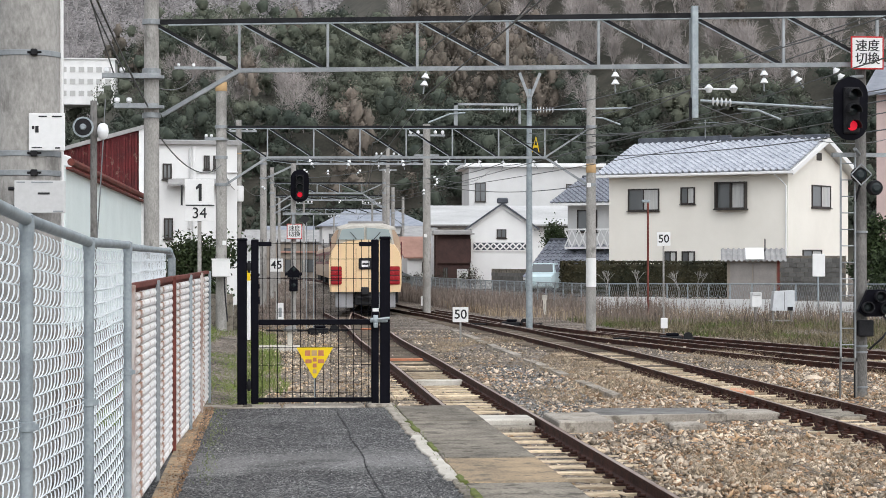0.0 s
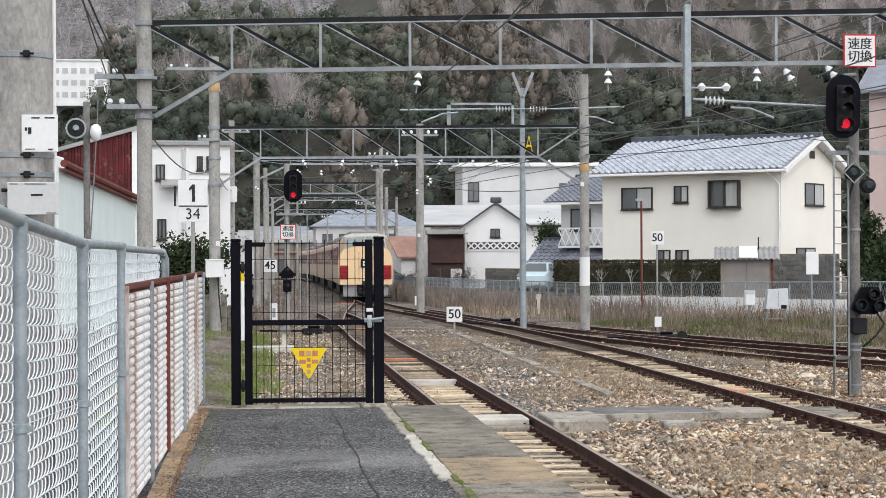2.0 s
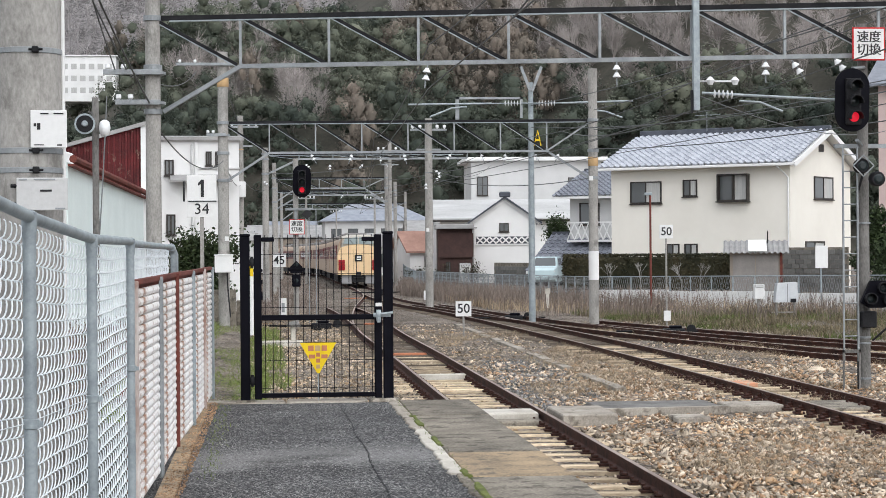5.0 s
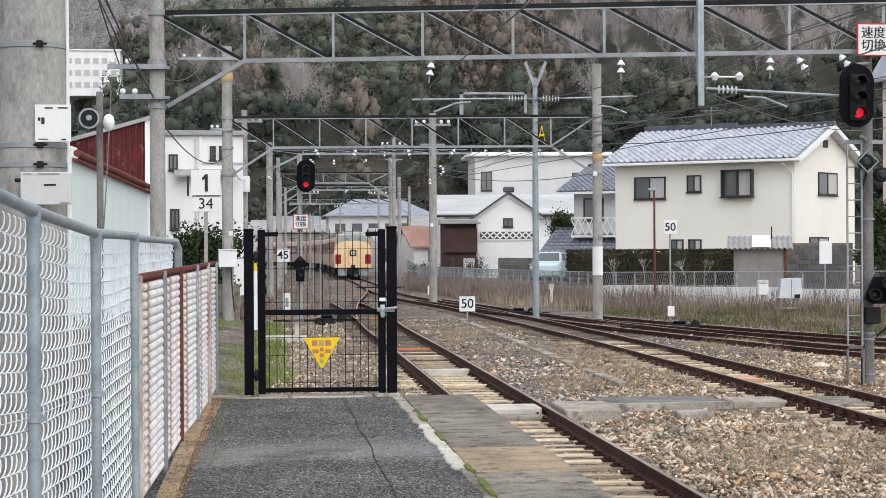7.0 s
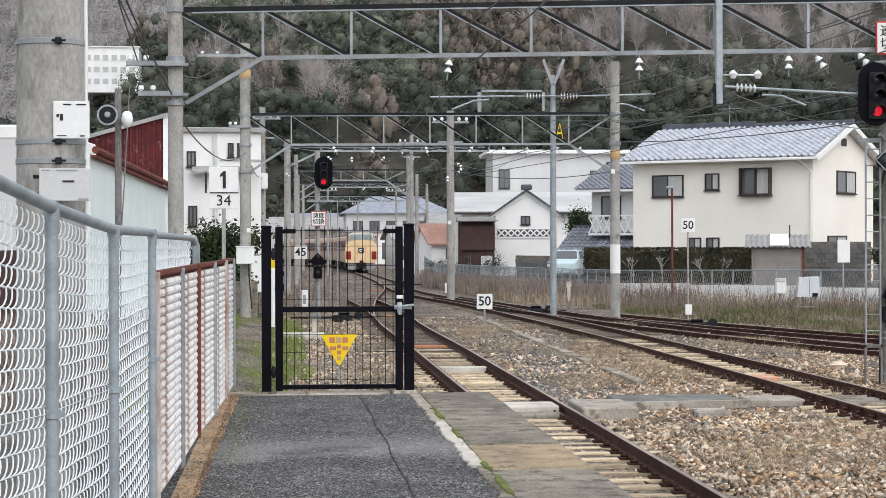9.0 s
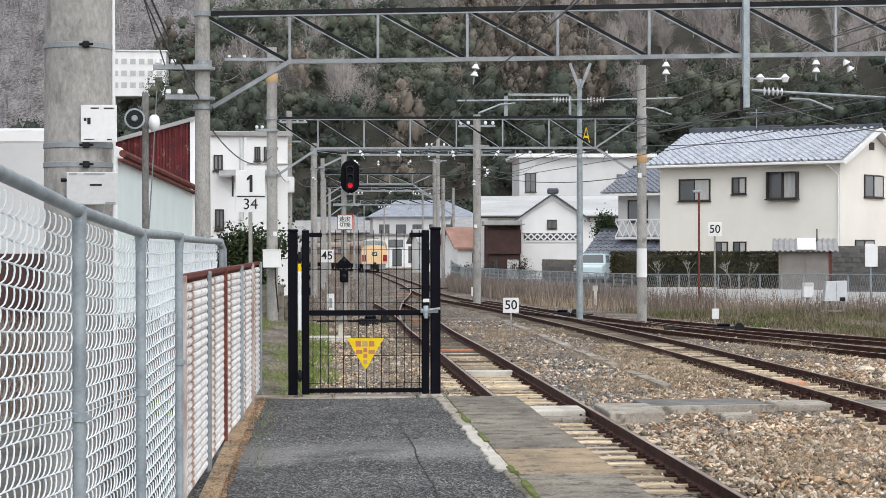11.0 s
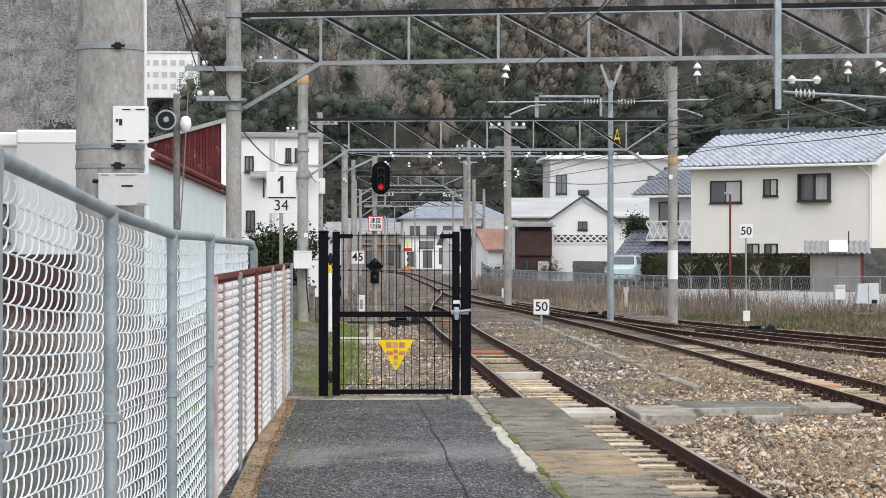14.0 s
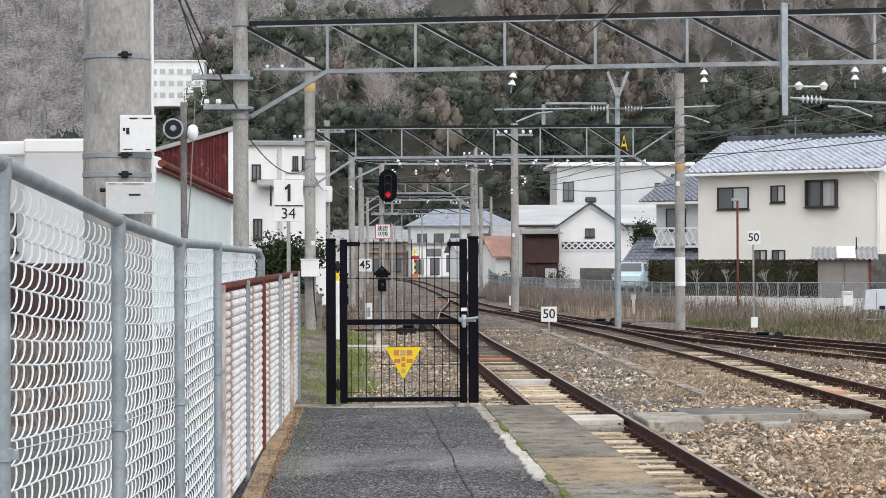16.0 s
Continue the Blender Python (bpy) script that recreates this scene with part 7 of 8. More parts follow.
def parked_car():
    c = thing("parked_car", (14.25, 95.0, 0.42), "small pale blue car parked behind the fence", "car", rz=-16)
    w = 0.72
    def ring(y, zlo, zhi, k):
        return [(-w * k, y, zlo), (w * k, y, zlo), (w * k, y, zhi * 0.7 + zlo * 0.3), (w * k * 0.94, y, zhi), (-w * k * 0.94, y, zhi), (-w * k, y, zhi * 0.7 + zlo * 0.3)]
    part("body", Shape().loft([ring(-1.65, 0.35, 0.78, 0.86), ring(-1.5, 0.22, 0.88, 0.97), ring(-0.7, 0.2, 0.95, 1), ring(1.4, 0.2, 0.98, 1), ring(1.65, 0.3, 0.9, 0.93)]), "carpaint", c, smooth=True)
    cab = [[(-w * 0.9, -0.75, 0.93), (w * 0.9, -0.75, 0.93), (w * 0.85, -0.7, 0.96), (-w * 0.85, -0.7, 0.96)], [(-w * 0.93, -0.5, 0.93), (w * 0.93, -0.5, 0.93), (w * 0.78, -0.1, 1.42), (-w * 0.78, -0.1, 1.42)],
           [(-w * 0.95, 1.3, 0.95), (w * 0.95, 1.3, 0.95), (w * 0.8, 1.2, 1.45), (-w * 0.8, 1.2, 1.45)], [(-w * 0.9, 1.6, 0.95), (w * 0.9, 1.6, 0.95), (w * 0.8, 1.45, 1.3), (-w * 0.8, 1.45, 1.3)]]
    part("cabin", Shape().loft(cab), "carpaint", c, smooth=True)
    part("windscreen", Shape().add([(-w * 0.78, -0.62, 0.99), (w * 0.78, -0.62, 0.99), (w * 0.68, -0.15, 1.38), (-w * 0.68, -0.15, 1.38), (-w * 0.78, -0.66, 1.0), (w * 0.78, -0.66, 1.0), (w * 0.68, -0.2, 1.40), (-w * 0.68, -0.2, 1.40)], [(0, 1, 2, 3), (7, 6, 5, 4), (4, 5, 1, 0), (5, 6, 2, 1), (6, 7, 3, 2), (7, 4, 0, 3)]), "glass", c)
    for sx in (-1, 1):
        part("side_window", Shape().add([(sx * w * 0.96, -0.25, 1.0), (sx * w * 0.96, 1.15, 1.0), (sx * w * 0.84, 1.05, 1.36), (sx * w * 0.84, 0.0, 1.36), (sx * w * 0.9, -0.25, 1.0), (sx * w * 0.9, 1.15, 1.0), (sx * w * 0.78, 1.05, 1.36), (sx * w * 0.78, 0.0, 1.36)], [(0, 1, 2, 3), (7, 6, 5, 4), (4, 5, 1, 0), (5, 6, 2, 1), (6, 7, 3, 2), (7, 4, 0, 3)]), "glass", c)
        part("headlight", Shape().box(sx * 0.5 - 0.14, sx * 0.5 + 0.14, -1.63, -1.5, 0.62, 0.78, 0.03), "porcelain", c)
        for y in (-1.05, 1.05):
            wh = part("wheel", Shape().turned((sx * 0.66, y, 0.27), [(0.27, -0.08), (0.27, 0.08)], 18, "x"), "tyre", c)
            part("rim", Shape().turned((sx * 0.735, y, 0.27), [(0.16, -0.02), (0.15, 0.012)], 14, "x"), "galv", wh)
    part("bumper", Shape().box(-0.62, 0.62, -1.7, -1.55, 0.3, 0.5, 0.04), "carpaint", c)


parked_car()


def cabinets():
    a = thing("relay_box", (16.55, 62.7, 0.05), "small white lineside box on a post", "box")
    part("post", Shape().box(-0.04, 0.04, -0.04, 0.04, -0.2, 0.5), "pole", a)
    part("case", Shape().box(-0.17, 0.17, -0.12, 0.12, 0.5, 1.0, 0.02), "white", a)
    part("top", Shape().box(-0.15, 0.15, -0.14, 0.14, 0.88, 1.0, 0.02), "greywall", a)
    b = thing("relay_cabinet", (16.9, 60.7, 0.0), "silver-grey lineside cabinet on legs", "cabinet")
    for x in (-0.3, 0.3):
        part("leg", Shape().box(x - 0.03, x + 0.03, -0.03, 0.03, -0.2, 0.55), "pole", b)
    part("case", Shape().slab([(-0.30, 1.12), (0.36, 1.15), (0.36, 0.5), (-0.38, 0.5)], -0.16, 0.16), "silver", b)
    part("door_line", Shape().box(0.02, 0.03, -0.166, -0.161, 0.52, 1.1).box(0.12, 0.3, -0.17, -0.161, 0.5, 0.62), "dark", b)
    part("shelf", Shape().box(-0.45, 0.35, -0.03, 0.03, 0.15, 0.2), "pole", b)
    c = thing("blank_sign", (19.2, 64.4, 0.3), "plain white board on a slim post behind the fence", "sign")
    part("post", Shape().tube((0, 0, -0.2), (-0.02, 0, 1.3), 0.03, n=8), "galv", c)
    part("board", Shape().box(-0.22, 0.22, -0.04, -0.01, 1.25, 2.02, 0.01), "white", c)
    d = thing("path_lamp", (14.2, 69.0, 0.2), "slim dark lamp post in front of the house", "street lamp")
    part("post", Shape().tube((0, 0, -0.3), (0, 0, 4.05), 0.04, n=8), "rustred", d)
    part("head", Shape().box(-0.22, 0.06, -0.06, 0.06, 4.0, 4.1, 0.02), "galv", d)
    e = thing("marker_post", (7.0, 80.5, -0.2), "short white lineside marker", "marker")
    part("board", Shape().box(-0.13, 0.13, -0.03, 0.0, 0.35, 0.75, 0.01).box(-0.03, 0.03, -0.02, 0.0, 0, 0.4), "white", e)
    e2 = thing("marker_post", (11.0, 73.0, 0.0), "short pale lineside marker", "marker")
    part("board", Shape().box(-0.1, 0.1, -0.03, 0.0, 0.55, 0.75, 0.01).box(-0.06, 0.06, -0.02, 0.0, 0, 0.56), "pale", e2)
    e3 = thing("marker_post", (0.75, 62.0, -0.2), "white lineside marker behind the gate", "marker")
    part("board", Shape().box(-0.11, 0.11, -0.03, 0.0, 0.3, 0.95, 0.01), "white", e3)
    part("text_bar", Shape().box(-0.05, 0.05, -0.035, -0.031, 0.5, 0.8), "steel", e3)
    g = thing("white_lineside_pole", (-0.1, 62.3, 0.0), "white painted lineside pole with black clamps", "pole")
    part("shaft", Shape().tube((0, 0, -0.2), (0, 0, 2.3), 0.06, n=10), "white", g)
    for a, b in ((1.2, 1.35), (1.6, 1.7), (0.7, 0.95)):
        part("clamp", Shape().box(-0.1, 0.2, -0.1, 0.1, a, b, 0.02), "black", g)
    h = thing("white_lineside_pole", (-0.24, 56.0, 0.0), "white lineside pipe with yellow tip", "pole")
    part("shaft", Shape().tube((0, 0, -0.2), (0, 0, 1.55), 0.07, n=10), "white", h)
    part("tip", Shape().tube((0, 0, 1.55), (0, 0, 2.0), 0.065, n=10), "yellow", h)


cabinets()


def point_machine(x, y, rz, label):
    p = thing("point_machine", (x, y, -0.2), label, "point machine", rz=rz)
    part("case", Shape().box(-0.3, 0.34, -0.18, 0.18, 0.0, 0.22, 0.04), "dark", p)
    part("lid", Shape().box(-0.12, 0.25, -0.16, 0.16, 0.22, 0.30, 0.03), "black", p)
    part("rod", Shape().tube((-1.6, 0.0, 0.14), (1.1, 0.05, 0.14), 0.03, n=6).tube((-1.2, 0.2, 0.12), (0.9, 0.25, 0.12), 0.025, n=6), "dark", p)
    part("wheel", Shape().turned((0.5, -0.15, 0.2), [(0.13, -0.03), (0.13, 0.03)], 14, "y"), "dark", p)


point_machine(11.6, 53.3, -10, "black point machine with rods beside the siding")
point_machine(8.6, 65.0, -10, "dark point machine between the tracks")
point_machine(1.9, 60.0, 0, "black point machine beside the main track")
point_machine(6.6, 105.0, 10, "dark point machine at the far points")

structure("old_concrete_wall", Shape().box(-0.9, 0.55, 0, 0.4, -0.6, 0.85, 0.03).box(0.56, 1.0, 0.1, 0.4, -0.6, 0.5, 0.03), "concrete", "stained old concrete wall end beside the line", "wall", (-1.3, 61.6, 0.2))
# ---- foot crossing and cable troughs ----
xing = new("foot_crossing")
tagged(xing, "worn concrete and timber foot crossing over the tracks", "crossing", "", "structure")
part("plank", Shape().box(2.92, 3.93, 27.0, 27.75, -0.2, -0.02, 0.02), "pale", xing, "pale concrete slab between the rails")
part("plank", Shape().box(2.92, 3.93, 26.6, 26.98, -0.25, -0.10, 0.02), "concrete", xing)
part("slab", Shape().box(4.17, 4.95, 26.35, 27.85, -0.3, 0.0, 0.02), "slabgrey", xing)
part("slab", Shape().box(5.0, 6.86, 27.92, 29.3, -0.3, -0.06, 0.02), "darkpole", xing, "dark stained concrete strip")
part("slab_edge", Shape().beam((4.98, 27.78, -0.11), (6.9, 27.98, -0.11), 0.13, 0.16), "slabgrey", xing)
part("slab", Shape().box(6.95, 7.78, 28.05, 28.85, -0.3, -0.05, 0.02), "slabgrey", xing)
part("slab", Shape().box(8.1, 9.0, 27.6, 29.0, -0.22, -0.07, 0.02), "concrete", xing)
part("slab", Shape().box(5.82, 6.3, 26.5, 27.1, -0.26, -0.08, 0.02), "slabgrey", xing, "loose broken slab")
slab_ = thing("concrete_slab", (0.6, 50.2, -0.19), "pale broken concrete slab with a small pedestal beyond the gate", "slab")
part("slab", Shape().box(-0.55, 0.55, -0.5, 0.5, -0.1, 0.12, 0.03), "pale", slab_)
part("pedestal", Shape().box(0.2, 0.34, -0.1, 0.04, 0.121, 0.5, 0.02), "pale", slab_)
part("cap", Shape().turned((0.27, -0.03, 0.5), [(0.17, 0.0), (0.19, 0.04), (0.1, 0.12), (0.03, 0.14)], 12), "blockgrey", slab_, "grey domed cap", smooth=True)
trough = new("cable_trough")
tagged(trough, "half-buried pale concrete cable trough between the tracks", "cable trough", "", "structure")
for i in range(20):
    y = 32.5 + i * 1.45
    x = 6.15 + 0.005 * (y - 33)
    if i % 5 != 3:
        part("lid", Shape().beam((x, y, -0.13), (x + 0.02, y + 1.35, -0.13 - 0.012 * (i % 3)), 0.08, 0.2), "slabgrey", trough)
for x, y, w in ((3.43, 44.6, 0.85), (5.0, 100, 1.2), (3.6, 63, 0.4)):
    structure("painted_sleeper", Shape().box(-w / 2, w / 2, -0.1, 0.1, -0.08, -0.01, 0.01), "orange", "timber sleeper painted dull orange-red", "sleeper", (x, y, -0.1 + float(grade(y))), kind="")
structure("white_sleeper_block", Shape().box(-0.5, 0.5, -0.15, 0.15, -0.1, 0.06, 0.01), "pale", "pale concrete block between the rails", "block", (3.4, 36.5, -0.14), kind="")
structure("spray_painted_sleeper", Shape().box(-0.22, 0.22, -0.35, 0.35, -0.08, 0.03, 0.01), "vivid", "orange spray mark on a sleeper", "sleeper", (8.43, 33.2, -0.10), kind="")
mound = thing("white_stone", (10.83, 36.7, -0.16), "pale lump of broken concrete", "stone")
part("lump", Shape().turned((0, 0, 0), [(0.17, 0), (0.19, 0.05), (0.12, 0.10), (0.04, 0.12)], 7), "palestone", mound)

bag = thing("plastic_bag", (-0.60, 28.2, -0.12), "crumpled white plastic bag lying in the grass by the fence", "litter")
crumple = random.Random(8)
part("film", Shape().turned((0, 0, 0), [(0.07, 0.0), (0.10, 0.03), (0.08, 0.08), (0.05, 0.12), (0.02, 0.15)], 11), "white", bag)
for vert in bag.children[0].data.vertices:
    vert.co.x += crumple.uniform(-0.035, 0.035)
    vert.co.y += crumple.uniform(-0.035, 0.035)
    vert.co.z += crumple.uniform(-0.02, 0.03)

# ---- level crossing beyond the curve ----
for x in (8.9,):
    cr = thing("crossing_signal", (x, 246, -1.0), "yellow and black level crossing signal with red lamps", "crossing signal")
    part("mast", Shape().tube((0, 0, 0), (0, 0, 3.9), 0.07, n=10), "yellow", cr)
    for z in (0.6, 1.4, 2.2):
        part("stripe", Shape().tube((0, 0, z), (0, 0, z + 0.4), 0.095, n=10), "ink", cr)
    part("lamp", Shape().box(-0.5, 0.5, -0.2, -0.1, 2.7, 3.1, 0.05), "redink", cr)
    part("cross", Shape().beam((-0.4, -0.12, 3.3), (0.4, -0.12, 3.9), 0.14, 0.03).beam((0.4, -0.15, 3.3), (-0.4, -0.15, 3.9), 0.14, 0.03), "yellow", cr)
    part("base", Shape().box(-0.4, 0.4, -0.3, 0.3, -0.3, 0.8, 0.05), "orange", cr)


# ---- plants ----
def blades(rng, xs, ys, zs, h, w, lean=0.35):
    """Upright tapering blades."""
    k = len(xs)
    hh = h * rng.uniform(0.45, 1.25, k)
    a = rng.uniform(0, 2 * np.pi, k)
    dx, dy = np.cos(a) * w, np.sin(a) * w
    lx, ly = rng.normal(0, lean, k) * hh, rng.normal(0, lean, k) * hh
    p = np.stack([xs, ys, zs], 1)
    d = np.stack([dx, dy, np.zeros(k)], 1)
    t = p + np.stack([lx, ly, hh], 1)
    m = p + np.stack([lx * 0.35, ly * 0.35, hh * 0.55], 1)
    v = np.stack([p - d, p + d, m + d * 0.8, m - d * 0.8, t + d * 0.15, t - d * 0.15], 1).reshape(-1, 3)
    i = np.arange(k)[:, None] * 6
    f = np.concatenate([i + np.array([0, 1, 2, 3]), i + np.array([3, 2, 4, 5])])
    return v, f


def band(rng, k, y0, y1, x_of, width):
    y = rng.uniform(y0, y1, k)
    x = x_of(y) + rng.uniform(0, 1, k) * width
    return x, y


rng = np.random.default_rng(7)
fence_x = lambda y: np.interp(y, [57.0, 62.3, 66.4, 70.8, 74.1, 88, 106, 130], [24.5, 20.9, 18.2, 15.3, 12.98, 10.5, 8.6, 9.9])
chunks = []
for _ in range(520):
    y0 = rng.uniform(57, 118) if rng.uniform() < 0.25 else rng.uniform(69, 118)
    x0 = fence_x(y0) - rng.uniform(0.1, np.clip((104 - y0) * 0.1, 0.3, 3.6))
    k = 26
    xs, ys = x0 + rng.normal(0, 0.25, k), y0 + rng.normal(0, 0.4, k)
    chunks.append(blades(rng, xs, ys, ground_z(xs, ys) - 0.03, 0.85, 0.010, 0.16))
for _ in range(210):
    y0 = rng.uniform(57, 70)
    x0 = fence_x(y0) - rng.uniform(1.2, 7.0)
    xs, ys = x0 + rng.normal(0, 0.3, 9), y0 + rng.normal(0, 0.4, 9)
    chunks.append(blades(rng, xs, ys, ground_z(xs, ys) - 0.03, 0.6, 0.009, 0.2))
for _ in range(170):
    y0 = rng.uniform(66, 210)
    x0 = np.interp(y0, [66, 100, 140, 210], [1.6, 3.6, 4.6, 4.8]) - rng.uniform(0, 1) * np.interp(y0, [66, 210], [3.0, 11.0])
    xs, ys = x0 + rng.normal(0, 0.4, 30), y0 + rng.normal(0, 0.6, 30)
    chunks.append(blades(rng, xs, ys, ground_z(xs, ys) - 0.03, 0.32, 0.016, 0.45))
for _ in range(150):
    x0, y0 = rng.uniform(-7.5, -2.2), rng.uniform(23, 39)
    xs, ys = x0 + rng.normal(0, 0.3, 40), y0 + rng.normal(0, 0.5, 40)
    chunks.append(blades(rng, xs, ys, ground_z(xs, ys) - 0.03, 0.8, 0.012, 0.35))
cloud_mesh("dead_stalks", *merge(chunks), "stalk", "grey-brown dead weed stalks along the fence", "weeds")
chunks = []
xs, ys = rng.uniform(4.6, 14, 13000), rng.uniform(14, 60, 13000)
clump = np.array([noise.noise(Vector((x * 0.35, y * 0.16, 2.0))) for x, y in zip(xs, ys)])
ok = (clump > 0.2) & (np.abs(xs - 8.45) > 0.55) & ~((ys > 26.4) & (ys < 28.4)) & (xs < 14 - 0.1 * (ys - 30).clip(0))
xs, ys = np.repeat(xs[ok], 4) + rng.normal(0, 0.05, ok.sum() * 4), np.repeat(ys[ok], 4) + rng.normal(0, 0.08, ok.sum() * 4)
chunks.append(blades(rng, xs, ys, ground_z(xs, ys) - 0.01, 0.12, 0.0045, 1.2))
xs, ys = rng.uniform(9.0, 13, 5000), rng.uniform(60, 100, 5000)
xs = fence_x(ys) - rng.uniform(0, 1, 5000) * np.clip((100 - ys) * 0.14, 0.3, 4.0)
chunks.append(blades(rng, xs, ys, ground_z(xs, ys) - 0.02, 0.42, 0.012, 0.35))
xs, ys = rng.uniform(-0.6, 2.2, 2600), rng.uniform(21, 75, 2600)
chunks.append(blades(rng, xs, ys, ground_z(xs, ys) - 0.02, 0.16, 0.006, 0.6))
for _ in range(130):
    x0, y0 = rng.uniform(4.8, 13), rng.uniform(17, 46)
    if abs(abs(x0 - 8.5) - 0.566) < 0.15 or 26 < y0 < 29:
        continue
    xs, ys = x0 + rng.normal(0, 0.16, 60), y0 + rng.normal(0, 0.22, 60)
    chunks.append(blades(rng, xs, ys, ground_z(xs, ys) - 0.01, 0.13, 0.004, 1.3))
cloud_mesh("dry_grass", *merge(chunks), "drygrass", "straw-coloured dry grass tufts in the gravel", "grass")
chunks = []
side = lambda y: np.interp(y, [26, 34, 43, 51, 61, 70], [22.5, 18.4, 14.9, 12.3, 9.9, 9.3])
xs, ys = rng.uniform(10, 27, 60000), rng.uniform(40, 70, 60000)
lump = np.array([noise.noise(Vector((x * 0.45, y * 0.4, 1.0))) for x, y in zip(xs, ys)])
bank = (xs > side(ys) + 1.9) & (xs < fence_x(np.maximum(ys, 57)) - 0.7) & (ys > 58 - (xs - 9) * 1.5)
sel = bank & (lump > -0.4) & (lump < 0.2)
more = [blades(rng, xs[sel], ys[sel], ground_z(xs[sel], ys[sel]) - 0.02, 0.22, 0.009, 0.5)]
cloud_mesh("bank_grass", *merge(more), "bankgrass", "dry winter grass on the bank below the fence", "grass")
sel = bank & (lump >= 0.16)
chunks.append(blades(rng, xs[sel], ys[sel], ground_z(xs[sel], ys[sel]) - 0.02, 0.2, 0.010, 0.5))
ys = rng.uniform(50, 66, 7000)
xs = fence_x(np.maximum(ys, 57)) - rng.uniform(0.8, 6.5, 7000)
ok = np.array([noise.noise(Vector((x * 0.5, y * 0.5, 5.0))) for x, y in zip(xs, ys)]) > -0.05
chunks.append(blades(rng, xs[ok], ys[ok], ground_z(xs[ok], ys[ok]) - 0.02, 0.2, 0.009, 0.5))
cloud_mesh("green_grass", *merge(chunks), "grass", "short green grass on the verge", "grass")
chunks = []
xs, ys = rng.uniform(-1.6, 0.55, 9000), rng.uniform(34, 62, 9000)
ok = np.array([noise.noise(Vector((x * 0.7, y * 0.2, 9.0))) for x, y in zip(xs, ys)]) > -0.12
chunks.append(blades(rng, xs[ok], ys[ok], ground_z(xs[ok], ys[ok]) - 0.02, 0.16, 0.008, 0.6))
xs, ys = rng.uniform(-2.2, 0.1, 17000), rng.uniform(22, 40, 17000)
ok = np.array([noise.noise(Vector((x * 0.9, y * 0.3, 4.0))) for x, y in zip(xs, ys)]) > -0.25
chunks.append(blades(rng, xs[ok], ys[ok], ground_z(xs[ok], ys[ok]) - 0.01, 0.10, 0.012, 1.2))
xs, ys = rng.normal(-0.36, 0.05, 260), rng.uniform(13, 19.5, 260)
chunks.append(blades(rng, xs, ys, np.full(260, 0.77), 0.03, 0.002, 0.9))
xs, ys = rng.normal(1.385, 0.02, 180), rng.uniform(12, 19.4, 180)
chunks.append(blades(rng, xs, ys, np.full(180, 0.77), 0.03, 0.002, 0.9))
cloud_mesh("fresh_grass", *merge(chunks), "lush", "fresh green grass beside the gate and along the fence", "grass")


def leafy(name, label, category, at, size, seed, k, leaf, material, trunk_h=0.0, box=False):
    r = np.random.default_rng(seed)
    t = thing(name, at, label, category)
    if box:
        c = r.uniform(-0.5, 0.5, (k, 3))
        ax = r.integers(0, 3, k)
        face = r.uniform(size=k) < 0.75
        for i in range(3):
            sel = face & (ax == i)
            c[sel, i] = np.sign(c[sel, i]) * (0.5 - np.abs(r.normal(0, 0.03, sel.sum())))
        c = c * size + (0, 0, size[2] / 2)
    else:
        lump = r.normal(size=(10, 3)) * 0.24
        c = lump[r.integers(0, 10, k)] + r.normal(size=(k, 3)) * 0.13
        c = c * size + (0, 0, trunk_h + size[2] * 0.45)
    if box:
        part("heart", Shape().box(-size[0] / 2 + 0.1, size[0] / 2 - 0.1, -size[1] / 2 + 0.12, size[1] / 2 - 0.12, 0, size[2] - 0.12, 0.1), "hedge", t, "dense dark inner growth")
    v, f = quads(c, leaf, r, 0.55)
    s = Shape()
    s.v, s.f = [tuple(p) for p in v], [tuple(q) for q in f]
    me = bpy.data.meshes.new("crown")
    me.from_pydata(s.v, [], s.f)
    me.materials.append(M[material])
    ob = new("crown", me)
    ob.parent = t
    tr = Shape()
    n = max(1, int(size[0] / 1.2)) if box else 1
    for i in range(n):
        x = (i + 0.5) / n * size[0] - size[0] / 2 if box else 0
        tr.tube((x, 0, -0.2), (x + 0.1, 0.05, trunk_h + size[2] * 0.5), 0.05, 0.02, 7)
        for j in range(4):
            a = j * 1.7 + i
            tr.tube((x + 0.03, 0, trunk_h + size[2] * 0.2), (x + 0.35 * math.cos(a) * min(size[0], 2), 0.35 * math.sin(a) * min(size[1], 2), trunk_h + size[2] * 0.6), 0.025, 0.01, 5)
    part("trunk", tr, "trunk", t)
    return t


hd = leafy("hedge", "long clipped dark green and russet hedge", "hedge", (17.1, 83.6, 0.45), (7.6, 1.2, 1.55), 3, 14000, 0.06, "hedge", 0.0, True)
hd.matrix_basis = pose(17.1, 83.4, 0.45, 0, 0, -20)
for i, (x, y, sx, sz, th) in enumerate(((26.3, 77.5, 2.2, 1.7, 0.2), (27.4, 75.8, 2.6, 2.6, 0.3), (29.0, 76.5, 3.2, 2.9, 0.6), (26.6, 79.6, 1.8, 1.6, 1.2))):
    leafy("garden_tree", "clipped round-crowned evergreen garden tree", "tree", (x, y, 0.5), (sx, sx, sz), 20 + i, 6500, 0.085, "pine", th)
leafy("pine_tree", "dark bushy garden pine behind the fence", "tree", (-1.75, 65.5, 0.2), (2.9, 2.2, 2.3), 31, 9000, 0.07, "pine", 0.5)
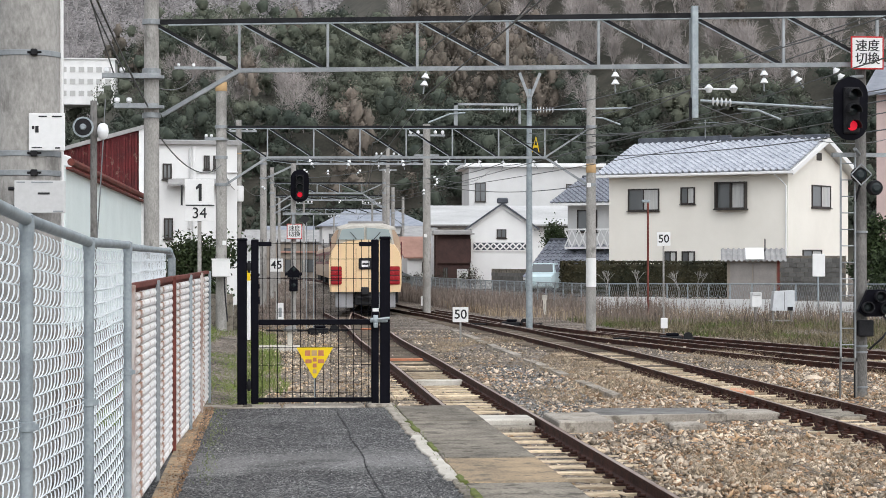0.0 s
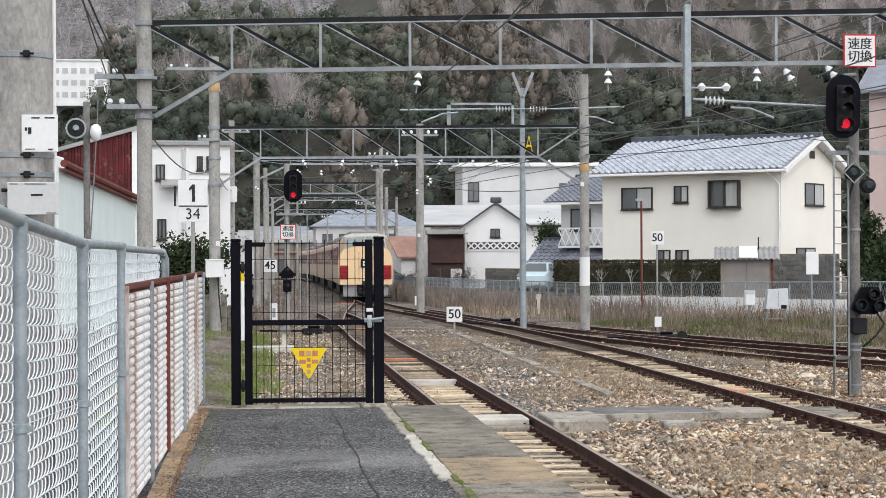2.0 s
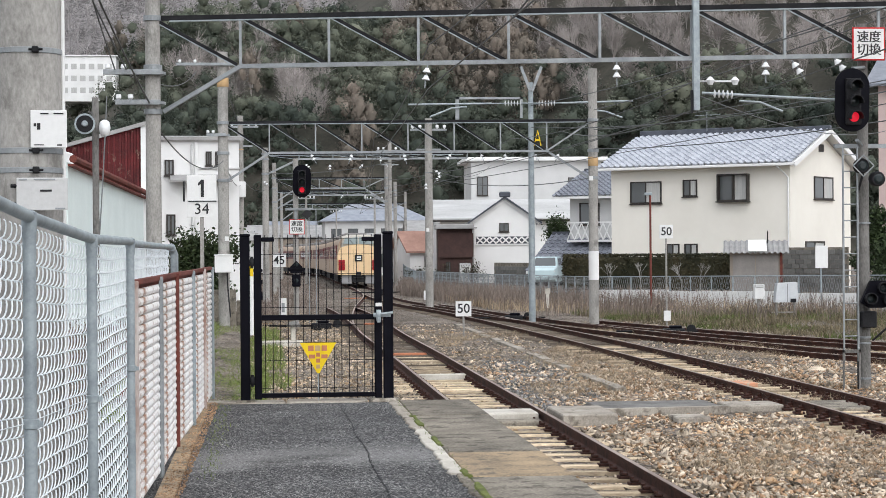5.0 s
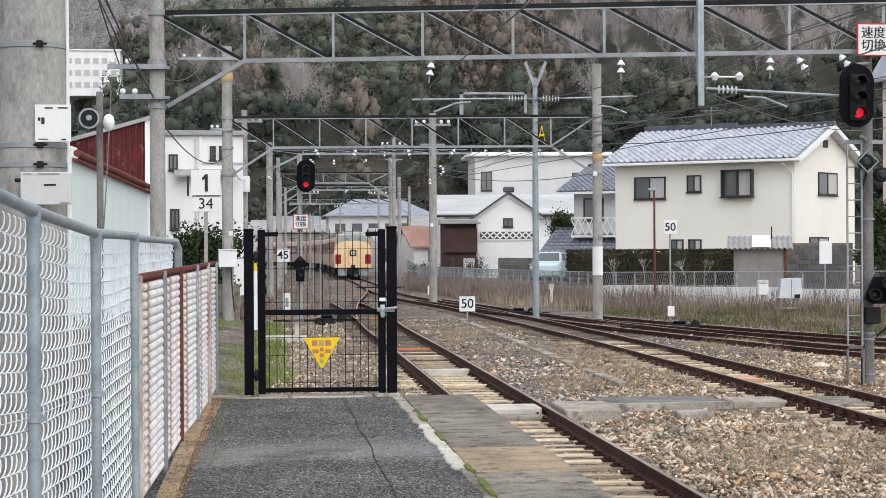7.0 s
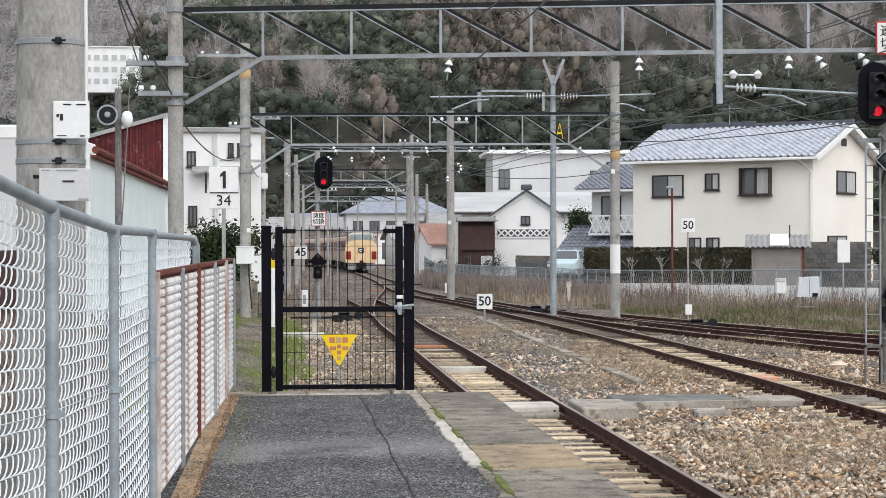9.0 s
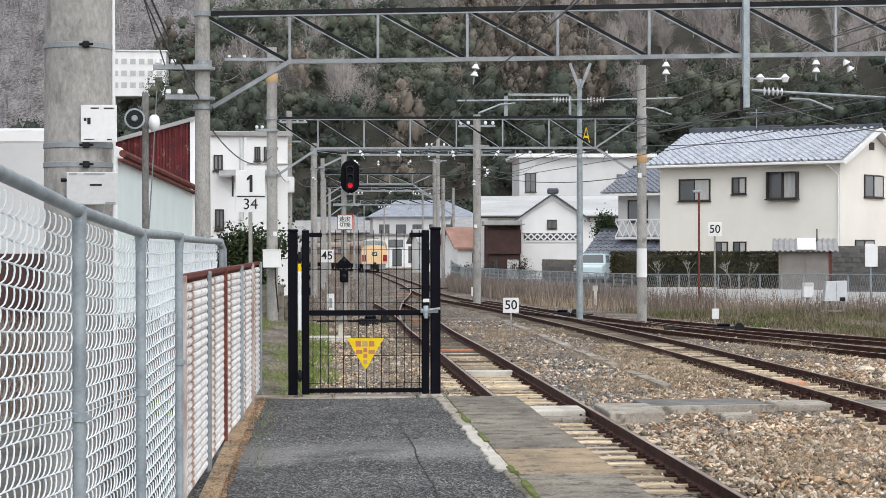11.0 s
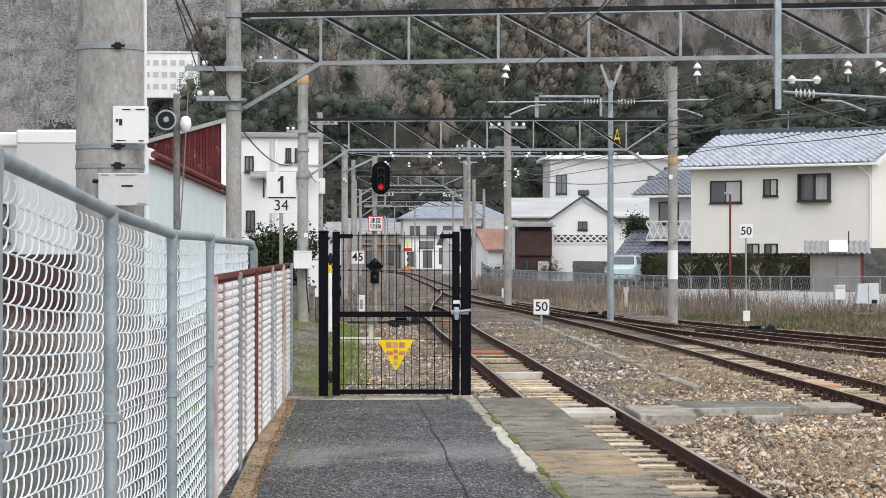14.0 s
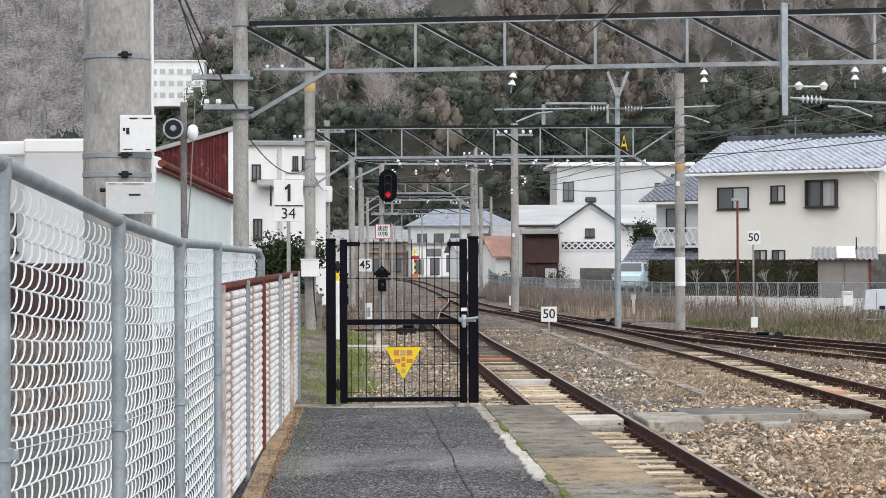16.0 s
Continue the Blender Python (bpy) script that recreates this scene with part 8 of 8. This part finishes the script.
leafy("pine_tree", "small green pine beside the storehouse", "tree", (17.7, 112, 0.4), (2.1, 1.9, 2.3), 32, 5000, 0.075, "pine", 1.6)
for i, (x, y, h) in enumerate(((10.3, 108, 1.2), (12.4, 112, 1.4), (15.5, 104, 1.0), (9.4, 112, 0.9))):
    leafy("shrub", "leggy winter shrub behind the fence", "shrub", (x, y, 0.2), (1.4, 1.2, h), 40 + i, 700, 0.05, "hedge", 0.1)
for i, (x, y) in enumerate(((16.2, 80.8), (17.8, 80.0), (18.5, 79.6), (15.0, 81.6))):
    r = random.Random(50 + i)
    sh = thing("bare_shrub", (x, y, 0.4), "pale leafless shrub before the hedge", "shrub")
    s = Shape()
    def grow(p, d, ln, rad, depth):
        q = (p[0] + d[0] * ln, p[1] + d[1] * ln, p[2] + d[2] * ln)
        s.tube(p, q, rad, rad * 0.65, 5)
        if depth:
            for _ in range(3):
                grow(q, tuple(Vector((d[0] + r.uniform(-0.7, 0.7), d[1] + r.uniform(-0.7, 0.7), d[2] + r.uniform(-0.1, 0.3))).normalized()), ln * 0.7, rad * 0.6, depth - 1)
    grow((0, 0, -0.1), (0, 0, 1), 0.55, 0.03, 3)
    part("twig_crown", s, "pole", sh)


# ---- loose stones ----
def stones(seed, k, x0, x1, y0, y1, smin, smax, keep, name, material, label, on=ground_z):
    r = np.random.default_rng(seed)
    y = y0 * (y1 / y0) ** r.uniform(0, 1, k)
    x = r.uniform(x0, x1, k)
    ok = keep(x, y)
    x, y = x[ok], y[ok]
    k = len(x)
    base = np.array([(1, 0, -0.45), (-0.5, 0.87, -0.45), (-0.5, -0.87, -0.45), (0.85, 0.1, 0.45), (-0.5, 0.7, 0.45), (-0.4, -0.8, 0.45)], float)
    sz = smin * (smax / smin) ** r.beta(1.4, 2.6, k)
    v = base[None] * r.uniform(0.7, 1.3, (k, 6, 1)) + r.normal(0, 0.22, (k, 6, 3))
    v[:, :, 2] = v[:, :, 2] * 0.8 + v[:, :, 0] * r.normal(0, 0.4, (k, 1)) + v[:, :, 1] * r.normal(0, 0.4, (k, 1))
    a = r.uniform(0, 2 * np.pi, k)
    ca, sa = np.cos(a)[:, None], np.sin(a)[:, None]
    v = np.stack([v[..., 0] * ca - v[..., 1] * sa, v[..., 0] * sa + v[..., 1] * ca, v[..., 2]], -1) * sz[:, None, None]
    v += np.stack([x, y, on(x, y) + sz * 0.22], 1)[:, None]
    f = np.array([(0, 2, 1), (3, 4, 5), (0, 1, 4), (0, 4, 3), (1, 2, 5), (1, 5, 4), (2, 0, 3), (2, 3, 5)])
    return cloud_mesh(name, v.reshape(-1, 3), (np.arange(k)[:, None, None] * 6 + f[None]).reshape(-1, 3), material, label, "gravel")


def off_tracks(x, y):
    return (np.abs(np.abs(x - 3.43) - 0.566) > 0.07) & (np.abs(np.abs(x - 8.48) - 0.566) > 0.07) & ~((y > 26.2) & (y < 27.9) & (x > 4.1) & (x < 5)) & ~((y > 27.7) & (y < 29.4) & (x > 4.95) & (x < 7.8)) & ((np.abs(x - 8.48) > 0.95) | (np.sin(x * 977 + y * 331) > 0.45))


stones(1, 44000, 2.1, 14.5, 11, 62, 0.014, 0.055, lambda x, y: off_tracks(x, y) & ((np.abs(x - 3.43) > 1.02) | (np.sin(y * 10.47) > -0.1)), "ballast_stones", "stone", "loose broken ballast stones in brown and grey")
stones(2, 8200, 4.4, 13, 11, 40, 0.020, 0.075, off_tracks, "large_ballast_stones", "palestone", "larger pale broken stones among the ballast")
stones(5, 7000, 4.3, 12.5, 11, 26, 0.028, 0.08, off_tracks, "coarse_ballast_stones", "stone", "coarse broken ballast stones")
stones(3, 9000, -0.8, 2.8, 21, 70, 0.02, 0.06, lambda x, y: np.ones(len(x), bool), "gravel_stones", "stone", "loose gravel beyond the platform end")
stones(4, 22000, 4.4, 13.0, 11, 40, 0.016, 0.055, off_tracks, "brown_ballast_stones", "brownstone", "rust-brown ballast stones")

stones(8, 8000, 4.3, 7.6, 28.8, 42, 0.016, 0.05, lambda x, y: off_tracks(x, y) & (np.abs(x - 4.6 - 0.07 * (y - 28)) < 0.75), "grey_gravel", "greystone", "dark grey gravel between the tracks")
stones(9, 2600, 5.0, 10.5, 20, 25.5, 0.02, 0.05, lambda x, y: off_tracks(x, y) & (np.hypot((x - 7.6) / 1.3, (y - 23.3) / 1.6) < 1), "leaf_litter", "brownstone", "patch of rust-brown dead leaves and stones")
stones(6, 20000, -0.5, 1.31, 9.0, 19.4, 0.003, 0.009, lambda x, y: x > -0.66 + 0.0098 * y, "asphalt_grit", "aggregate", "coarse grey grit standing out of the worn asphalt", lambda x, y: np.full(len(x), 0.7635))
stones(7, 9000, -0.78, -0.36, 9.0, 19.4, 0.004, 0.014, lambda x, y: np.abs(x + 0.72 - 0.0125 * y) < 0.07, "kerb_litter", "brownstone", "brown grit and leaf crumbs along the fence foot", lambda x, y: np.full(len(x), 0.788))


motions()
